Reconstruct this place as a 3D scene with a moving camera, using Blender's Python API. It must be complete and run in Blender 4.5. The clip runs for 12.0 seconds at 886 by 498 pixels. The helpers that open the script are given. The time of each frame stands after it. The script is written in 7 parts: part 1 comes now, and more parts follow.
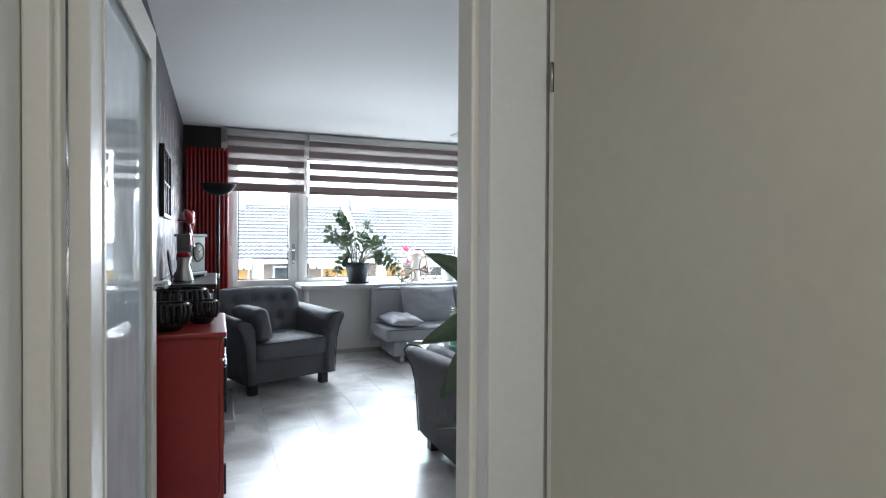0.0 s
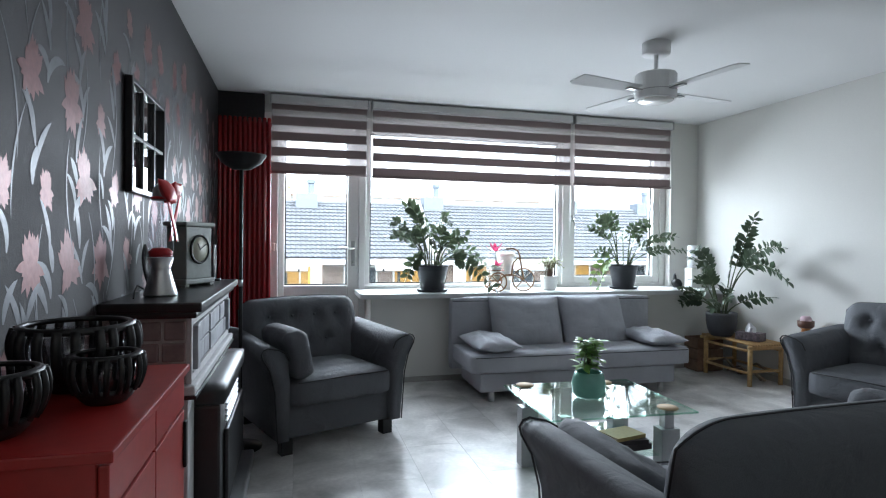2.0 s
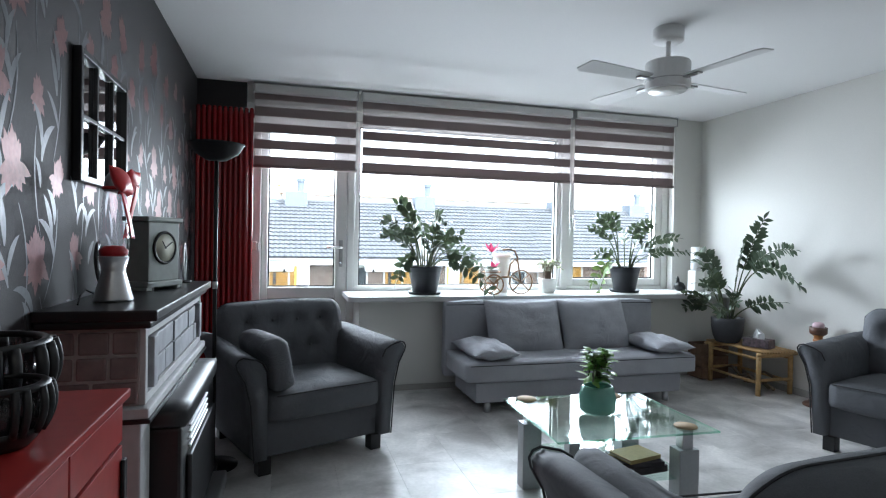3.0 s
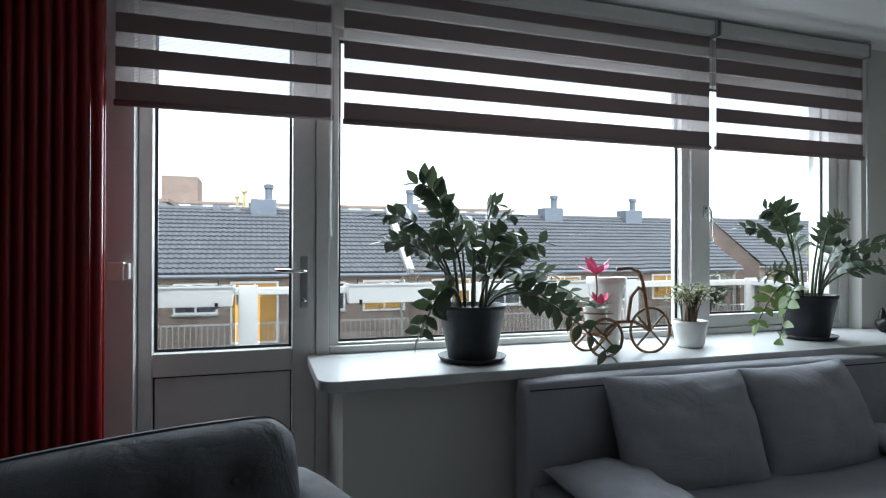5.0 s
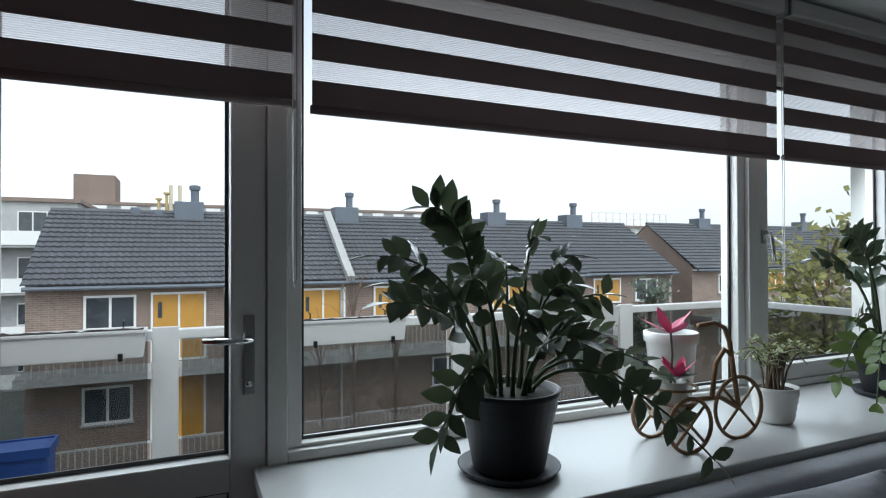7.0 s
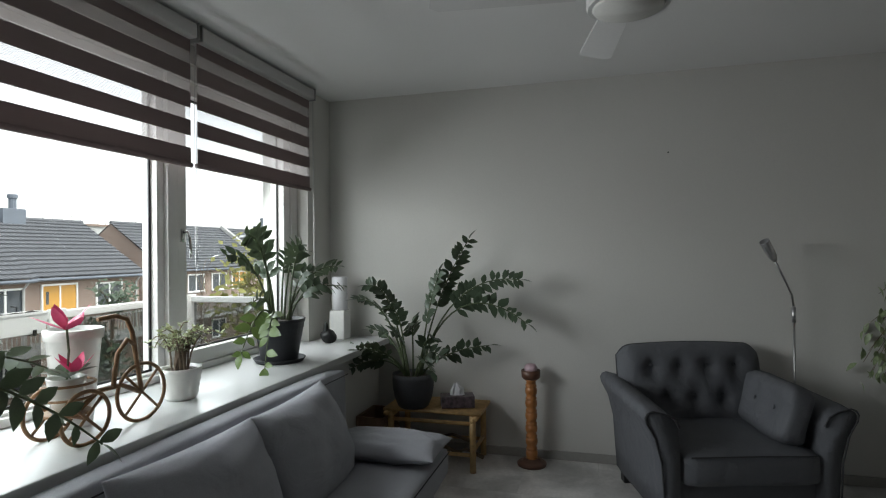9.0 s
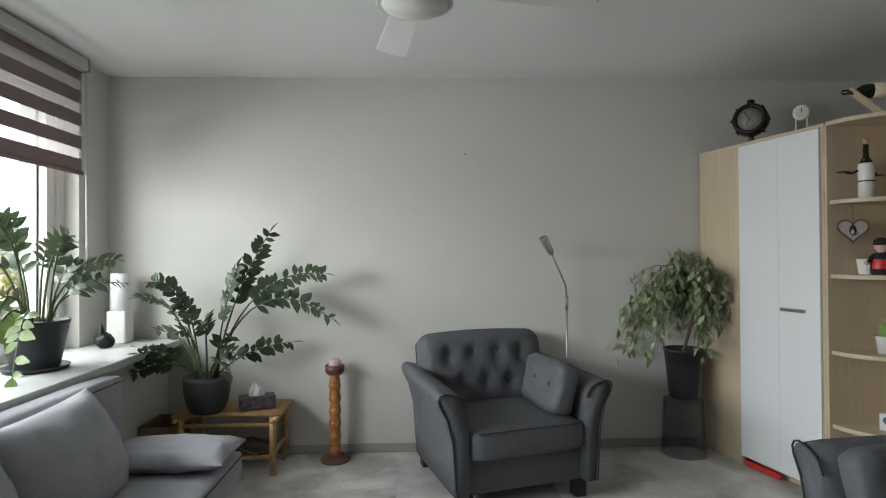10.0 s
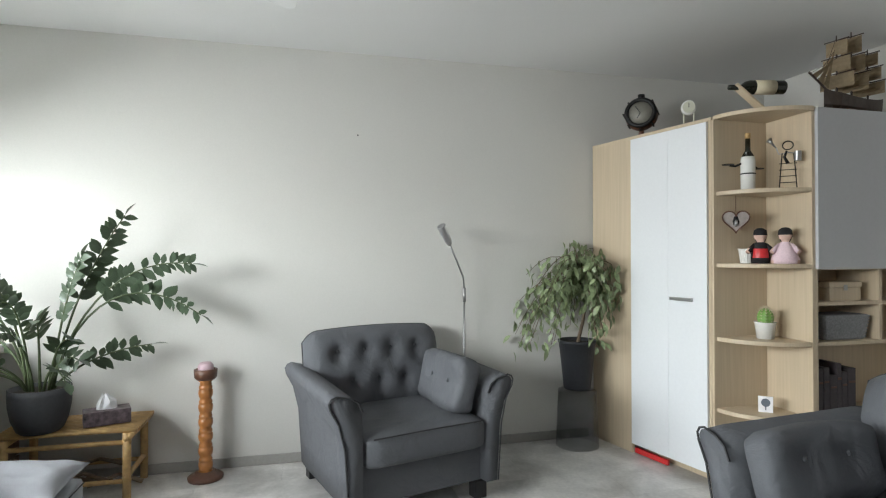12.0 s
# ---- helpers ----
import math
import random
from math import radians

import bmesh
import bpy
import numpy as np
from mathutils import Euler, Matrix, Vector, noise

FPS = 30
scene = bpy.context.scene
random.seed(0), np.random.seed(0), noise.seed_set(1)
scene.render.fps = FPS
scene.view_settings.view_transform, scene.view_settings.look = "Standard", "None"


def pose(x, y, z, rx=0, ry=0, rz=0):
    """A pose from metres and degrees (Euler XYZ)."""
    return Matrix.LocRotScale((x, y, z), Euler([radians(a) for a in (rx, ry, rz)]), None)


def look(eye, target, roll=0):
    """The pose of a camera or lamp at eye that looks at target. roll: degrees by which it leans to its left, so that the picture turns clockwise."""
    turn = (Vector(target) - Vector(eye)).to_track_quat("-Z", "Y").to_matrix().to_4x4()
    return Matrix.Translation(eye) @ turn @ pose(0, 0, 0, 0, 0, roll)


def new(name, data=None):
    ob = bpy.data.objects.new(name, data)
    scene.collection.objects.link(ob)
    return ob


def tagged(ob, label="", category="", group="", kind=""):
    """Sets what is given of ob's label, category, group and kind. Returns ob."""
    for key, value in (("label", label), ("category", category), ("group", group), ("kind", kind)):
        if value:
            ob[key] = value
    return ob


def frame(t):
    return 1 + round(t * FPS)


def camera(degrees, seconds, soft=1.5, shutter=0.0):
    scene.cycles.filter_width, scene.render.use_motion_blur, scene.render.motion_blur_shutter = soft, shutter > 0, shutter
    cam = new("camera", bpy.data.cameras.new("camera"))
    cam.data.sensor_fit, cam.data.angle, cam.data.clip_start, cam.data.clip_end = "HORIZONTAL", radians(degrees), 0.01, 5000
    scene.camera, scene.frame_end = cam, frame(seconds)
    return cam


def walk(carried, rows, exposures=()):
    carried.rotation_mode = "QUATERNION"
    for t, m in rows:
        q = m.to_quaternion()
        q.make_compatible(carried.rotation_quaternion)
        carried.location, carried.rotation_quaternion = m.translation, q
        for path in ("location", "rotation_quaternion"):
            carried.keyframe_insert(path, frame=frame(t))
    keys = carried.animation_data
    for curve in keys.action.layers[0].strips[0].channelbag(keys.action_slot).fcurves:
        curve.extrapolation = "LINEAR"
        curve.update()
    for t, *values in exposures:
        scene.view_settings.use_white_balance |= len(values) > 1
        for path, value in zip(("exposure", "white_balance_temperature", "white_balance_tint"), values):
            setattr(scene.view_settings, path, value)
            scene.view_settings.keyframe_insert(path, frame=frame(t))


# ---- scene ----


cam = camera(76.2, 12.0, soft=1.15)
PATH = [
    (0, (2.394, 1.548, 1.296), (3.136, 3.405, 1.271), 0.3),
    (0.3, (2.529, 1.846, 1.289), (3.073, 3.77, 1.265), 0.6),
    (0.5, (2.578, 2.059, 1.286), (3.077, 3.996, 1.261), 0.7),
    (0.7, (2.614, 2.223, 1.284), (3.106, 4.161, 1.256), 0.9),
    (1, (2.675, 2.517, 1.281), (3.159, 4.458, 1.251), 0.6),
    (1.5, (2.723, 2.848, 1.274), (3.203, 4.79, 1.244), 0.6),
    (2, (2.726, 3.086, 1.262), (3.227, 5.022, 1.236), 0.6),
    (2.5, (2.758, 3.267, 1.253), (3.269, 5.2, 1.232), 0.5),
    (2.7, (2.768, 3.321, 1.257), (3.288, 5.252, 1.231), 0.7),
    (4.3, (2.916, 4.3, 1.258), (3.48, 6.219, 1.243), 0.9),
    (4.5, (2.966, 4.728, 1.244), (3.526, 6.648, 1.233), 0.2),
    (5, (3.057, 5.85, 1.274), (3.67, 7.754, 1.288), 0.1),
    (5.5, (3.098, 6.507, 1.391), (3.762, 8.394, 1.408), 0.0),
    (6, (3.12, 6.72, 1.421), (3.83, 8.59, 1.45), -0.0),
    (6.5, (3.119, 6.756, 1.434), (3.848, 8.618, 1.459), -0.1),
    (6.7, (3.101, 6.762, 1.437), (3.844, 8.619, 1.461), -0.1),
    (8.3, (3.049, 6.529, 1.447), (4.689, 7.673, 1.455), -0.5),
    (8.5, (3.073, 6.514, 1.427), (4.822, 7.484, 1.44), -0.6),
    (9, (3.084, 6.442, 1.419), (5.01, 6.983, 1.431), -0.6),
    (9.5, (3.09, 6.393, 1.386), (5.08, 6.6, 1.405), -0.6),
    (10, (3.093, 6.34, 1.363), (5.091, 6.257, 1.379), -0.4),
    (10.5, (3.109, 6.348, 1.352), (5.088, 6.062, 1.364), -0.3),
    (11, (3.177, 6.353, 1.321), (5.139, 5.967, 1.337), -0.2),
    (11.5, (3.247, 6.338, 1.301), (5.201, 5.91, 1.319), -0.2),
    (12, (3.364, 6.368, 1.296), (5.304, 5.883, 1.311), -0.1),
]
EXPOSURES = [(0.0, 3.7, 5900, 10), (0.45, 3.37, 5850, 9), (2.5, 3.25, 5850, 9), (4.5, 2.55, 5900, 9), (5.0, 1.9, 5950, 9), (5.5, 1.38, 6050, 9), (6.0, 1.0, 6000, 9), (6.7, 0.9, 6000, 9), (8.4, 1.06, 6250, 10), (9.0, 1.62, 6550, 9), (9.5, 2.25, 6700, 9), (10.5, 3.05, 6650, 8), (12.0, 3.5, 6600, 8)]
walk(cam, [(t, look(eye, target, roll)) for t, eye, target, roll in PATH], EXPOSURES)


# ---- daylight: a bright overcast sky ----
world = bpy.data.worlds.new("sky")
scene.world = world
world.use_nodes = True
sky = world.node_tree.nodes.new("ShaderNodeTexSky")
sky.sky_type, sky.sun_disc = "NISHITA", False
sky.sun_elevation, sky.sun_rotation = radians(52), radians(160)
sky.air_density, sky.dust_density, sky.ozone_density = 1.0, 1.5, 1.0
veil = world.node_tree.nodes.new("ShaderNodeHueSaturation")  # cloud takes most of the blue out of the sky
veil.inputs["Saturation"].default_value = 0.22
background = world.node_tree.nodes["Background"]
background.inputs["Strength"].default_value = 0.15
world.node_tree.links.new(sky.outputs["Color"], veil.inputs["Color"])
world.node_tree.links.new(veil.outputs["Color"], background.inputs["Color"])

sun = new("sun", bpy.data.lights.new("sun", "SUN"))
sun.data.energy, sun.data.angle, sun.data.color = 0.8, radians(30), (1.0, 0.97, 0.93)
sun.matrix_world = look((0, 0, 0), (0.2, 0.56, -0.8))


def area(name, x, y, z, width, height, power, rx, colour):
    ob = new(name, bpy.data.lights.new(name, "AREA"))
    ob.data.shape, ob.data.size, ob.data.size_y = "RECTANGLE", width, height
    ob.data.energy, ob.data.color = power, colour
    ob.matrix_world = pose(x, y, z, rx)
    return ob


# sky light slanting down in at the openings: the door's pane, the wide pane, the casement; and the lamp on the ceiling of the hall
area("sky_light_door", 2.915, 8.94, 1.62, 0.56, 0.8, 3.5, -60, (0.93, 0.97, 1.0))
area("sky_light_window", 4.38, 8.94, 1.62, 1.9, 0.8, 13.2, -60, (0.93, 0.97, 1.0))
area("sky_light_casement", 6.05, 8.94, 1.62, 0.95, 0.8, 6.2, -60, (0.93, 0.97, 1.0))
area("hall_light", 2.45, 0.7, 2.56, 0.6, 1.6, 1.2, 0, (1.0, 0.95, 0.85))


# ---- materials ----
def material(name, colour, rough=0.6, metal=0.0, scale=40.0, vary=0.12, bump=0.02, bump_scale=None, spec=0.5, stain=0.0, stain_scale=1.5):
    """A surface with fine grain, larger cloudy variation and relief."""
    m = bpy.data.materials.new(name)
    m.use_nodes = True
    n, l = m.node_tree.nodes, m.node_tree.links
    b = n["Principled BSDF"]
    b.inputs["Metallic"].default_value, b.inputs["Specular IOR Level"].default_value = metal, spec
    co = n.new("ShaderNodeTexCoord")
    fine, wide = n.new("ShaderNodeTexNoise"), n.new("ShaderNodeTexNoise")
    fine.inputs["Scale"].default_value, fine.inputs["Detail"].default_value = scale, 6
    wide.inputs["Scale"].default_value, wide.inputs["Detail"].default_value = stain_scale, 4
    l.new(co.outputs["Object"], fine.inputs["Vector"])
    l.new(co.outputs["Object"], wide.inputs["Vector"])
    add = n.new("ShaderNodeMix")
    add.data_type = "FLOAT"
    add.inputs["Factor"].default_value = 0.35 + stain
    l.new(fine.outputs["Fac"], add.inputs["A"])
    l.new(wide.outputs["Fac"], add.inputs["B"])
    ramp = n.new("ShaderNodeMapRange")
    ramp.inputs["From Min"].default_value, ramp.inputs["From Max"].default_value = 0.3, 0.7
    ramp.inputs["To Min"].default_value, ramp.inputs["To Max"].default_value = 1 - vary, 1 + vary
    l.new(add.outputs["Result"], ramp.inputs["Value"])
    tint = n.new("ShaderNodeVectorMath")
    tint.operation = "SCALE"
    tint.inputs[0].default_value = colour[:3]
    l.new(ramp.outputs["Result"], tint.inputs["Scale"])
    l.new(tint.outputs["Vector"], b.inputs["Base Color"])
    gloss = n.new("ShaderNodeMapRange")
    gloss.inputs["To Min"].default_value, gloss.inputs["To Max"].default_value = max(0.28 if rough >= 0.28 else 0.02, rough - 0.08), min(1 if rough >= 0.28 else 0.27, rough + 0.08)
    l.new(wide.outputs["Fac"], gloss.inputs["Value"])
    l.new(gloss.outputs["Result"], b.inputs["Roughness"])
    if bump:
        relief = n.new("ShaderNodeBump")
        relief.inputs["Strength"].default_value, relief.inputs["Distance"].default_value = min(1.0, bump * 10), 0.002
        if bump_scale:
            tex = n.new("ShaderNodeTexNoise")
            tex.inputs["Scale"].default_value, tex.inputs["Detail"].default_value = bump_scale, 3
            l.new(co.outputs["Object"], tex.inputs["Vector"])
            l.new(tex.outputs["Fac"], relief.inputs["Height"])
        else:
            l.new(fine.outputs["Fac"], relief.inputs["Height"])
        l.new(relief.outputs["Normal"], b.inputs["Normal"])
    return m


M = {}
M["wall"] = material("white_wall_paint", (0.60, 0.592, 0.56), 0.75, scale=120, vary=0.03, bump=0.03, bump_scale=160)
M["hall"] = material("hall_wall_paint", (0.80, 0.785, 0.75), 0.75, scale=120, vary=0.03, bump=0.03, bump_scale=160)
M["ceiling"] = material("ceiling_paint", (0.76, 0.76, 0.755), 0.8, scale=120, vary=0.02, bump=0.03, bump_scale=140)
M["paint"] = material("cream_gloss_paint", (0.80, 0.775, 0.71), 0.35, scale=60, vary=0.03, bump=0.01)
M["white"] = material("white_gloss_paint", (0.80, 0.80, 0.78), 0.3, scale=60, vary=0.03, bump=0.008)
M["upvc"] = material("window_frame_plastic", (0.72, 0.71, 0.69), 0.35, scale=60, vary=0.03, bump=0.006)
M["fabric"] = material("dark_grey_weave", (0.098, 0.103, 0.114), 0.72, scale=420, vary=0.22, bump=0.06, stain_scale=5)
M["sofa"] = material("mid_grey_weave", (0.36, 0.37, 0.40), 0.9, scale=420, vary=0.2, bump=0.06, stain_scale=5)
M["red"] = material("red_lacquer", (0.31, 0.022, 0.018), 0.32, scale=30, vary=0.12, bump=0.006)
M["black"] = material("black_plastic", (0.012, 0.012, 0.013), 0.4, scale=60, vary=0.15)
M["wallpaper"] = material("dark_wallpaper", (0.017, 0.0145, 0.016), 0.68, scale=60, vary=0.25, bump=0.04, bump_scale=220)
M["print_flower"] = material("copper_red_print", (0.15, 0.062, 0.060), 0.42, 0.45, scale=60, vary=0.25, bump=0.02)
M["print_leaf"] = material("silver_print", (0.105, 0.11, 0.12), 0.42, 0.45, scale=60, vary=0.25, bump=0.02)



def creased(m, scale, depth):
    """Adds soft creases under the weave of an upholstery cloth."""
    n, l = m.node_tree.nodes, m.node_tree.links
    co, folds, relief = n["Texture Coordinate"], n.new("ShaderNodeTexNoise"), n.new("ShaderNodeBump")
    folds.inputs["Scale"].default_value, folds.inputs["Detail"].default_value, folds.inputs["Distortion"].default_value = scale, 3, 1.2
    relief.inputs["Strength"].default_value, relief.inputs["Distance"].default_value = 0.6, depth
    l.new(co.outputs["Object"], folds.inputs["Vector"])
    l.new(folds.outputs["Fac"], relief.inputs["Height"])
    l.new(relief.outputs["Normal"], n["Bump"].inputs["Normal"])


creased(M["fabric"], 7, 0.02)
creased(M["sofa"], 6, 0.016)


def floor_planks():
    """Grey stone-look vinyl: soft clouds that run on from plank to plank, fine grain, each plank a hint different."""
    m = bpy.data.materials.new("stone_look_vinyl")
    m.use_nodes = True
    n, l = m.node_tree.nodes, m.node_tree.links
    b = n["Principled BSDF"]
    b.inputs["Specular IOR Level"].default_value = 0.8
    co, info, shift, add = n.new("ShaderNodeNewGeometry"), n.new("ShaderNodeObjectInfo"), n.new("ShaderNodeVectorMath"), n.new("ShaderNodeVectorMath")
    shift.operation = "SCALE"
    shift.inputs[0].default_value = (0.12, 0.1, 0.05)
    l.new(info.outputs["Random"], shift.inputs["Scale"])
    up = n.new("ShaderNodeVectorMath")
    up.inputs[1].default_value = (4.1, 2.3, 3.37)
    l.new(co.outputs["Position"], up.inputs[0])
    l.new(up.outputs["Vector"], add.inputs[0])
    l.new(shift.outputs["Vector"], add.inputs[1])
    clouds, grain = n.new("ShaderNodeTexNoise"), n.new("ShaderNodeTexNoise")
    clouds.inputs["Scale"].default_value, clouds.inputs["Detail"].default_value, clouds.inputs["Distortion"].default_value = 2.9, 6, 0.5
    grain.inputs["Scale"].default_value, grain.inputs["Detail"].default_value = 45, 5
    for t in (clouds, grain):
        l.new(add.outputs["Vector"], t.inputs["Vector"])
    soft = n.new("ShaderNodeMapRange")
    soft.inputs["From Min"].default_value, soft.inputs["From Max"].default_value = 0.3, 0.7
    soft.inputs["To Min"].default_value, soft.inputs["To Max"].default_value = 0.52, 1.40
    l.new(clouds.outputs["Fac"], soft.inputs["Value"])
    ramp = n.new("ShaderNodeVectorMath")
    ramp.operation = "SCALE"
    ramp.inputs[0].default_value = (0.57, 0.56, 0.545)
    l.new(soft.outputs["Result"], ramp.inputs["Scale"])
    tone = n.new("ShaderNodeMapRange")
    tone.inputs["From Min"].default_value, tone.inputs["From Max"].default_value = 0.3, 0.7
    tone.inputs["To Min"].default_value, tone.inputs["To Max"].default_value = 0.92, 1.08
    l.new(grain.outputs["Fac"], tone.inputs["Value"])
    mul = n.new("ShaderNodeVectorMath")
    mul.operation = "SCALE"
    l.new(ramp.outputs["Vector"], mul.inputs[0])
    l.new(tone.outputs["Result"], mul.inputs["Scale"])
    l.new(mul.outputs["Vector"], b.inputs["Base Color"])
    gloss = n.new("ShaderNodeMapRange")
    gloss.inputs["To Min"].default_value, gloss.inputs["To Max"].default_value = 0.285, 0.35
    l.new(clouds.outputs["Fac"], gloss.inputs["Value"])
    l.new(gloss.outputs["Result"], b.inputs["Roughness"])
    relief = n.new("ShaderNodeBump")
    relief.inputs["Strength"].default_value, relief.inputs["Distance"].default_value = 0.12, 0.002
    l.new(grain.outputs["Fac"], relief.inputs["Height"])
    l.new(relief.outputs["Normal"], b.inputs["Normal"])
    return m


M["floor"] = floor_planks()
M["roof"] = material("roof_tile", (0.10, 0.105, 0.115), 0.7, scale=8, vary=0.2)
M["brick"] = material("brown_brick", (0.25, 0.17, 0.13), 0.9, scale=10, vary=0.2)
M["screed"] = material("dark_joint", (0.24, 0.24, 0.235), 0.7)
M["skirting"] = material("grey_skirting", (0.34, 0.33, 0.31), 0.5, scale=60, vary=0.08)
M["sill"] = material("sill_laminate", (0.52, 0.53, 0.525), 0.28, scale=60, vary=0.03, bump=0.006)
M["door_beige"] = material("hall_door_paint", (0.52, 0.495, 0.415), 0.4, scale=30, vary=0.04, bump=0.01)
M["steel"] = material("brushed_steel", (0.42, 0.42, 0.42), 0.35, 1.0, scale=90, vary=0.08, bump=0.004)
M["chrome"] = material("chrome", (0.72, 0.72, 0.72), 0.14, 1.0, scale=60, vary=0.04, bump=0)
M["cassette"] = material("blind_cassette", (0.52, 0.51, 0.50), 0.4, scale=80, vary=0.04, bump=0.004)


def see_through(name, colour, ior=1.45, rough=0.0, mix=None):
    m = bpy.data.materials.new(name)
    m.use_nodes = True
    n, l = m.node_tree.nodes, m.node_tree.links
    n.remove(n["Principled BSDF"])
    out = n["Material Output"]
    clear, gloss, blend, fres = n.new("ShaderNodeBsdfTransparent"), n.new("ShaderNodeBsdfGlossy"), n.new("ShaderNodeMixShader"), n.new("ShaderNodeLayerWeight")
    steep, base = n.new("ShaderNodeMath"), n.new("ShaderNodeMath")
    steep.operation, base.operation = "POWER", "MULTIPLY_ADD"
    steep.inputs[1].default_value = 4.5
    base.inputs[1].default_value, base.inputs[2].default_value = 0.8, ((ior - 1) / (ior + 1)) ** 2
    clear.inputs["Color"].default_value = (*colour, 1)
    gloss.inputs["Roughness"].default_value, fres.inputs["Blend"].default_value = rough, 0.5
    l.new(fres.outputs["Facing"], steep.inputs[0])
    l.new(steep.outputs["Value"], base.inputs[0])
    l.new(base.outputs["Value"], blend.inputs["Fac"])
    l.new(clear.outputs["BSDF"], blend.inputs[1])
    l.new(gloss.outputs["BSDF"], blend.inputs[2])
    l.new(blend.outputs["Shader"], out.inputs["Surface"])
    return m


M["door_glass"] = see_through("door_glass", (0.72, 0.78, 0.82), 6.6, 0.02)
# pale diffuse colour painted into the pane for the milky window reflection on it
tree = M["door_glass"].node_tree
haze, veil, spots, share = (tree.nodes.new(k) for k in ("ShaderNodeBsdfDiffuse", "ShaderNodeMixShader", "ShaderNodeTexNoise", "ShaderNodeMapRange"))
haze.inputs["Color"].default_value = (0.80, 0.88, 0.91, 1)
spots.inputs["Scale"].default_value, spots.inputs["Detail"].default_value = 7, 5
share.inputs["To Min"].default_value, share.inputs["To Max"].default_value = 0.28, 0.58
tree.links.new(spots.outputs["Fac"], share.inputs["Value"])
tree.links.new(share.outputs["Result"], veil.inputs["Fac"])
tree.links.new(tree.nodes["Mix Shader"].outputs["Shader"], veil.inputs[1])
tree.links.new(haze.outputs["BSDF"], veil.inputs[2])
tree.links.new(veil.outputs["Shader"], tree.nodes["Material Output"].inputs["Surface"])
M["clear_glass"] = see_through("window_glass", (0.96, 0.98, 0.97))
M["table_glass"] = see_through("green_edged_glass", (0.86, 0.95, 0.91), 1.6)
M["smoked_glass"] = see_through("smoked_balcony_glass", (0.60, 0.61, 0.61), 1.4, 0.05)


def woven(name, colour, sheer=0.0, glow=0.25):
    """Thin cloth that lets some light through; sheer: how much of it is open weave."""
    m = bpy.data.materials.new(name)
    m.use_nodes = True
    n, l = m.node_tree.nodes, m.node_tree.links
    n.remove(n["Principled BSDF"])
    front, back, mix, clear, open_mix = (n.new(k) for k in ("ShaderNodeBsdfDiffuse", "ShaderNodeBsdfTranslucent", "ShaderNodeMixShader", "ShaderNodeBsdfTransparent", "ShaderNodeMixShader"))
    co, wave, rng = n.new("ShaderNodeTexCoord"), n.new("ShaderNodeTexWave"), n.new("ShaderNodeMapRange")
    wave.bands_direction = "Z"
    wave.inputs["Scale"].default_value, wave.inputs["Distortion"].default_value = 55, 0.4
    l.new(co.outputs["Object"], wave.inputs["Vector"])
    front.inputs["Color"].default_value = back.inputs["Color"].default_value = (*colour, 1)
    mix.inputs["Fac"].default_value = glow
    rng.inputs["To Min"].default_value, rng.inputs["To Max"].default_value = max(0, sheer - 0.12), min(1, sheer + 0.12) if sheer else 0.0
    l.new(wave.outputs["Fac"], rng.inputs["Value"])
    l.new(rng.outputs["Result"], open_mix.inputs["Fac"])
    l.new(front.outputs["BSDF"], mix.inputs[1])
    l.new(back.outputs["BSDF"], mix.inputs[2])
    l.new(mix.outputs["Shader"], open_mix.inputs[1])
    l.new(clear.outputs["BSDF"], open_mix.inputs[2])
    l.new(open_mix.outputs["Shader"], n["Material Output"].inputs["Surface"])
    return m


M["band_dark"] = woven("brown_band", (0.26, 0.21, 0.205), 0.0, 0.24)
M["sheer"] = woven("sheer_band", (0.62, 0.58, 0.57), 0.66, 0.5)

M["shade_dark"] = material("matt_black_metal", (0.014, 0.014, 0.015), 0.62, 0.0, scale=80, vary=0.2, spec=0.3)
M["metal_dark"] = material("black_iron", (0.02, 0.02, 0.02), 0.45, 0.6, scale=80, vary=0.2)
M["mantel_black"] = material("black_stained_wood", (0.012, 0.012, 0.013), 0.35, scale=25, vary=0.2, bump=0.01)
M["mantel_white"] = material("white_stone_paint", (0.48, 0.48, 0.48), 0.6, scale=25, vary=0.12, bump=0.03)
M["mantel_brick"] = material("plum_grey_brick", (0.19, 0.14, 0.135), 0.85, scale=18, vary=0.3, bump=0.06)
M["mortar"] = material("pale_mortar", (0.36, 0.33, 0.31), 0.9, scale=60, vary=0.15, bump=0.05)
M["stone"] = material("grey_slate_strip", (0.30, 0.31, 0.33), 0.6, scale=14, vary=0.3, bump=0.06)
M["red_enamel"] = material("red_radiator_enamel", (0.22, 0.009, 0.011), 0.24, scale=30, vary=0.06, bump=0.004)
M["bow"] = material("red_ribbon", (0.6, 0.03, 0.035), 0.4, scale=60, vary=0.12, bump=0.01)
M["clock_wood"] = material("grey_green_painted_wood", (0.26, 0.29, 0.27), 0.45, scale=40, vary=0.1, bump=0.01)
M["dial"] = material("cream_dial", (0.55, 0.55, 0.45), 0.4, scale=30, vary=0.05, bump=0)
M["dial_dim"] = material("aged_grey_dial", (0.22, 0.21, 0.18), 0.3, scale=30, vary=0.2, bump=0)
M["alu"] = material("satin_aluminium", (0.55, 0.55, 0.56), 0.3, 0.9, scale=80, vary=0.05, bump=0.003)
M["silver_grey"] = material("silver_grey_laminate", (0.40, 0.41, 0.42), 0.4, 0.3, scale=60, vary=0.05, bump=0.003)
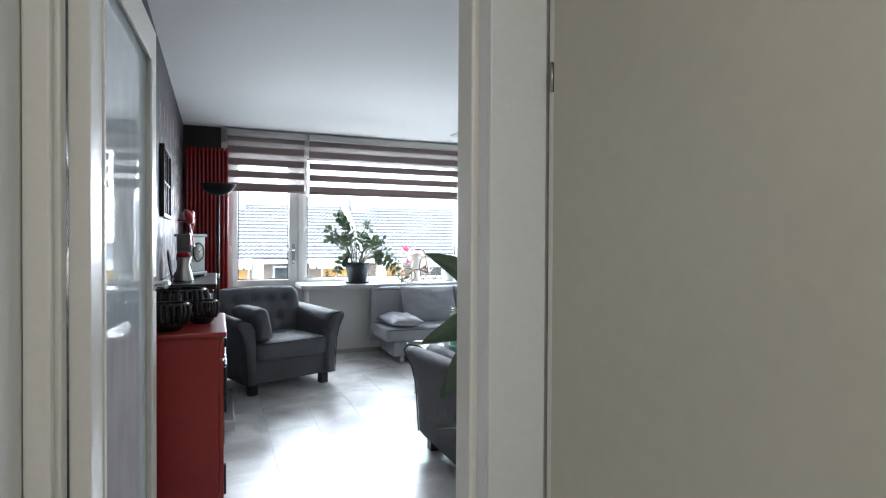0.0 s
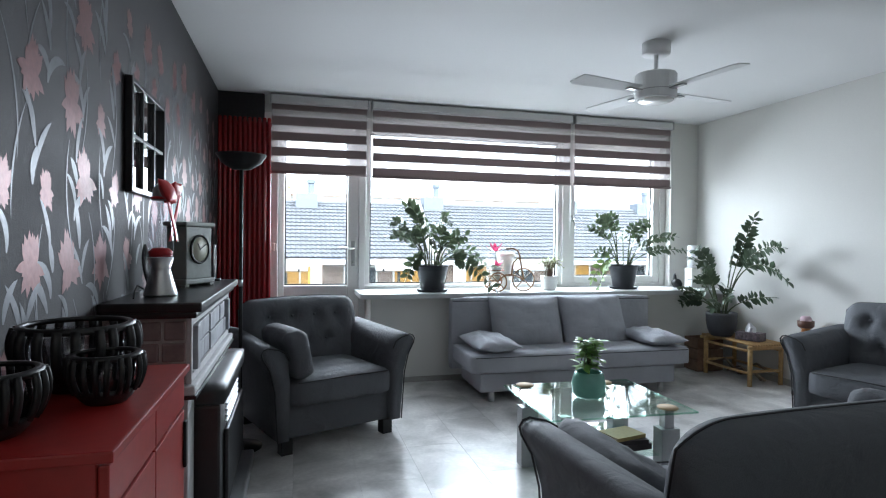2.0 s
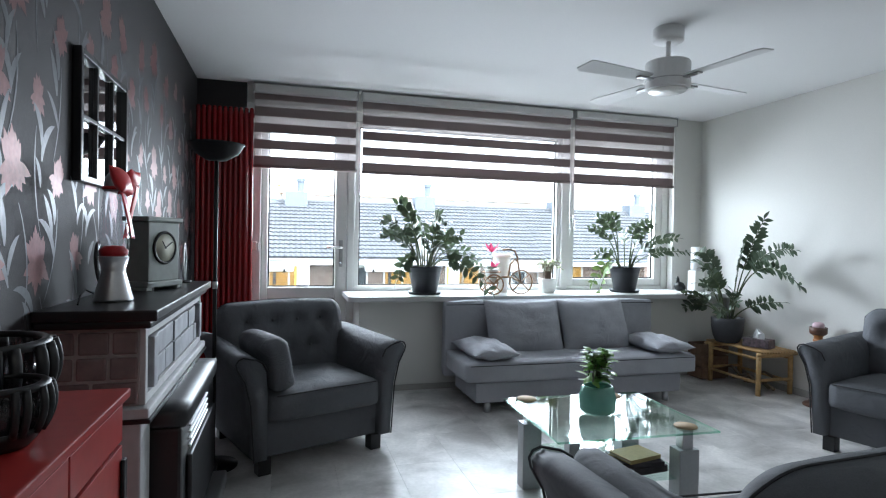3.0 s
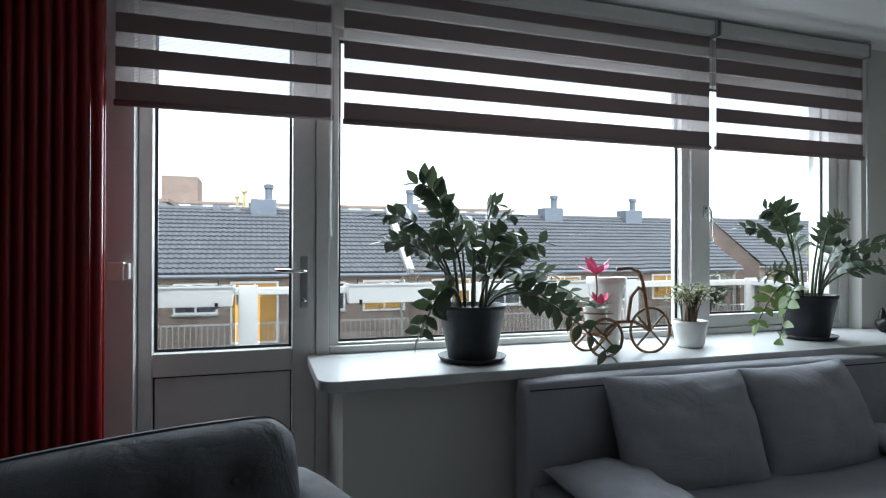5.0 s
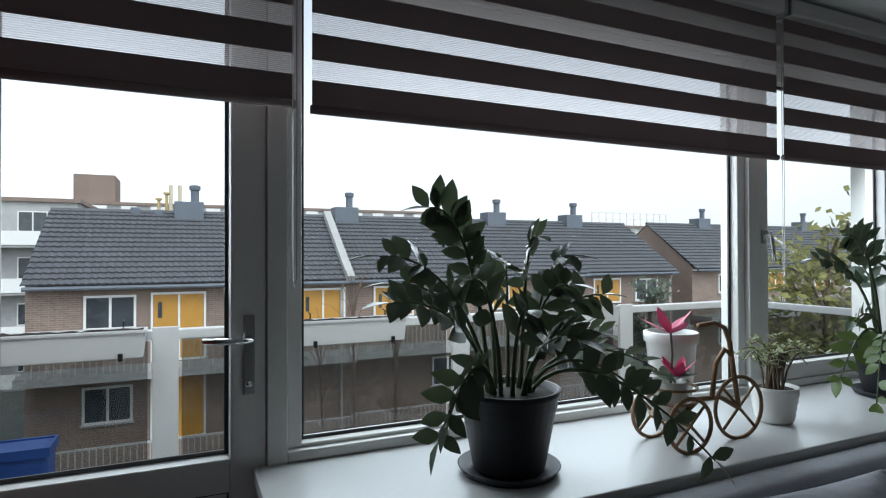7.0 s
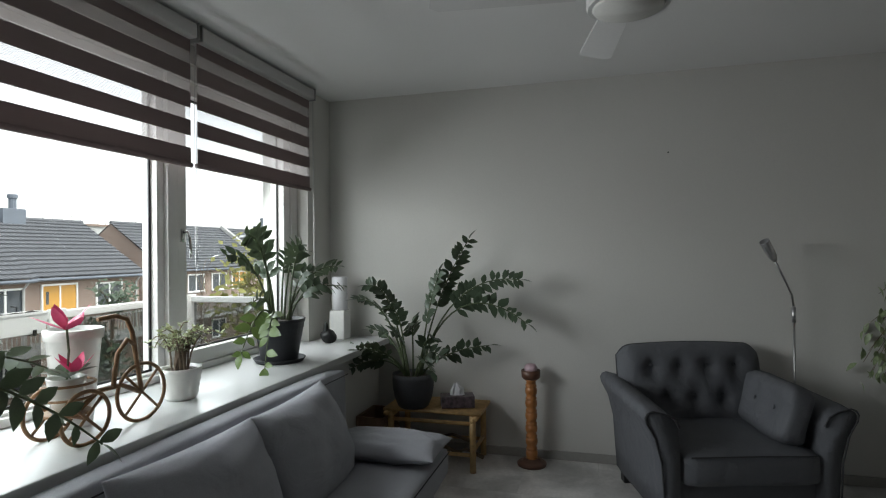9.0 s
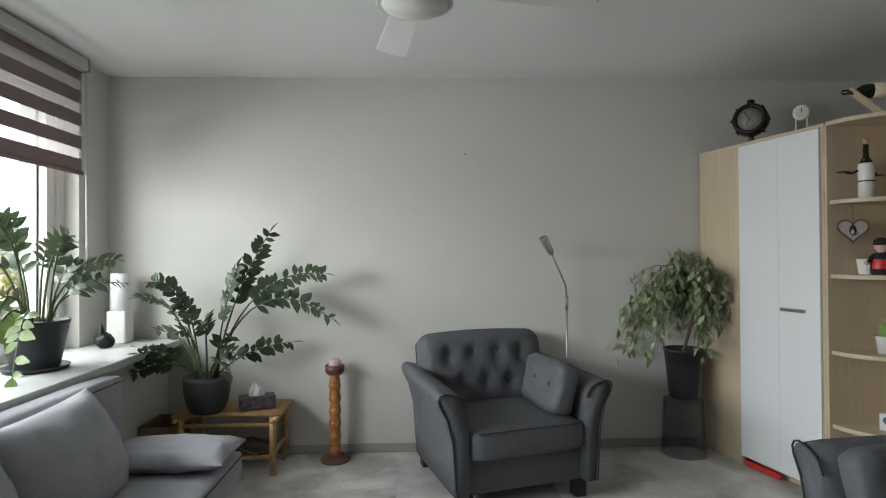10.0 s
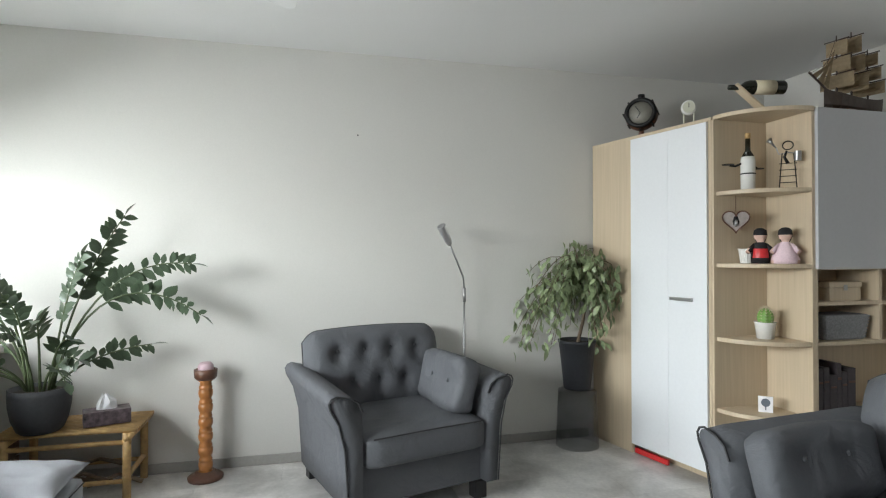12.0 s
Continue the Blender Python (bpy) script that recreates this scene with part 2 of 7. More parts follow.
M["lava_glass"] = see_through("lamp_glass", (0.85, 0.84, 0.86), 1.5)
M["mirror"] = material("mirror_glass", (0.75, 0.76, 0.77), 0.02, 1.0, scale=10, vary=0.02, bump=0)
M["mirror"].node_tree.nodes["Map Range.001"].inputs["To Max"].default_value = 0.03
M["pot_dark"] = material("dark_grey_plastic", (0.034, 0.036, 0.041), 0.48, scale=60, vary=0.12, spec=0.28)
M["pot_round"] = material("matt_grey_ceramic", (0.062, 0.064, 0.070), 0.55, scale=60, vary=0.12, spec=0.3)
M["pot_white"] = material("white_ceramic", (0.75, 0.75, 0.72), 0.25, scale=60, vary=0.04, bump=0.004)
M["soil"] = material("potting_soil", (0.03, 0.022, 0.016), 0.95, scale=60, vary=0.5, bump=0.1)
M["oak"] = material("pale_oak_laminate", (0.55, 0.45, 0.32), 0.45, scale=26, vary=0.1, bump=0.008)
# long upright grain for the oak
grain = M["oak"].node_tree.nodes.new("ShaderNodeMapping")
grain.inputs["Scale"].default_value = (3.0, 3.0, 0.09)
for link in list(M["oak"].node_tree.links):
    if link.from_node.type == "TEX_COORD":
        M["oak"].node_tree.links.new(grain.outputs["Vector"], link.to_socket)
M["oak"].node_tree.links.new(M["oak"].node_tree.nodes["Texture Coordinate"].outputs["Object"], grain.inputs["Vector"])
M["cab_white"] = material("white_cabinet_front", (0.74, 0.76, 0.78), 0.22, scale=60, vary=0.02, bump=0.004)
M["cab_grey"] = material("grey_cabinet_front", (0.46, 0.465, 0.48), 0.3, scale=60, vary=0.03, bump=0.004)
M["bamboo"] = material("bamboo_cane", (0.48, 0.31, 0.13), 0.45, scale=30, vary=0.3, bump=0.02)
M["rattan"] = material("brown_rattan", (0.27, 0.15, 0.07), 0.5, scale=60, vary=0.3, bump=0.03)
M["orange_wood"] = material("orange_turned_wood", (0.42, 0.17, 0.05), 0.3, scale=24, vary=0.25, bump=0.01)
M["dark_wood"] = material("dark_stained_wood", (0.12, 0.055, 0.035), 0.4, scale=24, vary=0.3, bump=0.02)
M["crate"] = material("rough_brown_wood", (0.18, 0.11, 0.07), 0.8, scale=20, vary=0.3, bump=0.05)
M["wax"] = material("pink_wax", (0.62, 0.45, 0.50), 0.5, scale=40, vary=0.08)
M["paper_white"] = material("white_tissue", (0.80, 0.80, 0.82), 0.9, scale=80, vary=0.04, bump=0.03)
M["tissue_box"] = material("dark_patterned_card", (0.10, 0.075, 0.085), 0.5, scale=45, vary=0.9, bump=0, stain=0.1, stain_scale=30)
def foliage(name, colour, rough, scale, vary):
    """A waxy leaf that lets some light through."""
    m = material(name, colour, rough, scale=scale, vary=vary, bump=0.01)
    n, l = m.node_tree.nodes, m.node_tree.links
    thin, mix = n.new("ShaderNodeBsdfTranslucent"), n.new("ShaderNodeMixShader")
    thin.inputs["Color"].default_value = (min(1, colour[0] * 2.2), min(1, colour[1] * 2.0), colour[2] * 1.6, 1)
    mix.inputs["Fac"].default_value = 0.08
    l.new(n["Principled BSDF"].outputs["BSDF"], mix.inputs[1])
    l.new(thin.outputs["BSDF"], mix.inputs[2])
    l.new(mix.outputs["Shader"], n["Material Output"].inputs["Surface"])
    return m


M["leaf"] = foliage("waxy_green_leaf", (0.062, 0.092, 0.056), 0.28, 30, 0.3)
M["leaf_light"] = foliage("fresh_green_leaf", (0.19, 0.36, 0.085), 0.4, 30, 0.3)
# brighter copy of the zz leaf: window light put into the colour
M["leaf_lit"] = foliage("window_lit_zz_leaf", (0.11, 0.17, 0.05), 0.34, 30, 0.3)
M["leaf_ficus"] = foliage("variegated_ficus_leaf", (0.21, 0.265, 0.14), 0.4, 60, 0.5)
M["leaf_jade"] = foliage("jade_leaf", (0.32, 0.37, 0.20), 0.4, 60, 0.4)
M["stem"] = material("green_stem", (0.075, 0.10, 0.045), 0.5, scale=40, vary=0.25, bump=0.01)
M["bark"] = material("grey_brown_bark", (0.15, 0.11, 0.075), 0.85, scale=40, vary=0.3, bump=0.06)
M["petal"] = foliage("pink_petal", (0.62, 0.05, 0.16), 0.5, 30, 0.2)
M["vase_teal"] = material("teal_green_glass", (0.22, 0.47, 0.39), 0.12, scale=20, vary=0.12, bump=0)
M["vase_green"] = see_through("green_vase_glass", (0.80, 0.95, 0.88), 1.5)
M["skin"] = material("doll_cloth", (0.62, 0.42, 0.34), 0.8, scale=200, vary=0.1)
M["pink_cloth"] = material("pale_pink_cloth", (0.72, 0.55, 0.60), 0.85, scale=120, vary=0.12, bump=0.05)
M["black_cloth"] = material("black_cloth", (0.015, 0.014, 0.016), 0.85, scale=120, vary=0.2, bump=0.05)
M["basket"] = material("grey_woven_basket", (0.23, 0.23, 0.24), 0.85, scale=90, vary=0.3, bump=0.08)
M["bottle"] = material("dark_wine_glass", (0.012, 0.013, 0.008), 0.08, scale=20, vary=0.1, bump=0)
M["label"] = material("cream_paper_label", (0.60, 0.53, 0.38), 0.7, scale=60, vary=0.1)
M["sail"] = material("tan_sail_cloth", (0.45, 0.36, 0.24), 0.9, scale=60, vary=0.15, bump=0.03)
M["hull"] = material("dark_ship_timber", (0.05, 0.03, 0.022), 0.45, scale=40, vary=0.3, bump=0.02)
M["red_tape"] = material("red_plastic_strip", (0.6, 0.03, 0.03), 0.4, scale=60, vary=0.08)
M["heart"] = material("grey_brown_wood", (0.34, 0.30, 0.28), 0.7, scale=40, vary=0.25, bump=0.03)
M["book"] = material("ochre_book_cover", (0.42, 0.31, 0.12), 0.6, scale=60, vary=0.12)
M["book_dark"] = material("dark_book_cover", (0.05, 0.04, 0.045), 0.5, scale=60, vary=0.2)
M["cork"] = material("pale_wood_coaster", (0.45, 0.33, 0.2), 0.7, scale=60, vary=0.15)
M["clear_plastic"] = see_through("clear_acrylic", (0.86, 0.87, 0.88), 1.45, 0.1)
M["piping"] = material("black_piping", (0.028, 0.028, 0.031), 0.7, scale=200, vary=0.1)
M["concrete"] = material("balcony_concrete", (0.32, 0.32, 0.31), 0.9, scale=12, vary=0.2, bump=0.05)
M["blue"] = material("blue_plastic", (0.03, 0.09, 0.33), 0.4, scale=30, vary=0.12)
M["flue"] = material("weathered_yellow_flue", (0.52, 0.40, 0.18), 0.6, scale=20, vary=0.15)
M["yellow"] = material("ochre_door_paint", (0.50, 0.26, 0.045), 0.5, scale=10, vary=0.1)
M["render_grey"] = material("grey_render", (0.42, 0.42, 0.41), 0.9, scale=3, vary=0.12)
M["chimney"] = material("lead_grey_cladding", (0.13, 0.15, 0.18), 0.6, scale=6, vary=0.15)
M["leaf_autumn"] = foliage("yellow_green_leaf", (0.20, 0.20, 0.05), 0.6, 8, 0.4)
M["twig"] = material("bare_twig", (0.16, 0.12, 0.09), 0.9, scale=20, vary=0.3)
M["dark_window"] = material("far_window_glass", (0.06, 0.07, 0.08), 0.1, scale=3, vary=0.3, bump=0)
M["road"] = material("courtyard_ground", (0.10, 0.11, 0.10), 0.9, scale=2, vary=0.25)


def brick_wall(name, brick, mortar, w=0.22, h=0.065):
    """Far-off brickwork: courses too small to tell apart."""
    m = bpy.data.materials.new(name)
    m.use_nodes = True
    n, l = m.node_tree.nodes, m.node_tree.links
    b = n["Principled BSDF"]
    b.inputs["Roughness"].default_value = 0.9
    co, sep, mix, tex, wide = n.new("ShaderNodeTexCoord"), n.new("ShaderNodeSeparateXYZ"), n.new("ShaderNodeCombineXYZ"), n.new("ShaderNodeTexBrick"), n.new("ShaderNodeTexNoise")
    plus = n.new("ShaderNodeMath")
    l.new(co.outputs["Object"], sep.inputs["Vector"])
    l.new(sep.outputs["X"], plus.inputs[0])
    l.new(sep.outputs["Y"], plus.inputs[1])
    l.new(plus.outputs["Value"], mix.inputs["X"])
    l.new(sep.outputs["Z"], mix.inputs["Y"])
    l.new(mix.outputs["Vector"], tex.inputs["Vector"])
    tex.inputs["Scale"].default_value = 1.0
    tex.inputs["Brick Width"].default_value, tex.inputs["Row Height"].default_value, tex.inputs["Mortar Size"].default_value = w, h, 0.008
    tex.inputs["Color1"].default_value = (*brick, 1)
    tex.inputs["Color2"].default_value = (brick[0] * 0.75, brick[1] * 0.72, brick[2] * 0.72, 1)
    tex.inputs["Mortar"].default_value = (*mortar, 1)
    wide.inputs["Scale"].default_value = 0.8
    l.new(co.outputs["Object"], wide.inputs["Vector"])
    tone, mul = n.new("ShaderNodeMapRange"), n.new("ShaderNodeVectorMath")
    tone.inputs["To Min"].default_value, tone.inputs["To Max"].default_value = 0.8, 1.2
    mul.operation = "SCALE"
    l.new(wide.outputs["Fac"], tone.inputs["Value"])
    l.new(tex.outputs["Color"], mul.inputs[0])
    l.new(tone.outputs["Result"], mul.inputs["Scale"])
    l.new(mul.outputs["Vector"], b.inputs["Base Color"])
    return m


M["brick"] = brick_wall("brown_brickwork", (0.26, 0.18, 0.14), (0.30, 0.27, 0.24))


# ---- mesh helpers ----
def mesh_object(name, bm, mat, parent=None, smooth=False):
    me = bpy.data.meshes.new(name)
    bm.normal_update()
    bm.to_mesh(me)
    bm.free()
    if smooth:
        for p in me.polygons:
            p.use_smooth = True
    me.materials.append(mat)
    ob = new(name, me)
    if parent is not None:
        ob.parent = parent
    return ob


def part(name, bm, mat, parent, label="", smooth=False):
    return tagged(mesh_object(name, bm, mat, parent, smooth), label)


def thing(name, m, label, category, group="", kind=""):
    """An empty at the base of a thing, to which its parts belong."""
    ob = new(name)
    ob.empty_display_size = 0.1
    ob.matrix_world = m
    return tagged(ob, label, category, group, kind)


def merged(b, bm=None, m=None):
    """Transforms b by m and adds it to bm, if there is one."""
    if m is not None:
        b.transform(m)
    if bm is None:
        return b
    me = bpy.data.meshes.new("tmp")
    b.to_mesh(me)
    b.free()
    bm.from_mesh(me)
    bpy.data.meshes.remove(me)
    return bm


def box(x0, y0, z0, x1, y1, z1, bevel=0.0, seg=2, bm=None, m=None):
    """A box between two corners, with rounded edges."""
    b = bmesh.new()
    bmesh.ops.create_cube(b, size=1, matrix=Matrix.Translation(((x0 + x1) / 2, (y0 + y1) / 2, (z0 + z1) / 2)) @ Matrix.Diagonal((abs(x1 - x0), abs(y1 - y0), abs(z1 - z0), 1)))
    if bevel:
        bmesh.ops.bevel(b, geom=b.edges[:], offset=bevel, segments=seg, profile=0.6, affect="EDGES")
    return merged(b, bm, m)


def lathe(profile, seg=28, bm=None, m=None, closed=False):
    """A turned body: profile of (radius, height) from the bottom up."""
    b = bmesh.new()
    rings = []
    for r, z in profile:
        if r < 1e-5:
            rings.append([b.verts.new((0, 0, z))])
        else:
            rings.append([b.verts.new((r * math.cos(2 * math.pi * k / seg), r * math.sin(2 * math.pi * k / seg), z)) for k in range(seg)])
    pairs = list(zip(rings, rings[1:]))
    if closed:
        pairs.append((rings[-1], rings[0]))
    for p, q in pairs:
        for k in range(seg):
            j = (k + 1) % seg
            if len(p) == 1 and len(q) == 1:
                continue
            if len(p) == 1:
                b.faces.new((p[0], q[j], q[k]))
            elif len(q) == 1:
                b.faces.new((p[k], p[j], q[0]))
            else:
                b.faces.new((p[k], p[j], q[j], q[k]))
    return merged(b, bm, m)


def tube(points, r, seg=8, bm=None, m=None, loop=False, taper=None):
    """A round bar along a line of points. taper: the radius at the end."""
    b = bmesh.new()
    pts = [Vector(p) for p in points]
    n = len(pts)
    rings, side = [], None
    for i, p in enumerate(pts):
        if loop:
            d = pts[(i + 1) % n] - pts[i - 1]
        else:
            d = pts[min(i + 1, n - 1)] - pts[max(i - 1, 0)]
        d.normalize()
        if side is None:
            side = d.orthogonal().normalized()
        side = (side - d * side.dot(d)).normalized()
        up = d.cross(side)
        rr = r if taper is None else r + (taper - r) * i / (n - 1)
        rings.append([b.verts.new(p + side * (rr * math.cos(a)) + up * (rr * math.sin(a))) for a in [2 * math.pi * k / seg for k in range(seg)]])
    for i in range(n if loop else n - 1):
        p, q = rings[i], rings[(i + 1) % n]
        for k in range(seg):
            j = (k + 1) % seg
            b.faces.new((p[k], p[j], q[j], q[k]))
    if not loop:
        b.faces.new(rings[0][::-1])
        b.faces.new(rings[-1])
    return merged(b, bm, m)


def arc(cx, cy, r, a0, a1, n=16):
    return [(cx + r * math.cos(radians(a0 + (a1 - a0) * k / n)), cy + r * math.sin(radians(a0 + (a1 - a0) * k / n))) for k in range(n + 1)]


def slab(outline, z0, z1, bm=None, m=None, bevel=0.0):
    """A flat outline in x and y, raised from z0 to z1."""
    b = bmesh.new()
    f = b.faces.new([b.verts.new((x, y, z0)) for x, y in outline])
    up = bmesh.ops.extrude_face_region(b, geom=[f])
    bmesh.ops.translate(b, verts=[v for v in up["geom"] if isinstance(v, bmesh.types.BMVert)], vec=(0, 0, z1 - z0))
    bmesh.ops.recalc_face_normals(b, faces=b.faces[:])
    if bevel:
        bmesh.ops.bevel(b, geom=b.edges[:], offset=bevel, segments=2, profile=0.6, affect="EDGES")
    return merged(b, bm, m)


def frame_bars(x0, z0, x1, z1, w, y0, y1, bevel=0.004, bm=None, bottom=None, top=None):
    """A rectangular frame of four bars in the x-z plane."""
    bottom, top = bottom or w, top or w
    bm = box(x0, y0, z0, x0 + w, y1, z1, bevel, bm=bm)
    box(x1 - w, y0, z0, x1, y1, z1, bevel, bm=bm)
    box(x0 + w, y0 + 0.001, z0, x1 - w, y1 - 0.001, z0 + bottom, bevel, bm=bm)
    box(x0 + w, y0 + 0.001, z1 - top, x1 - w, y1 - 0.001, z1, bevel, bm=bm)
    return bm


def pillow(w, h, t, n=18, edge=2.2, wrinkle=0.006, seed=0, bm=None, m=None):
    """A stuffed cushion, w wide in x, h high in z, t thick in y, with drawn-in corners and soft creases."""
    b = bmesh.new()
    sheets = []
    for s in (-1, 1):
        grid = []
        for i in range(n + 1):
            row = []
            for j in range(n + 1):
                u, v = 2 * i / n - 1, 2 * j / n - 1
                u, v = math.sin(u * math.pi / 2), math.sin(v * math.pi / 2)
                full = max(0.0, (1 - abs(u) ** edge) * (1 - abs(v) ** edge)) ** 0.55
                pinch = 1 - 0.05 * (1 - abs(v) ** 2) * abs(u) ** 4
                pinch2 = 1 - 0.05 * (1 - abs(u) ** 2) * abs(v) ** 4
                c = wrinkle * noise.noise(Vector((u * 3 + seed, v * 3, s * 2 + seed))) * full
                row.append((u * w / 2 * pinch, s * (full * t / 2 + c), v * h / 2 * pinch2))
            grid.append(row)
        sheets.append(grid)
    made = {}
    for s, grid in enumerate(sheets):
        for i in range(n + 1):
            for j in range(n + 1):
                rim = i in (0, n) or j in (0, n)
                made[s, i, j] = made[0, i, j] if rim and s else b.verts.new(grid[i][j])
    for s in (0, 1):
        for i in range(n):
            for j in range(n):
                q = [made[s, i, j], made[s, i + 1, j], made[s, i + 1, j + 1], made[s, i, j + 1]]
                b.faces.new(q if s == 0 else q[::-1])
    return merged(b, bm, m)


def soft_box(x0, y0, z0, x1, y1, z1, r, swell=0.0, cuts=6, bm=None, m=None):
    """An upholstered block: rounded edges and slightly swollen faces."""
    b = bmesh.new()
    bmesh.ops.create_cube(b, size=2)
    bmesh.ops.subdivide_edges(b, edges=b.edges[:], cuts=cuts, use_grid_fill=True)
    hx, hy, hz = (x1 - x0) / 2, (y1 - y0) / 2, (z1 - z0) / 2
    for v in b.verts:
        u = Vector(v.co)
        p = Vector((u.x * hx, u.y * hy, u.z * hz))
        inner = Vector((max(-hx + r, min(hx - r, p.x)), max(-hy + r, min(hy - r, p.y)), max(-hz + r, min(hz - r, p.z))))
        out = p - inner
        if out.length > 1e-6:
            p = inner + out.normalized() * r
        grow = 1 + 0.0
        k = swell
        if abs(u.z) > 0.999:
            p.z += k * u.z * (1 - u.x ** 2) * (1 - u.y ** 2)
        if abs(u.y) > 0.999:
            p.y += k * 0.6 * u.y * (1 - u.x ** 2) * (1 - u.z ** 2)
        if abs(u.x) > 0.999:
            p.x += k * 0.4 * u.x * (1 - u.y ** 2) * (1 - u.z ** 2)
        v.co = p * grow + Vector(((x0 + x1) / 2, (y0 + y1) / 2, (z0 + z1) / 2))
    return merged(b, bm, m)


def structure(name, bm, mat, label, category, smooth=False):
    return tagged(mesh_object(name, bm, mat, None, smooth), label, category, kind="structure")


# ---- the room ----
WX, EX, SY, NY, TOP = 2.045, 7.012, 2.88, 8.50, 2.58
DOOR_L, DOOR_R = 2.13, 2.972
HALL_E = 3.172
SILL = 0.80

structure("floor", box(0.6, -1.5, -0.1, EX + 0.25, NY + 0.3, -0.004), M["screed"], "dark joints under the grey floor planks", "floor")
structure("ceiling", box(0.6, -1.5, TOP, EX + 0.25, NY + 0.3, TOP + 0.2), M["ceiling"], "smooth white painted ceiling", "ceiling")
wall_west = structure("wall_west", box(WX - 0.15, SY, 0, WX, NY + 0.3, TOP), M["wallpaper"], "dark grey wallpaper with silver leaves and reddish flowers", "wall")
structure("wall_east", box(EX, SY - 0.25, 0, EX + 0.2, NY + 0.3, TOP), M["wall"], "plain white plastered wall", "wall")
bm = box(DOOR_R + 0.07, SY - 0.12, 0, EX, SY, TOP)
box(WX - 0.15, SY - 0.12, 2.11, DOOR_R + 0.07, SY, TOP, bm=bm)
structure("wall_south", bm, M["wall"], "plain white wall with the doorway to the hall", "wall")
structure("wall_north_west", box(WX, 8.44, 0, 2.434, NY + 0.3, TOP), M["wallpaper"], "narrow strip of dark flowered wallpaper", "wall")
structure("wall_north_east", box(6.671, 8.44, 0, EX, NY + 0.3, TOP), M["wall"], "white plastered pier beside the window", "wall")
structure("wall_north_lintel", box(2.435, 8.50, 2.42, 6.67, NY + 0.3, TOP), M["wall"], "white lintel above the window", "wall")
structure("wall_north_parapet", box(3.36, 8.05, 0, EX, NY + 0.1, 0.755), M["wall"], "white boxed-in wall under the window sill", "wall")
corner = arc(3.33, 8.02, 0.07, 180, 270, 6)
structure("window_sill", slab([(3.26, 8.56)] + corner + [(EX - 0.002, 7.95), (EX - 0.002, 8.438), (6.669, 8.438), (6.669, 8.56)], 0.757, SILL, bevel=0.006), M["sill"], "deep white window sill with a rounded corner", "sill")
# skirting along the white walls
structure("baseboard_east", box(EX - 0.015, 4.40, 0, EX, 8.05, 0.06, 0.004), M["skirting"], "low grey skirting board", "baseboard")
structure("baseboard_north", box(3.37, 8.036, 0, EX - 0.016, 8.05, 0.05, 0.004), M["skirting"], "low grey skirting board", "baseboard")
structure("baseboard_south", box(DOOR_R + 0.09, SY, 0, 5.9, SY + 0.015, 0.06, 0.004), M["skirting"], "low grey skirting board", "baseboard")
# hall behind the camera
structure("hall_wall_west", box(1.9, -1.5, 0, 2.05, SY - 0.001, TOP), M["hall"], "plain cream hall wall", "wall")
structure("hall_wall_east", box(HALL_E, -1.5, 0, 3.4, SY - 0.121, TOP), M["hall"], "plain cream hall wall", "wall")
structure("hall_wall_south", box(1.9, -1.6, 0, 3.4, -1.5, TOP), M["hall"], "plain cream hall wall", "wall")
trim = structure("trim_door_frame", box(2.052, SY - 0.052, 0, 2.098, SY - 0.022, 2.12, 0.006), M["paint"], "cream painted door frame", "door frame")
part("jamb", box(2.052, SY - 0.018, 0, 2.108, SY + 0.028, 2.12, 0.006), M["paint"], trim)
part("jamb", box(DOOR_R, SY - 0.07, 0, DOOR_R + 0.069, SY + 0.02, 2.12, 0.008), M["paint"], trim)
part("jamb", box(DOOR_R + 0.018, SY - 0.138, 0, HALL_E - 0.03, SY - 0.122, 2.12, 0.004), M["white"], trim)
part("jamb", box(DOOR_R + 0.018, SY - 0.121, 0, DOOR_R + 0.068, SY - 0.072, 2.12, 0.004), M["white"], trim)
part("head", box(2.08, SY - 0.12, 2.06, DOOR_R + 0.03, SY + 0.02, 2.105, 0.006), M["paint"], trim)
# closed flush door in the hall, with its frame
hall_door = tagged(mesh_object("door_2", box(HALL_E - 0.028, 1.85, 0.01, HALL_E - 0.002, SY - 0.165, 2.06, 0.003), M["door_beige"]), "flush beige hall door, closed", "door", kind="structure")
part("hinge", lathe([(0.0, 0), (0.005, 0), (0.005, 0.07), (0.0, 0.07)], 10, m=pose(HALL_E - 0.028, SY - 0.158, 1.66)), M["steel"], hall_door, smooth=True)
part("frame", box(HALL_E - 0.024, SY - 0.162, 0, HALL_E - 0.001, SY - 0.14, 2.1, 0.002), M["paint"], hall_door)


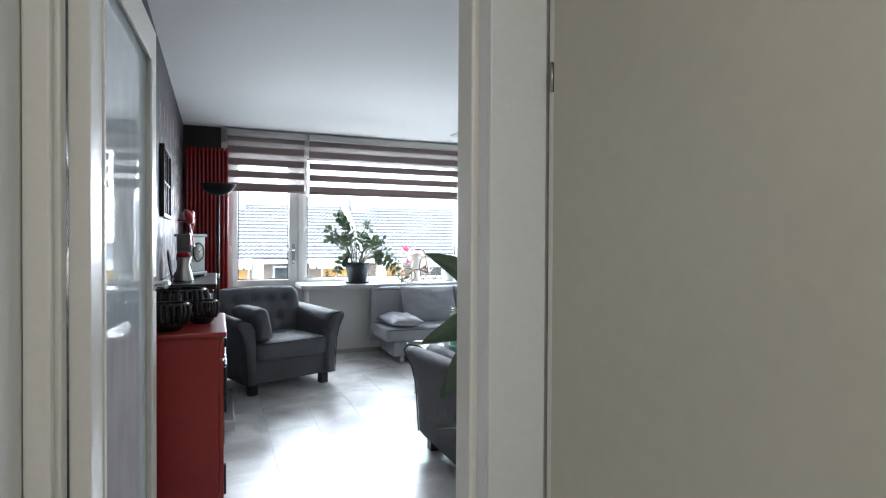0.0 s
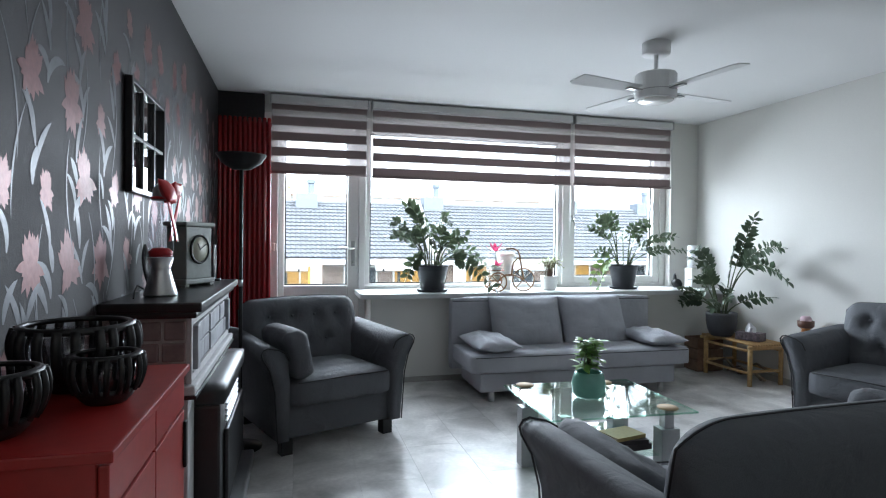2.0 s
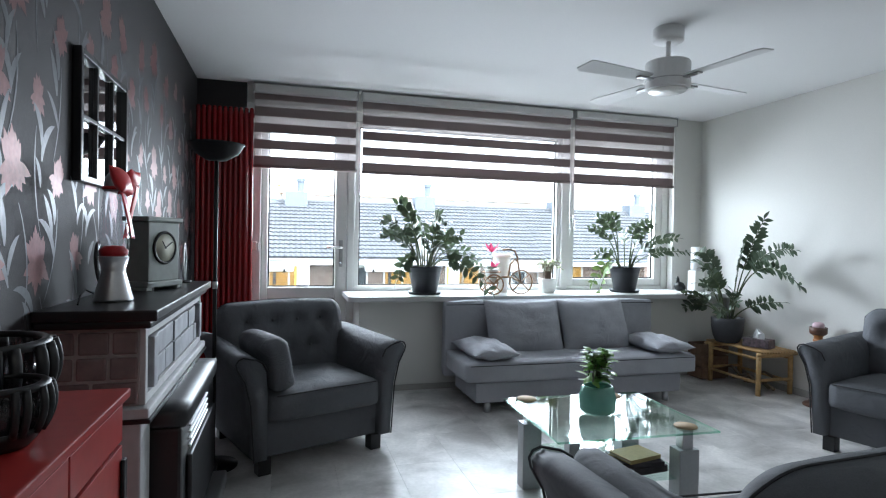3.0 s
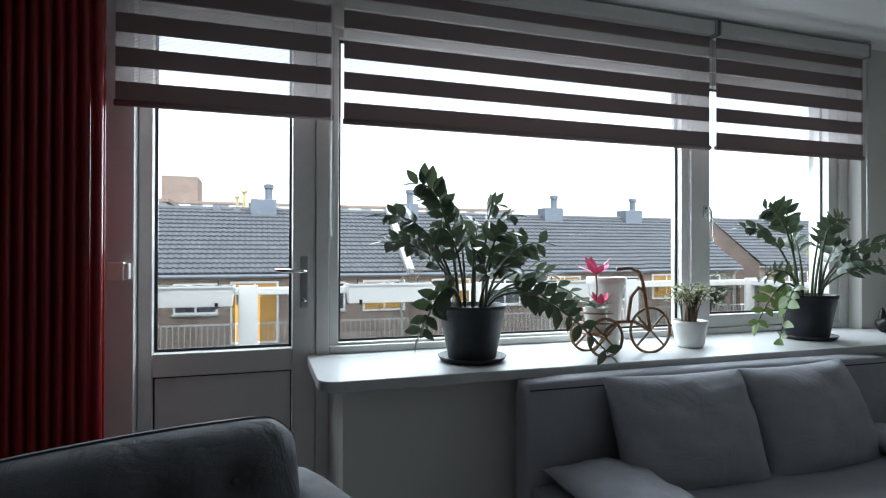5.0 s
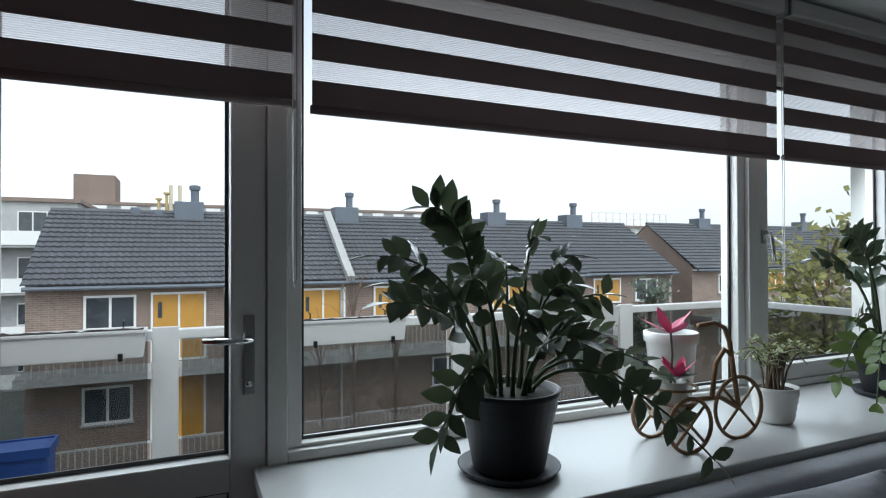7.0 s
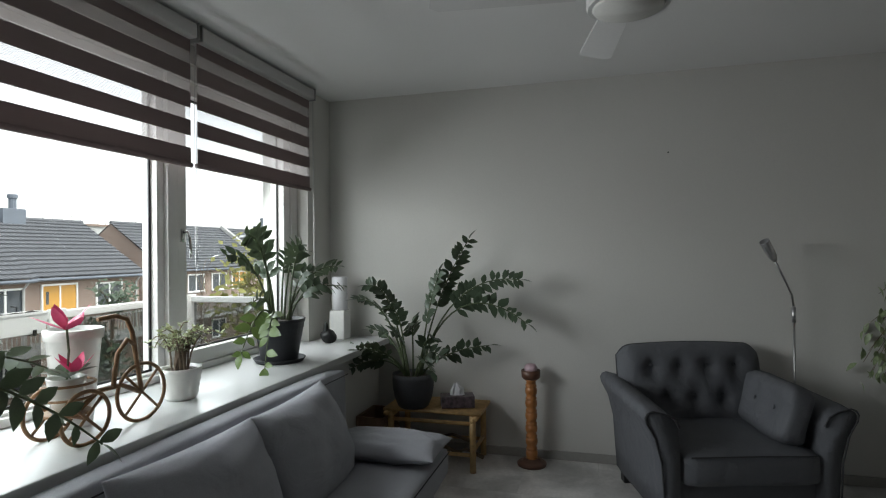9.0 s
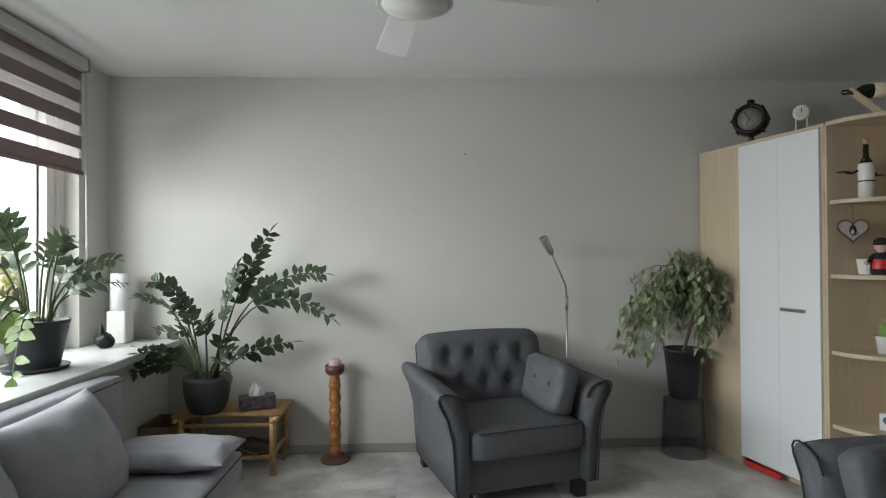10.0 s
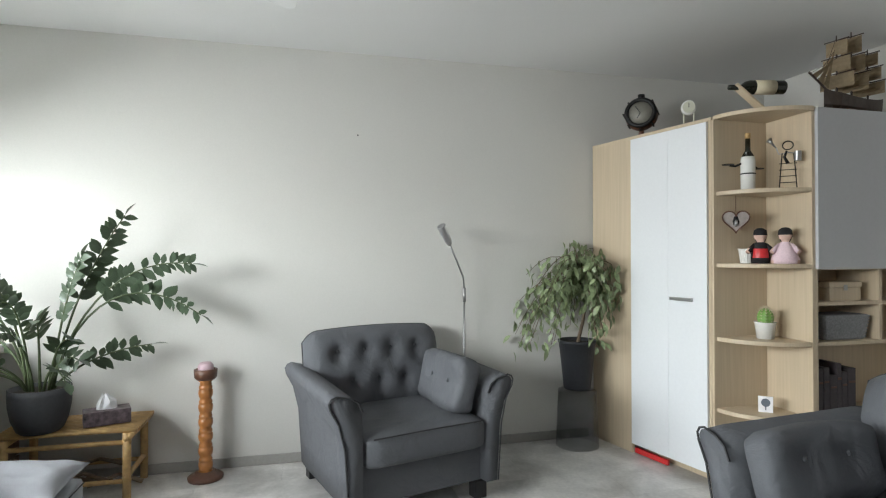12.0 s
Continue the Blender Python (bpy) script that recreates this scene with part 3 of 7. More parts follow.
def living_room_door():
    """A glazed door, hinged on the jamb and swung open along the papered wall."""
    w, h, t = 0.93, 2.03, 0.04
    ob = tagged(new("door_1"), "cream painted glazed door standing open", "door", kind="structure")
    ob.matrix_world = pose(2.13, SY + 0.03, 0.012, 0, 0, 87.6)
    stile, low = 0.105, 0.22
    for x0, x1, z0, z1 in ((0, stile, 0, h), (w - stile, w, 0, h), (stile, w - stile, 0, low), (stile, w - stile, h - 0.11, h)):
        part("stile" if z1 - z0 > 1 else "rail", box(x0, -t / 2, z0, x1, t / 2, z1, 0.003), M["paint"], ob)
    for s in (-1, 1):
        y = s * (t / 2 - 0.004)
        bead = frame_bars(stile, low, w - stile, h - 0.11, 0.018, min(y, y + s * 0.008), max(y, y + s * 0.008), 0.003)
        part("bead", bead, M["paint"], ob)
    pane = part("pane", box(stile - 0.004, -0.003, low - 0.004, w - stile + 0.004, 0.003, h - 0.106), M["door_glass"], ob, "large clear glass pane")
    pane.visible_shadow = False
    for s in (-1, 1):
        lever = lathe([(0, 0), (0.026, 0), (0.026, 0.006), (0.011, 0.012), (0.011, 0.045), (0, 0.045)], 16, m=pose(0, 0, 0, 90 if s < 0 else -90))
        tube([(0, s * 0.042, 0), (-0.03, s * 0.05, 0), (-0.075, s * 0.052, 0.002), (-0.115, s * 0.05, -0.002)], 0.0095, 10, bm=lever, taper=0.008)
        lever.transform(pose(w - 0.058, s * t / 2, 1.13))
        part("handle", lever, M["chrome"], ob, "brushed steel lever handle", True)
    return ob


living_room_door()


# ---- window and balcony door ----
def window_pane(parent, x0, z0, x1, z1, y):
    p = part("pane", box(x0, y - 0.004, z0, x1, y + 0.004, z1), M["clear_glass"], parent, "clear window pane")
    p.visible_shadow = False
    gasket = frame_bars(x0, z0, x1, z1, 0.013, y - 0.012, y - 0.0045, 0)
    part("gasket", gasket, M["black"], parent)
    return p


GLASS = 8.60
# fixed frame round everything
fixed = tagged(mesh_object("window_1", box(2.435, 8.47, 0.0, 2.555, 8.68, 2.42, 0.004), M["upvc"]), "white plastic window with a wide fixed pane", "window", kind="structure")
for x0, x1 in ((3.30, 3.36), (5.43, 5.50), (6.60, 6.67)):
    part("window_frame", box(x0, 8.525, 0.80 if x0 > 3.35 else 0.0, x1, 8.68, 2.42, 0.004), M["upvc"], fixed)
for x0, x1 in ((2.556, 3.299), (3.361, 5.429), (5.501, 6.599)):
    part("window_frame", box(x0, 8.525, 2.34, x1, 8.68, 2.42, 0.004), M["upvc"], fixed)
for x0, x1 in ((3.361, 5.429), (5.501, 6.599)):
    part("window_frame", box(x0, 8.525, 0.801, x1, 8.68, 0.835, 0.004), M["upvc"], fixed)
part("window_frame", frame_bars(3.362, 0.836, 5.428, 2.339, 0.045, 8.55, 8.64, 0.004, bottom=0.012, top=0.04), M["upvc"], fixed)
window_pane(fixed, 3.407, 0.846, 5.383, 2.30, GLASS)

sash = tagged(mesh_object("window_2", frame_bars(5.502, 0.836, 6.598, 2.339, 0.075, 8.54, 8.64, 0.006), M["upvc"]), "white plastic casement window, closed", "window", kind="structure")
window_pane(sash, 5.576, 0.91, 6.524, 2.266, GLASS)
grip = box(-0.013, -0.012, -0.035, 0.013, 0, 0.035, 0.004)
tube([(0, -0.01, 0.02), (0, -0.035, 0.02), (0.004, -0.045, -0.01), (0.012, -0.046, -0.07), (0.018, -0.042, -0.115)], 0.009, 8, bm=grip, taper=0.007)
grip.transform(pose(5.54, 8.54, 1.52))
part("handle", grip, M["chrome"], sash, "curved chrome window handle", True)

leaf = tagged(mesh_object("door_3", box(2.557, 8.54, 0.02, 2.613, 8.63, 2.338, 0.006), M["upvc"]), "white plastic balcony door with tall pane, closed", "door", kind="structure")
part("stile", box(3.195, 8.54, 0.02, 3.298, 8.63, 2.338, 0.006), M["upvc"], leaf)
for z0, z1 in ((0.02, 0.13), (0.735, 0.835), (2.26, 2.338)):
    part("rail", box(2.614, 8.542, z0, 3.194, 8.628, z1, 0.005), M["upvc"], leaf)
part("panel", box(2.618, 8.565, 0.134, 3.190, 8.60, 0.731, 0.003), M["upvc"], leaf)
part("gasket", frame_bars(2.615, 0.131, 3.193, 0.734, 0.006, 8.556, 8.5645, 0), M["black"], leaf)
window_pane(leaf, 2.614, 0.836, 3.194, 2.259, GLASS)
plate = box(-0.017, -0.014, -0.13, 0.017, 0, 0.11, 0.006)
part("handle_plate", plate, M["steel"], leaf, "dark steel handle plate").matrix_local = pose(3.247, 8.54, 1.15)
lever = tube([(0, -0.012, 0), (0, -0.05, 0), (-0.03, -0.06, 0.0), (-0.13, -0.058, 0.004)], 0.011, 10, taper=0.009)
part("handle", lever, M["chrome"], leaf, "chrome lever handle", True).matrix_local = pose(3.247, 8.54, 1.19)
part("lock", lathe([(0, 0), (0.011, 0), (0.011, 0.008), (0, 0.01)], 12, m=pose(3.247, 8.527, 1.055, 90)), M["chrome"], leaf, "", True)
catch = structure("trim_door_catch", box(2.47, 8.41, 1.16, 2.53, 8.469, 1.235, 0.006), M["paint"], "small beige plastic catch on the frame", "door catch")
part("cap", box(2.531, 8.42, 1.165, 2.547, 8.46, 1.23, 0.005), M["white"], catch)


def zebra_blind(x0, x1, bottom, group):
    """A day-and-night roller blind: brown bands and sheer bands by turns."""
    ob = thing("roller_blind", pose((x0 + x1) / 2, 8.40, bottom), "brown and sheer striped roller blind, half lowered", "blind", group)
    w, h = x1 - x0, 2.545 - bottom
    part("cassette", box(-w / 2, -0.045, h - 0.055, w / 2, 0.05, h + 0.02, 0.014, 3), M["cassette"], ob, "pale grey aluminium cassette")
    for s in (-1, 1):
        part("end_cap", box(s * (w / 2 + 0.001), -0.048, h - 0.06, s * (w / 2 + 0.009), 0.053, h + 0.025, 0.004), M["steel"], ob)
    part("bottom_bar", tube([(-w / 2, 0, 0), (w / 2, 0, 0)], 0.013, 12), M["band_dark"], ob, "", True)
    pitch, dark = 0.1385, 0.078
    z = 0.008
    k = 0
    sheets = []
    while z < h - 0.06:
        top = min(z + dark, h - 0.057)
        part("band", box(-w / 2 + 0.004, -0.0015, z, w / 2 - 0.004, 0.0015, top), M["band_dark"], ob)
        if z + dark < h - 0.06:
            sheer = part("sheer_band", box(-w / 2 + 0.004, -0.0006, z + dark, w / 2 - 0.004, 0.0006, min(z + pitch, h - 0.057)), M["sheer"], ob, "sheer woven band")
        z += pitch
        k += 1
    chain = tube([(w / 2 - 0.012, -0.03, h - 0.03), (w / 2 - 0.012, -0.03, -0.5), (w / 2 - 0.006, -0.03, -0.53), (w / 2, -0.03, -0.5), (w / 2, -0.03, h - 0.03)], 0.0016, 5)
    part("chain", chain, M["steel"], ob)
    return ob


zebra_blind(2.495, 3.36, 1.875, "window blinds")
zebra_blind(3.405, 5.448, 1.865, "window blinds")
zebra_blind(5.488, 6.632, 1.868, "window blinds")


# ---- armchairs and the two-seater ----
def arm_body(s, y0, y1, top, m=None):
    """One flared armrest. s: -1 or 1, the side it stands on; local x is measured from its inner face."""
    prof = [(0.0, 0.10), (0.075, 0.10), (0.085, 0.25), (0.095, 0.40), (0.125, 0.52), (0.165, top - 0.055), (0.172, top - 0.025), (0.160, top - 0.005), (0.135, top + 0.004), (0.07, top - 0.012), (0.03, top - 0.035), (0.008, top - 0.08), (0.0, 0.45)]
    b = bmesh.new()
    rings = []
    for k in range(9):
        f = k / 8
        y = y0 + (y1 - y0) * f
        rise = 0.035 * f
        squeeze = 0.006 if k in (0, 8) else 0.0
        ring = []
        for x, z in prof:
            zz = z + rise * max(0.0, (z - 0.3) / 0.35)
            xx = x + (squeeze if x < 0.06 else -squeeze)
            ring.append(b.verts.new((s * xx, y, zz - (squeeze if z > 0.5 else 0))))
        rings.append(ring)
    n = len(prof)
    for p, q in zip(rings, rings[1:]):
        for i in range(n):
            j = (i + 1) % n
            b.faces.new((p[i], p[j], q[j], q[i]))
    b.faces.new(rings[0])
    b.faces.new(rings[-1][::-1])
    bmesh.ops.recalc_face_normals(b, faces=b.faces[:])
    line = [(s * x, y0 - 0.003, z) for x, z in prof[1:-1]]
    return merged(b, None, m), tube(line, 0.0045, 5, m=m)


def tufted_back(w, h, t, buttons, seed=0):
    """A padded back with two rows of buttons drawn into it; it leans back a little. It fills x and z from the bottom."""
    b = bmesh.new()
    nx, nz = 44 if w < 1 else 84, 24
    spots = [(x, z) for z, xs in buttons for x in xs]

    def depth(x, z):
        u, v = abs(2 * x / w), abs(2 * z / h - 1)
        full = max(0.0, (1 - u ** 7) * (1 - v ** 6)) ** 0.5
        pull = sum(math.exp(-((x - sx) ** 2 + (z - sz) ** 2) / 0.0017) for sx, sz in spots)
        fold = sum(0.35 * math.exp(-((x - sx) / 0.02) ** 2) * max(0.0, 1 - abs(z - sz) / 0.2) for sx, sz in spots)
        c = 0.35 * noise.noise(Vector((x * 9 + seed, z * 7, seed)))
        return full * (t / 2 - 0.046 * min(1.15, pull) - 0.022 * min(1.0, fold) + 0.012 * c)

    made = {}
    for s in (0, 1):
        for i in range(nx + 1):
            for k in range(nz + 1):
                x = math.sin((2 * i / nx - 1) * math.pi / 2) * w / 2
                z = (math.sin((2 * k / nz - 1) * math.pi / 2) + 1) * h / 2
                rim = i in (0, nx) or k in (0, nz)
                crown = 0.02 * (1 - (2 * x / w) ** 2) * (z / h) ** 2 - 0.055 * max(0.0, (abs(2 * x / w) - 0.8) / 0.2) ** 2 * (z / h) ** 2
                d = depth(x, z) if s == 0 else -0.55 * max(0.0, (1 - abs(2 * x / w) ** 8) * (1 - abs(2 * z / h - 1) ** 8)) ** 0.5 * t
                made[s, i, k] = made[0, i, k] if rim and s else b.verts.new((x, -d + 0.16 * z, z + crown))
    for s in (0, 1):
        for i in range(nx):
            for k in range(nz):
                q = [made[s, i, k], made[s, i + 1, k], made[s, i + 1, k + 1], made[s, i, k + 1]]
                b.faces.new(q if s == 0 else q[::-1])
    rim = [(made[0, 0, k].co + Vector((-0.002, 0, 0))).copy() for k in range(3, nz + 1)] + [made[0, i, nz].co.copy() for i in range(1, nx)] + [made[0, nx, k].co.copy() for k in range(nz, 2, -1)]
    return b, tube(rim, 0.0038, 5)


def upholstered_seat(name, m, half, label, category, group, seats):
    """An armchair or settee. half: half the width between the arms; it looks along -y."""
    ob = thing(name, m, label, category, group)
    part("frame", box(-half - 0.05, -0.36, 0.09, half + 0.05, 0.40, 0.30, 0.015), M["fabric"], ob)
    for s in (-1, 1):
        arm, line = arm_body(s, -0.42, 0.36, 0.645, pose(s * half, 0, 0))
        part("armrest", arm, M["fabric"], ob, smooth=True)
        part("piping", line, M["piping"], ob)
    w = 2 * half / seats
    for k in range(seats):
        x0 = -half + k * w
        part("seat_cushion", soft_box(x0 + 0.003, -0.435, 0.275, x0 + w - 0.003, 0.20, 0.445, 0.045, 0.018, 8), M["fabric"], ob, smooth=True)
        part("piping", tube([(x0 + 0.04, -0.436, 0.43), (x0 + w / 2, -0.446, 0.436), (x0 + w - 0.04, -0.436, 0.43)], 0.004, 5), M["piping"], ob)
    xs = [(-0.36 + 0.72 * i / 3) * 2 * half for i in range(4)] if seats == 1 else [(-0.43 + 0.86 * i / 7) * 2 * half for i in range(8)]
    mid = [(a + b) / 2 for a, b in zip(xs, xs[1:])]
    back, line = tufted_back(2 * half + 0.17, 0.475, 0.20, [(0.35, xs), (0.18, mid)])
    place = pose(0, 0.22, 0.37)
    back.transform(place)
    line.transform(place)
    part("backrest", back, M["fabric"], ob, smooth=True)
    part("piping", line, M["piping"], ob)
    for z, row in ((0.35, xs), (0.18, mid)):
        for x in row:
            knob = lathe([(0, 0.006), (0.007, 0.004), (0.010, 0), (0, -0.004)], 10, m=pose(x, 0.22 + 0.16 * z - 0.062, 0.37 + z + 0.02, 90))
            part("button", knob, M["fabric"], ob, smooth=True)
    part("back_panel", box(-half - 0.05, 0.30, 0.1, half + 0.05, 0.42, 0.62, 0.03), M["fabric"], ob)
    for x in (-half, half):
        for y in (-0.34, 0.36):
            part("foot", box(x - 0.035, y - 0.035, 0.0, x + 0.035, y + 0.035, 0.095, 0.006), M["black"], ob)
    return ob


upholstered_seat("armchair", pose(2.855, 6.97, 0, 0, 0, 22), 0.34, "dark grey fabric armchair with buttoned back", "armchair", "dark grey seating", 1)
upholstered_seat("armchair", pose(6.49, 5.876, 0, 0, 0, -74), 0.34, "dark grey fabric armchair with buttoned back, against white wall", "armchair", "dark grey seating", 1)
upholstered_seat("settee", pose(4.345, 4.495, 0, 0, 0, 180), 0.69, "dark grey two-seat settee with flared arms", "settee", "dark grey seating", 2)


def loose_cushion(m, w, h, t, mat, label, group, seed):
    ob = tagged(mesh_object("cushion", pillow(w, h, t, 26, 2.4, 0.024, seed), M[mat], None, True), label, "cushion", group)
    ob.matrix_world = m
    return ob


def arm_cushion(chair, x, y, z, turn, seed, lean=15, tall=0.31):
    """A box cushion with two buttons that stands on the seat and leans on the arm; x is the side it leans to."""
    s = 1 if x > 0 else -1
    ob = thing("arm_cushion", chair @ pose(x, y, z, 0, s * lean, turn), "dark grey buttoned box cushion leaning on a chair arm", "cushion", "arm cushions")
    body = soft_box(-0.07, -0.25, 0.0, 0.07, 0.25, tall, 0.045, 0.016, 8)
    for v in body.verts:
        pull = sum(math.exp(-((v.co.y - c) ** 2 + (v.co.z - 0.15) ** 2) / 0.004) for c in (-0.1, 0.1))
        v.co.x *= 1 - 0.4 * pull
        v.co += Vector((0.012 * noise.noise(v.co * 7 + Vector((seed, 0, 0))), 0, 0.01 * noise.noise(v.co * 6 + Vector((0, seed, 0)))))
    part("cover", body, M["fabric"], ob, smooth=True)
    for side in (-1, 1):
        for c in (-0.1, 0.1):
            part("button", lathe([(0, 0.006), (0.008, 0.004), (0.011, 0), (0, -0.004)], 10, m=pose(side * 0.052, c, 0.15, 0, side * 90)), M["fabric"], ob, smooth=True)
    return ob


arm_cushion(pose(2.855, 6.97, 0, 0, 0, 22), -0.25, -0.20, 0.45, 0, 3, 12, 0.275)
arm_cushion(pose(6.49, 5.876, 0, 0, 0, -74), 0.245, -0.12, 0.45, -4, 5, 14, 0.28)
arm_cushion(pose(4.345, 4.495, 0, 0, 0, 180), 0.48, -0.16, 0.46, 0, 7, 60)
arm_cushion(pose(4.345, 4.495, 0, 0, 0, 180), -0.57, -0.15, 0.45, 4, 9, 16, 0.245)


# ---- grey sofa bed under the window ----
def sofa_bed():
    ob = thing("sofa_bed", pose(5.03, 7.63, 0), "mid-grey fabric sofa bed with flat seat", "sofa")
    part("seat", soft_box(-0.99, -0.395, 0.225, 0.975, 0.20, 0.385, 0.035, 0.006, 8), M["sofa"], ob, smooth=True)
    part("storage_box", box(-0.90, -0.34, 0.075, 0.86, 0.20, 0.222, 0.01), M["sofa"], ob)
    part("backrest", soft_box(-0.99, 0.20, 0.14, 0.975, 0.33, 0.77, 0.03, 0.006, 8), M["sofa"], ob, smooth=True)
    part("seam", tube([(-0.985, 0.193, 0.742), (0.97, 0.193, 0.742)], 0.003, 5), M["piping"], ob)
    part("seam", tube([(-0.96, -0.397, 0.36), (0.945, -0.397, 0.36)], 0.003, 5), M["piping"], ob)
    for x in (-0.80, 0.74):
        for y in (-0.31, 0.22):
            part("foot", lathe([(0, 0), (0.026, 0), (0.026, 0.0745), (0, 0.0745)], 14, m=pose(x, y, 0)), M["alu"], ob, "round metal foot", True)
    return ob


sofa_bed()
for x, turn, seed in ((4.68, -3, 11), (5.33, 4, 13)):
    loose_cushion(pose(x, 7.70, 0.565, -22, 0, turn), 0.66, 0.47, 0.26, "sofa", "plump mid-grey square cushion on the sofa bed", "sofa cushions", seed)
for x, seed in ((4.27, 15), (5.79, 17)):
    loose_cushion(pose(x, 7.51, 0.44, 90, 0, 0), 0.36, 0.60, 0.13, "sofa", "flat mid-grey bolster lying on the sofa bed", "sofa bolsters", seed)


# ---- glass coffee table ----
TABLE = pose(4.275, 5.81, 0, 0, 0, -2)


def coffee_table():
    ob = thing("coffee_table", TABLE, "glass coffee table with silver-grey square legs", "table")
    part("glass_top", box(-0.39, -0.335, 0.425, 0.39, 0.335, 0.437, 0.003), M["table_glass"], ob, "clear glass top with green edge")
    part("edge", edge_ring(0.392, 0.337, 0.427, 0.435), M["vase_green"], ob, "green polished edge")
    part("glass_shelf", box(-0.30, -0.26, 0.20, 0.30, 0.26, 0.208, 0.002), M["table_glass"], ob, "lower glass shelf")
    for x in (-0.28, 0.28):
        for y in (-0.24, 0.24):
            leg = part("leg", box(x - 0.05, y - 0.04, 0.0, x + 0.05, y + 0.04, 0.335, 0.004), M["silver_grey"], ob)
            part("collar", box(x - 0.026, y - 0.026, 0.335, x + 0.026, y + 0.026, 0.424, 0.003), M["alu"], leg, "metal post")
    return ob


def edge_ring(hx, hy, z0, z1, w=0.004):
    b = box(-hx, -hy, z0, hx, -hy + w, z1)
    box(-hx, hy - w, z0, hx, hy, z1, bm=b)
    box(-hx, -hy + w, z0, -hx + w, hy - w, z1, bm=b)
    box(hx - w, -hy + w, z0, hx, hy - w, z1, bm=b)
    return b


coffee_table()
for x, y in ((-0.28, 0.29), (0.27, -0.26), (0.2, 0.27)):
    disc = tagged(mesh_object("coaster", lathe([(0, 0), (0.05, 0), (0.052, 0.003), (0.05, 0.007), (0, 0.007)], 24), M["cork"], None, True), "round pale wooden coaster on the glass table", "coaster", "coasters")
    disc.matrix_world = TABLE @ pose(x, y, 0.4375)
for k, (w, d, h, mat, turn) in enumerate(((0.24, 0.17, 0.03, "book_dark", 8), (0.22, 0.15, 0.022, "book_dark", -4), (0.19, 0.14, 0.018, "book", 14))):
    z = 0.2085 + (0, 0.031, 0.054)[k]
    ob = thing("book", TABLE @ pose(0.10, -0.12, z, 0, 0, turn), ("dark bound book" if mat == "book_dark" else "ochre bound book") + " lying on the lower glass shelf", "book", "books on the table")
    part("cover", box(-w / 2, -d / 2, 0, w / 2, d / 2, 0.003), M[mat], ob)
    part("cover", box(-w / 2, -d / 2, h - 0.003, w / 2, d / 2, h), M[mat], ob)
    part("pages", box(-w / 2 + 0.004, -d / 2 + 0.003, 0.0031, w / 2 - 0.004, d / 2 - 0.003, h - 0.0031), M["label"], ob)
    part("spine", box(-w / 2, -d / 2 - 0.002, 0, w / 2, -d / 2 + 0.001, h), M[mat], ob)


# ---- red cabinet ----
def red_cabinet():
    x0, x1, y0, y1, h = 0.0, 0.38, 0.0, 0.70, 0.905
    ob = thing("red_cabinet", pose(WX + 0.006, 4.135, 0), "red lacquered cabinet with black iron fittings", "cabinet")
    part("body", box(x0, y0 + 0.012, 0.06, x1 - 0.03, y1 - 0.012, h - 0.022, 0.003), M["red"], ob)
    part("top", box(x0, y0, h - 0.021, x1, y1, h, 0.004), M["red"], ob)
    for y in (y0 + 0.012, y1 - 0.052):
        for x in (x0, x1 - 0.05):
            part("foot", box(x, y, 0, x + 0.04, y + 0.04, 0.06, 0.003), M["red"], ob)
    f = x1 - 0.029
    for k in range(2):
        a, b = y0 + 0.018 + k * 0.333, y0 + 0.345 + k * 0.333
        drawer = part("drawer", box(f, a, h - 0.115, f + 0.018, b, h - 0.03, 0.003), M["red"], ob)
        door = part("door", box(f, a, 0.08, f + 0.018, b, h - 0.125, 0.003), M["red"], ob)
        edge = a + 0.008 if k == 0 else b - 0.008
        for z in (0.20, 0.62):
            hinge = box(f + 0.0185, edge - 0.012, z, f + 0.028, edge + 0.012, z + 0.13, 0.004)
            part("hinge", hinge, M["metal_dark"], door, "black iron hinge")
    mid = (y0 + y1) / 2
    for s in (-1, 1):
        plate = lathe([(0, 0), (0.042, 0), (0.044, 0.003), (0.02, 0.006), (0, 0.006)], 20, m=pose(f + 0.0185, mid + s * 0.028, 0.53, 0, 90))
        for v in plate.verts:
            v.co.y = mid + s * 0.0285 + (v.co.y - (mid + s * 0.028)) * 0.55
            v.co.z = 0.53 + (v.co.z - 0.53) * 1.9
        tube([(f + 0.03, mid + s * (0.03 + 0.014 * math.cos(a)), 0.50 + 0.03 * math.sin(a)) for a in [k * math.pi / 6 for k in range(12)]], 0.0035, 6, bm=plate, loop=True)
        part("lock_plate", plate, M["metal_dark"], ob, "black iron lock plate with ring", True)
    return ob


red_cabinet()


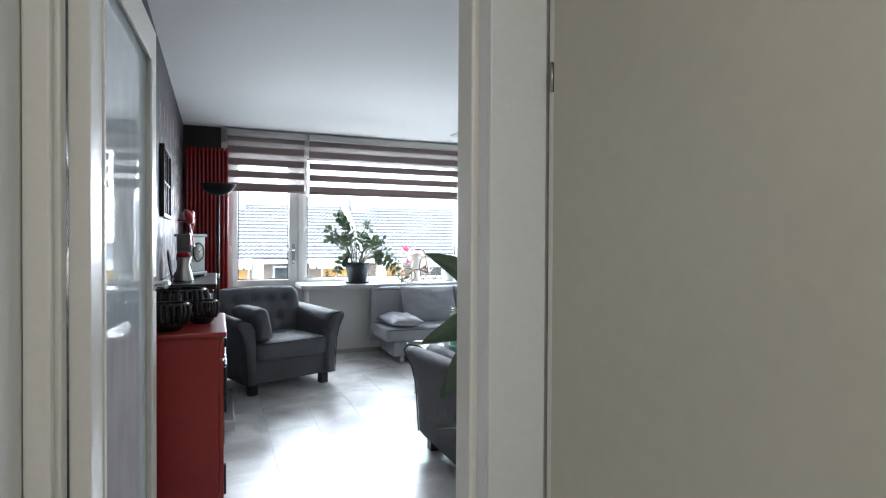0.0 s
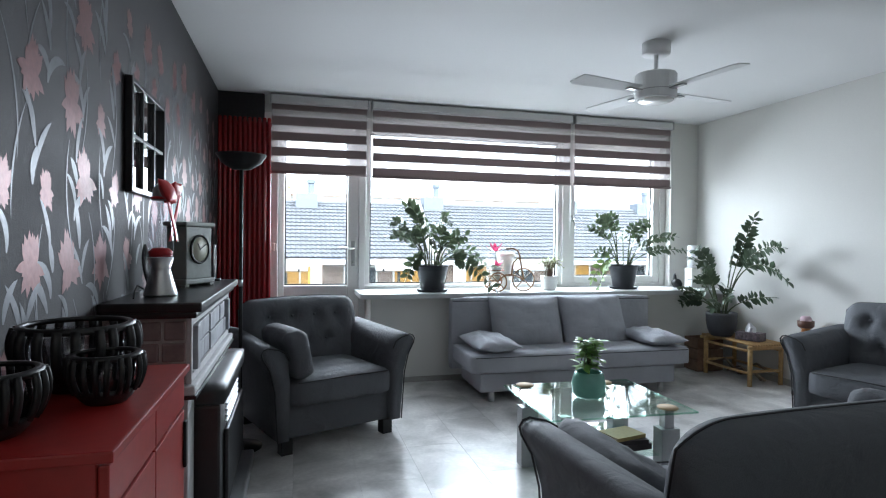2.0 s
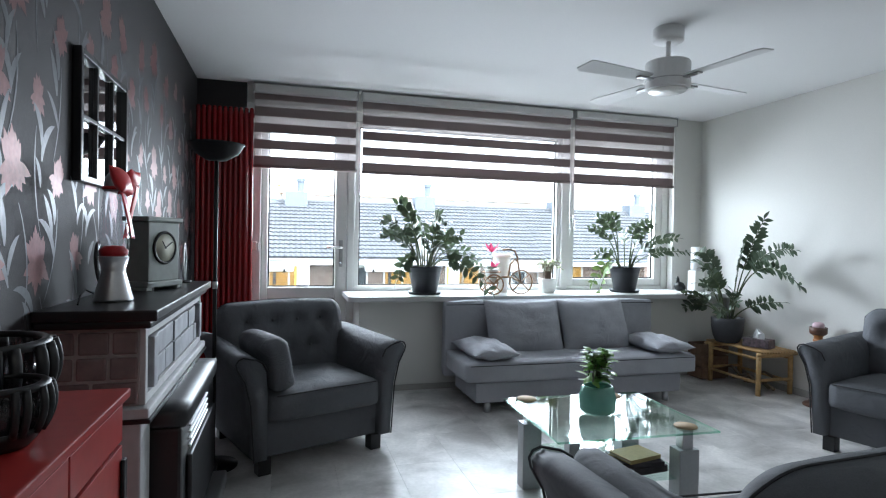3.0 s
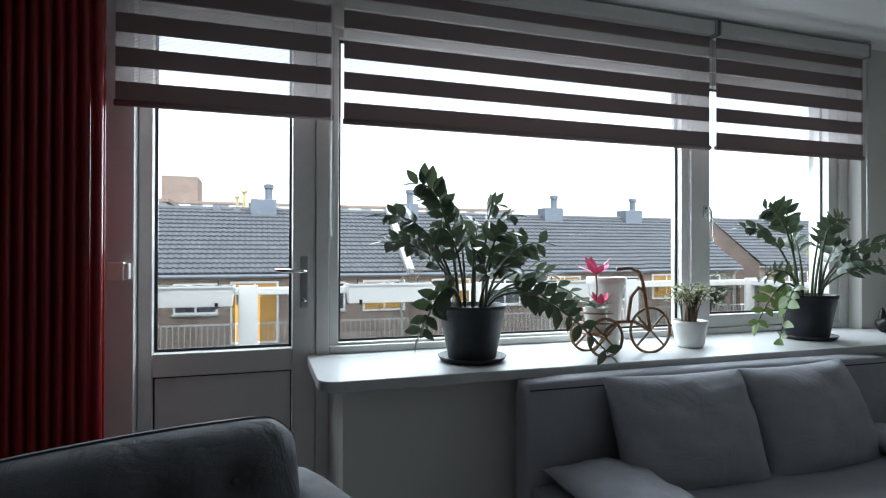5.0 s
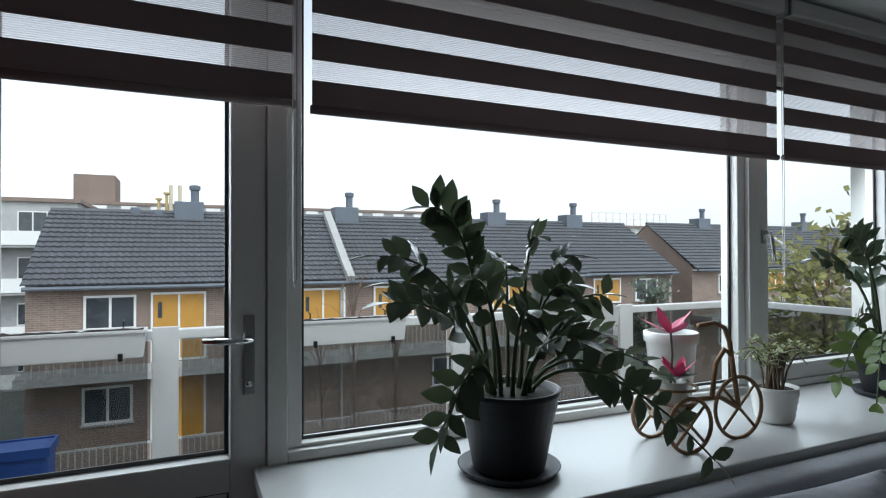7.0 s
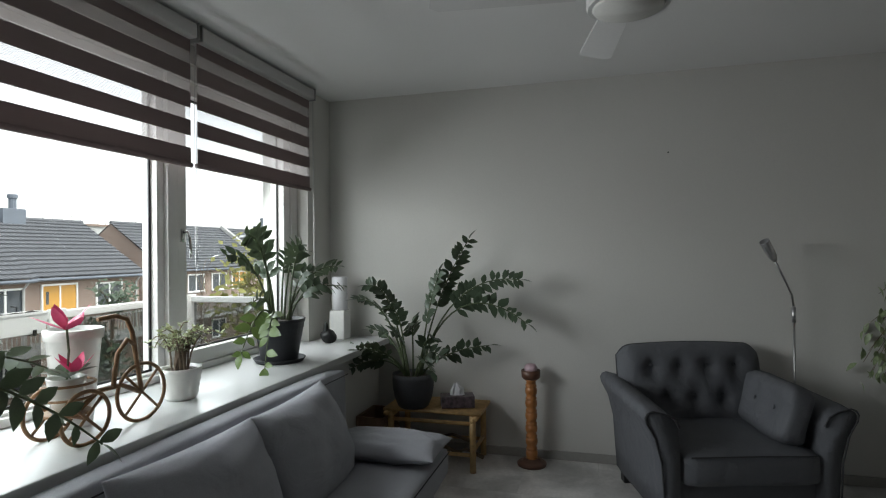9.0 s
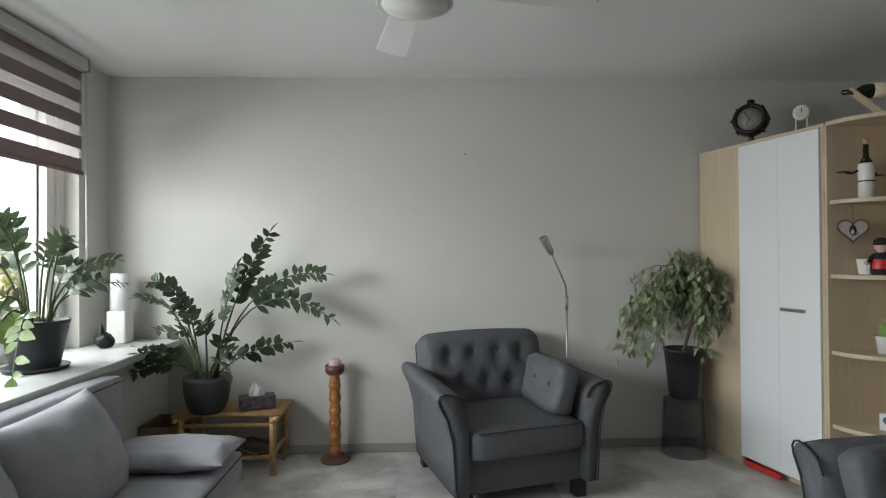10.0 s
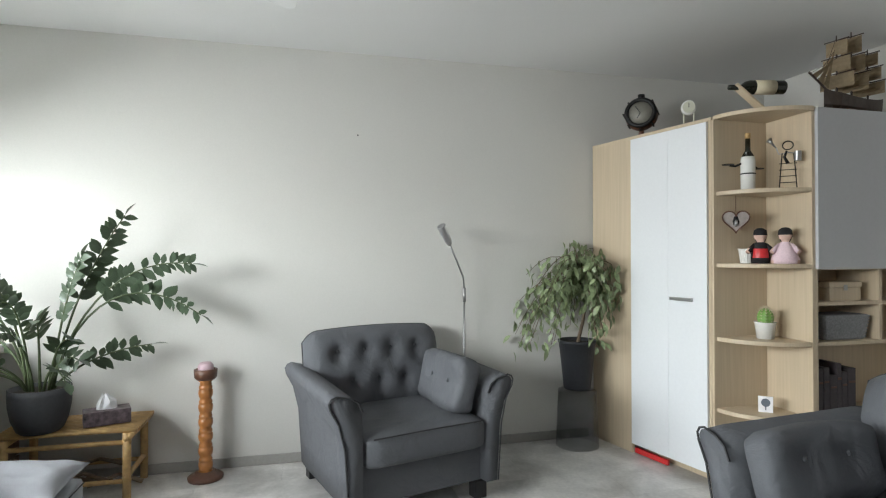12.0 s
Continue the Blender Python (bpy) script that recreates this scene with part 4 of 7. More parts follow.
def slatted_bowl(x, y, z, r, h, label):
    """A black lantern bowl: slats bowed out between a foot and a rim."""
    ob = thing("candle_bowl", pose(x, y, z), label, "bowl", "black bowls")
    belly = lambda f: r * (0.50 + 0.50 * math.sin(math.pi * (0.05 + 0.65 * f)))
    part("foot", lathe([(0, 0), (r * 0.54, 0), (belly(0.1), h * 0.1), (belly(0.2), h * 0.2), (belly(0.3), h * 0.3), (belly(0.3) - 0.006, h * 0.31), (belly(0.1) - 0.008, h * 0.12), (0, h * 0.06)], 36), M["black"], ob, smooth=True)
    part("rim", lathe([(belly(1) - 0.008, h * 0.92), (belly(0.9), h * 0.9), (belly(0.97) + 0.002, h * 0.97), (belly(1) - 0.002, h), (belly(1) - 0.012, h * 0.99)], 36, closed=True), M["black"], ob, smooth=True)
    part("inner_glass", lathe([(0.0, h * 0.1), (belly(0.15) * 0.8, h * 0.1), (belly(0.5) * 0.84, h * 0.5), (belly(0.9) * 0.84, h * 0.86), (belly(0.9) * 0.82, h * 0.86), (belly(0.5) * 0.82, h * 0.5), (belly(0.15) * 0.78, h * 0.12), (0, h * 0.12)], 28), M["lava_glass"], ob, "clear glass liner", True)
    n = 20
    for k in range(n):
        a = 2 * math.pi * k / n
        line = [(belly(f) * math.cos(a + 0.05 * math.sin(9 * k)), belly(f) * math.sin(a + 0.05 * math.sin(9 * k)), h * f) for f in (0.26, 0.38, 0.5, 0.62, 0.74, 0.85, 0.95)]
        part("slat", tube(line, 0.0085 * r / 0.1, 6), M["black"], ob, smooth=True)
    return ob


slatted_bowl(2.197, 4.26, 0.906, 0.087, 0.12, "small black slatted bowl on the red cabinet")
slatted_bowl(2.325, 4.46, 0.906, 0.075, 0.108, "smallest black slatted bowl on the red cabinet")
slatted_bowl(2.22, 4.61, 0.906, 0.13, 0.155, "large black slatted bowl on the red cabinet")


# ---- mock fireplace ----
FY0, FY1, FX = 5.33, 6.57, 2.358


def fireplace():
    ob = thing("fireplace_surround", pose(WX + 0.004, FY0, 0), "mock fireplace with brick sides and black mantel shelf", "fireplace")
    L, D, H = FY1 - FY0, FX - WX - 0.02, 1.03
    shelf = slab([(0, -0.03), (D + 0.05, -0.03), (D + 0.05, L + 0.03), (0, L + 0.03)], H - 0.035, H, bevel=0.006)
    box(0, -0.015, H - 0.06, D + 0.03, L + 0.015, H - 0.0352, 0.008, bm=shelf)
    part("mantel_shelf", shelf, M["mantel_black"], ob, "black mantel shelf")
    core = box(0, 0.03, H - 0.31, D - 0.012, L - 0.03, H - 0.062)
    part("mortar_bed", core, M["mortar"], ob)
    rng = random.Random(4)
    # field stones of the brick cheek that shows above the cabinet
    for row, z in enumerate((H - 0.145, H - 0.225, H - 0.305)):
        x = 0.004
        while x < D - 0.04:
            w = min(rng.uniform(0.08, 0.14), D - 0.016 - x)
            if w > 0.025:
                for side in (0, 1):
                    y = 0.022 if side == 0 else L - 0.034
                    part("brick", box(x, y, z, x + w, y + 0.012, z + 0.07, 0.007), M["mantel_brick"], ob)
            x += w + 0.01
    part("frieze", frame_bars(0.03, H - 0.31, L - 0.03, H - 0.065, 0.03, -D - 0.006, -D + 0.012, 0.003), M["mantel_white"], ob).matrix_local = Matrix.Rotation(radians(90), 4, "Z")
    for y0, y1 in ((0.09, 0.15), (L - 0.15, L - 0.09)):
        part("console", box(D - 0.012, y0, H - 0.27, D + 0.02, y1, H - 0.1, 0.006), M["stone"], ob, "dark grey carved block")
    y = 0.17
    while y < L - 0.2:
        w = min(rng.uniform(0.12, 0.22), L - 0.17 - y)
        for z in (H - 0.27, H - 0.185):
            part("stone_strip", box(D - 0.012, y, z, D + rng.uniform(0.0, 0.008), y + w - 0.006, z + 0.079, 0.005), M["stone"], ob)
        y += w
    part("ledge", box(0, -0.01, H - 0.345, D + 0.025, L + 0.01, H - 0.312, 0.008), M["mantel_white"], ob)
    part("ledge", box(0, -0.012, H - 0.36, D + 0.03, L + 0.012, H - 0.3455, 0.004), M["mantel_black"], ob)
    for y0 in (0.0, L - 0.13):
        leg = part("pilaster", box(D - 0.09, y0, 0.05, D, y0 + 0.13, H - 0.361, 0.006), M["mantel_white"], ob)
        part("side_panel", box(0, y0 + 0.02, 0.05, D - 0.091, y0 + 0.11, H - 0.361, 0.004), M["mantel_brick"], leg)
    part("back_panel", box(0, 0.131, 0.05, 0.03, L - 0.131, H - 0.361), M["mantel_black"], ob)
    part("hearth", box(0, -0.05, 0, D + 0.09, L + 0.05, 0.048, 0.006), M["mantel_black"], ob)
    return ob


fireplace()


def stove():
    """A black electric stove in the fireplace, with a domed hood and a silver vent grille."""
    ob = thing("electric_stove", pose(WX + 0.04, FY0 + 0.16, 0.049), "black electric stove standing in the fireplace", "stove")
    d, w = 0.39, 0.88
    part("body", box(0, 0, 0.0, d - 0.04, w, 0.55, 0.012), M["black"], ob)
    part("hood", soft_box(0, -0.01, 0.545, d - 0.02, w + 0.01, 0.62, 0.02, 0.006, 6), M["black"], ob, smooth=True)
    for k in range(4):
        part("vent_slat", box(d - 0.038, 0.12, 0.44 + k * 0.025, d - 0.026, w - 0.3, 0.449 + k * 0.025, 0.004), M["alu"], ob, "silver vent slat")
    part("glass_door", box(d - 0.039, 0.1, 0.1, d - 0.02, w - 0.1, 0.42, 0.006), M["black"], ob, "dark glass door")
    part("plinth", box(0, 0.02, -0.0005, d + 0.03, w - 0.02, 0.06, 0.01), M["alu"], ob, "silver plinth")
    return ob


stove()


def lava_lamp():
    ob = thing("lava_lamp", pose(2.19, 5.60, 1.031), "silver lava lamp tied with a red bow", "lamp")
    part("base", lathe([(0, 0), (0.062, 0), (0.063, 0.008), (0.038, 0.10), (0.037, 0.11), (0.048, 0.155), (0, 0.155)], 28), M["alu"], ob, "brushed metal base", True)
    part("globe", lathe([(0, 0.156), (0.046, 0.156), (0.05, 0.2), (0.043, 0.30), (0.032, 0.385), (0, 0.385)], 28), M["lava_glass"], ob, "clear glass flask", True)
    part("wax", lathe([(0, 0.158), (0.043, 0.158), (0.046, 0.178), (0.03, 0.192), (0, 0.195)], 24), M["bow"], ob, "red wax", True)
    part("cap", lathe([(0, 0.386), (0.034, 0.386), (0.03, 0.43), (0.016, 0.452), (0, 0.455)], 24), M["alu"], ob, "metal cap", True)
    bow = tube([(0.034 * math.cos(a), 0.034 * math.sin(a), 0.395) for a in [k * math.pi / 8 for k in range(16)]], 0.006, 6, loop=True)
    for s in (-1, 1):
        pillow(0.13, 0.10, 0.05, 8, 2.2, 0.006, s, bm=bow, m=pose(0.035, s * 0.052, 0.42, s * 25, 0, 90))
        pillow(0.045, 0.20, 0.008, 8, 4, 0.004, s, bm=bow, m=pose(0.048, s * 0.028, 0.315, s * 12, 0, 90))
    part("bow", bow, M["bow"], ob, "shiny red ribbon bow", True)
    part("cord", tube([(-0.05, 0, 0.02), (-0.07, -0.06, 0.045), (-0.065, -0.12, 0.03), (-0.06, -0.16, 0.004)], 0.003, 6), M["black"], ob)
    return ob


lava_lamp()


def mantel_clock():
    ob = thing("mantel_clock", pose(2.215, 6.09, 1.031, 0, 0, 62) @ Matrix.Scale(1.1, 4), "grey-green wooden mantel clock with round dial", "clock")
    part("base", box(-0.10, -0.06, 0.012, 0.10, 0.06, 0.035, 0.006), M["clock_wood"], ob)
    for x in (-0.085, 0.085):
        part("foot", box(x - 0.015, -0.055, 0, x + 0.015, 0.055, 0.012, 0.003), M["clock_wood"], ob)
    part("case", box(-0.085, -0.05, 0.0351, 0.085, 0.05, 0.265, 0.004), M["clock_wood"], ob)
    part("cornice", box(-0.10, -0.06, 0.2655, 0.10, 0.06, 0.285, 0.006), M["clock_wood"], ob)
    part("dial", lathe([(0, 0), (0.056, 0), (0.056, 0.004), (0, 0.004)], 32, m=pose(0, -0.0505, 0.165, 90)), M["dial"], ob, "round cream dial", True)
    part("bezel", tube([(0.06 * math.cos(a), -0.053, 0.165 + 0.06 * math.sin(a)) for a in [k * math.pi / 16 for k in range(32)]], 0.006, 6, loop=True), M["metal_dark"], ob, smooth=True)
    for a, l in ((60, 0.045), (-35, 0.032)):
        part("hand_bar", box(-0.002, -0.0575, -0.005, 0.002, -0.0560, l, m=pose(0, 0, 0.165) @ Matrix.Rotation(radians(a), 4, "Y")), M["black"], ob)
    return ob


mantel_clock()
plate = thing("oval_plate", pose(2.085, 5.80, 1.031, 0, 0, 90), "dark oval metal plate leaning on the wallpaper", "plate")
b = lathe([(0, 0), (0.06, 0.004), (0.075, 0.012), (0.076, 0.014), (0, 0.008)], 28, m=Matrix.Diagonal((1, 1.35, 1, 1)))
b.transform(pose(0, 0, 0.105, 82))
part("dish", b, M["metal_dark"], plate, smooth=True)
figure = thing("wire_sculpture", pose(2.28, 6.47, 1.031), "slim bent metal wire sculpture on the mantel", "sculpture")
part("loop", tube([(0, 0.04, 0), (0, 0.02, 0.02), (0, 0.03, 0.07), (0, 0.045, 0.13), (0, 0.02, 0.19), (0, -0.01, 0.2), (0, -0.02, 0.16), (0, -0.03, 0.09), (0, -0.025, 0.03), (0, 0, 0.012)], 0.005, 8), M["alu"], figure, smooth=True)
part("base", lathe([(0, 0), (0.035, 0), (0.033, 0.01), (0, 0.012)], 18), M["metal_dark"], figure, smooth=True)


def window_mirror():
    """A mirror in a black frame with glazing bars."""
    ob = thing("wall_mirror", pose(WX + 0.002, 5.63, 1.452), "wall mirror in a black window-style frame", "mirror")
    w, h = 0.60, 0.475
    turn = Matrix.Rotation(radians(90), 4, "Z")
    part("mirror_glass", box(0.004, 0.02, 0.02, 0.008, w - 0.02, h - 0.02), M["mirror"], ob, "mirror glass")
    f = frame_bars(0, 0, w, h, 0.025, -0.03, 0, 0.004)
    f.transform(turn)
    part("frame", f, M["mantel_black"], ob)
    for y in (w / 3, 2 * w / 3):
        part("glazing_bar", box(0.0085, y - 0.008, 0.026, 0.024, y + 0.008, h - 0.026, 0.003), M["mantel_black"], ob)
    for z in (h / 2,):
        part("glazing_bar", box(0.0086, 0.026, z - 0.008, 0.023, w - 0.026, z + 0.008, 0.003), M["mantel_black"], ob)
    return ob


window_mirror()


def uplighter():
    ob = thing("floor_lamp", pose(2.40, 6.69, 0), "tall uplighter with dark bowl shade, switched off", "lamp")
    part("base", lathe([(0, 0), (0.13, 0), (0.13, 0.012), (0.03, 0.03), (0, 0.03)], 28), M["metal_dark"], ob, smooth=True)
    part("pole", tube([(0, 0, 0.028), (0, 0, 1.0), (0, 0, 1.68)], 0.011, 10), M["metal_dark"], ob, smooth=True)
    part("shade", lathe([(0.0, 1.68), (0.055, 1.685), (0.115, 1.722), (0.142, 1.768), (0.148, 1.773), (0.138, 1.763), (0.105, 1.727), (0.0, 1.70)], 32), M["shade_dark"], ob, "dark metal bowl shade", True)
    part("knob", lathe([(0, 0), (0.013, 0.0), (0.013, 0.04), (0, 0.04)], 12, m=pose(0, 0, 0.98)), M["alu"], ob, smooth=True)
    return ob


uplighter()


def red_radiator():
    ob = thing("radiator", pose(2.07, 8.438, 0.05), "tall red enamelled tube radiator on the wall", "radiator")
    n, w, h = 11, 0.40, 2.27
    for k in range(n):
        x = 0.02 + k * w / (n - 1)
        tubes = tube([(x, -0.24, 0.02), (x, -0.243, 0.5), (x, -0.243, h - 0.5), (x, -0.24, h - 0.02)], 0.0165, 10)
        lathe([(0, 0), (0.0165, 0.0), (0.011, 0.012), (0, 0.016)], 10, bm=tubes, m=pose(x, -0.24, h - 0.021))
        part("tube", tubes, M["red_enamel"], ob, smooth=True)
    for z in (0.06, h - 0.08):
        part("header", box(0.0, -0.222, z, w + 0.04, -0.19, z + 0.04, 0.01), M["red_enamel"], ob)
    part("back_panel", box(0.01, -0.188, 0.02, w + 0.03, -0.175, h - 0.03, 0.004), M["red_enamel"], ob)
    for z in (0.2, h - 0.25):
        part("bracket", box(w / 2, -0.174, z, w / 2 + 0.03, -0.001, z + 0.03, 0.003), M["steel"], ob)
    return ob


red_radiator()


M["fan"] = material("satin_white_fan_paint", (0.66, 0.66, 0.655), 0.65, scale=60, vary=0.03, bump=0.006)


def ceiling_fan():
    ob = thing("ceiling_fan", pose(5.005, 6.35, TOP, 0, 0, 10), "white four-blade ceiling fan with light, at rest", "fan")
    part("canopy", lathe([(0, 0), (0.09, 0), (0.09, -0.072), (0.086, -0.078), (0, -0.078)][::-1], 32), M["fan"], ob, smooth=True)
    part("rod", tube([(0, 0, -0.07), (0, 0, -0.2)], 0.014, 12), M["fan"], ob, smooth=True)
    part("motor", lathe([(0, -0.372), (0.128, -0.372), (0.132, -0.366), (0.132, -0.212), (0.126, -0.204), (0.03, -0.2), (0, -0.2)], 40), M["fan"], ob)
    part("trim_ring", lathe([(0.128, -0.322), (0.1335, -0.322), (0.1335, -0.316), (0.128, -0.316)], 40, closed=True), M["steel"], ob, smooth=True)
    part("lamp_glass", lathe([(0, -0.382), (0.108, -0.381), (0.114, -0.3725), (0, -0.3725)], 32), M["pot_white"], ob, "white glass light cover", True)
    for k in range(4):
        a = pose(0, 0, -0.322, 0, 0, 90 * k)
        iron = part("blade_iron", box(0.11, -0.02, -0.006, 0.24, 0.02, 0.004, 0.003), M["steel"], ob)
        iron.matrix_local = a
        outline = [(0.16, -0.05), (0.625, -0.07), (0.655, -0.045), (0.635, 0.065), (0.605, 0.07), (0.16, 0.05)]
        blade = slab(outline, 0, 0.007, bevel=0.0015)
        blade.transform(pose(0, 0, 0.005, 9))
        part("blade", blade, M["fan"], ob).matrix_local = a
    return ob


ceiling_fan()


# ---- plants ----
def leaf_mesh(name, mat, width=0.5, curl=0.12, fold=0.12):
    """One leaf of length 1 along +y, with a midrib fold and a bent tip."""
    b = bmesh.new()
    rows = []
    for k, (f, w) in enumerate(((0, 0.06), (0.18, 0.62), (0.42, 1.0), (0.68, 0.78), (0.88, 0.34), (1.0, 0.0))):
        z = -curl * f * f
        if w == 0.0:
            rows.append([b.verts.new((0, f, z))])
        else:
            rows.append([b.verts.new((s * w * width / 2, f, z + abs(s) * fold * w * width)) for s in (-1, 0, 1)])
    for p, q in zip(rows, rows[1:]):
        if len(q) == 1:
            b.faces.new((p[0], p[1], q[0]))
            b.faces.new((p[1], p[2], q[0]))
        else:
            b.faces.new((p[0], p[1], q[1], q[0]))
            b.faces.new((p[1], p[2], q[2], q[1]))
    me = bpy.data.meshes.new(name)
    b.normal_update()
    b.to_mesh(me)
    b.free()
    for f in me.polygons:
        f.use_smooth = True
    me.materials.append(mat)
    return me


def add_leaf(me, at, along, up, size, parent):
    """Hangs one leaf object at a point, growing along a direction with its face to up."""
    y = Vector(along).normalized()
    z = Vector(up) - y * Vector(up).dot(y)
    z = z.normalized() if z.length > 1e-4 else y.orthogonal().normalized()
    x = y.cross(z)
    m = Matrix((x, y, z)).transposed().to_4x4()
    ob = new("leaf", me)
    ob.parent = parent
    ob.matrix_local = Matrix.Translation(at) @ m @ Matrix.Scale(size, 4)
    return ob


LEAF = leaf_mesh("leaf", M["leaf"], 0.52)
LEAF_LIGHT = leaf_mesh("fresh_leaf", M["leaf_light"], 0.62, 0.2)
LEAF_LIT = leaf_mesh("lit_leaf", M["leaf_lit"], 0.62, 0.2)
LEAF_FICUS = leaf_mesh("ficus_leaf", M["leaf_ficus"], 0.45, 0.3)
LEAF_JADE = leaf_mesh("jade_leaf", M["leaf_jade"], 0.42, 0.05)


def broad_leaf(name, mat, width, curl):
    """A broad, smooth, gently waved leaf with a pointed tip, of length 1 along +y."""
    b = bmesh.new()
    n, rows = 16, []
    for k in range(n + 1):
        f = k / n
        w = width / 2 * (math.sin(math.pi * f ** 0.75) ** 0.85 if 0 < f < 1 else 0.004) * (1 - 0.25 * f)
        row = []
        for j in range(-3, 4):
            u = j / 3
            row.append(b.verts.new((u * w, f, -curl * f * f + 0.09 * width * abs(u) ** 1.4 + 0.012 * math.sin(f * 14 + u * 2) * abs(u))))
        rows.append(row)
    for p, q in zip(rows, rows[1:]):
        for j in range(6):
            b.faces.new((p[j], p[j + 1], q[j + 1], q[j]))
    me = bpy.data.meshes.new(name)
    b.normal_update()
    b.to_mesh(me)
    b.free()
    for f in me.polygons:
        f.use_smooth = True
    me.materials.append(mat)
    return me


LEAF_LILY = broad_leaf("lily_leaf", M["leaf"], 0.42, 0.12)


def flower_pot(ob, r, h, mat, saucer=True, rim=0.02, rounded=False):
    prof = [(0, 0.012), (r * 0.70, 0.012), (r * 0.72, 0.02), (r * 0.94, h - 0.05), (r * 0.955, h - 0.05), (r * 0.965, h - rim), (r * 1.0, h - rim), (r * 1.03, h), (r * 0.96, h), (r * 0.93, h - 0.02), (r * 0.90, h - 0.025), (0, h - 0.024)]
    if rounded:
        prof = [(0, 0.0), (r * 0.66, 0.0), (r * 0.76, 0.012), (r * 0.93, h * 0.3), (r * 1.02, h * 0.6), (r * 1.04, h - 0.03), (r * 1.03, h), (r * 0.98, h), (r * 0.96, h - 0.025), (0, h - 0.024)]
    part("pot", lathe(prof, 32), mat, ob, smooth=True)
    part("soil", lathe([(0, h - 0.016), (r * 0.5, h - 0.012), (r * 0.92, h - 0.021)], 20), M["soil"], ob, smooth=True)
    if saucer:
        part("saucer", lathe([(0, 0), (r * 0.92, 0), (r * 1.02, 0.022), (r * 0.98, 0.022), (r * 0.88, 0.006), (0, 0.006)], 32), mat, ob, smooth=True)


def arching(az, reach, height, start, n=9, arch=2.1):
    a = radians(az)
    d = Vector((math.cos(a), math.sin(a), 0))
    rise = max(height, 0.22) * arch
    pts = []
    for k in range(n):
        s = k / (n - 1)
        pts.append(Vector(start) + d * (reach * s ** 1.35) + Vector((0, 0, rise * s + (height - rise) * s * s)))
    return pts


def zz_plant(m, r, h, stems, label, seed, leaf=0.085, group="zz plants", mat="pot_dark", saucer=True, light_from=999, bare=0.28, gap=0.37, rounded=False):
    """A zz plant: stout arching stems set with pairs of waxy leaflets."""
    rng = random.Random(seed)
    ob = thing("zz_plant", m, label, "plant", group)
    flower_pot(ob, r, h, M[mat], saucer, rounded=rounded)
    for i, (az, reach, height, *arch) in enumerate(stems):
        a = radians(az)
        start = (math.cos(a) * r * 0.4, math.sin(a) * r * 0.4, h - 0.03)
        pts = arching(az + rng.uniform(-6, 6), reach, height, start, 13, *arch)
        part("stem", tube(pts, 0.0075, 7, taper=0.0028), M["stem"], ob, smooth=True)
        # stems from light_from on get the leaf with window light in its colour
        me = LEAF_LIT if i >= light_from else LEAF
        roll = rng.uniform(0.5, 1.25) * rng.choice((-1, 1))
        length = sum((q - p).length for p, q in zip(pts, pts[1:]))
        n = max(6, int(length * (1 - bare) / (leaf * gap)))
        for k in range(n):
            s = bare + (0.98 - bare) * k / (n - 1)
            f = s * 12
            j = min(11, int(f))
            p = pts[j].lerp(pts[j + 1], f - j)
            t = (pts[j + 1] - pts[j]).normalized()
            side = t.cross(Vector((0, 0, 1)))
            side = side.normalized() if side.length > 0.05 else Vector((math.sin(a), -math.cos(a), 0))
            up = side.cross(t).normalized()
            side, up = side * math.cos(roll) + up * math.sin(roll), up * math.cos(roll) - side * math.sin(roll)
            for sgn in (-1, 1):
                if rng.random() < 0.08:
                    continue
                along = side * sgn + t * rng.uniform(0.35, 0.8) + up * rng.uniform(-0.15, 0.35)
                add_leaf(me, p + t * rng.uniform(-0.012, 0.012), along, up + side * sgn * -0.2 + Vector((rng.uniform(-0.4, 0.4), rng.uniform(-0.4, 0.4), 0)), leaf * rng.uniform(0.7, 1.1) * (1.0 if s < 0.85 else 0.8), ob)
        add_leaf(me, pts[-1], pts[-1] - pts[-2], Vector((0, 0, 1)) + Vector((math.cos(a), math.sin(a), 0)) * -0.4, leaf * 0.9, ob)
    return ob


zz_plant(pose(3.95, 8.20, SILL + 0.001), 0.15, 0.245, [(172, 0.18, 0.56), (150, 0.12, 0.50), (176, 0.33, 0.42), (190, 0.34, 0.30), (20, 0.08, 0.48), (60, 0.16, 0.40), (-70, 0.14, 0.34), (-10, 0.24, 0.30), (-8, 0.46, 0.05), (8, 0.34, 0.16), (195, 0.20, -0.08), (-28, 0.52, -0.16), (-110, 0.16, 0.28), (165, 0.28, 0.34), (100, 0.08, 0.42), (-40, 0.12, 0.42), (220, 0.18, 0.36), (30, 0.24, 0.30), (-80, 0.2, 0.2), (200, 0.18, -0.02), (-18, 0.42, -0.06)], "large zz plant in a dark grey pot on the sill", 1, 0.1, bare=0.42, gap=0.40)
zz_plant(pose(5.98, 8.245, SILL + 0.001), 0.145, 0.245, [(176, 0.24, 0.50), (165, 0.30, 0.40), (150, 0.08, 0.52), (5, 0.24, 0.46), (20, 0.34, 0.40), (-3, 0.62, 0.18), (-15, 0.44, 0.32), (60, 0.14, 0.36), (-70, 0.12, 0.30), (185, 0.30, 0.14), (-60, 0.20, 0.22), (-80, 0.08, 0.42), (200, 0.32, -0.18), (178, 0.28, -0.12)], "zz plant in a dark grey pot near the casement", 2, 0.088, light_from=12, bare=0.45, gap=0.40)
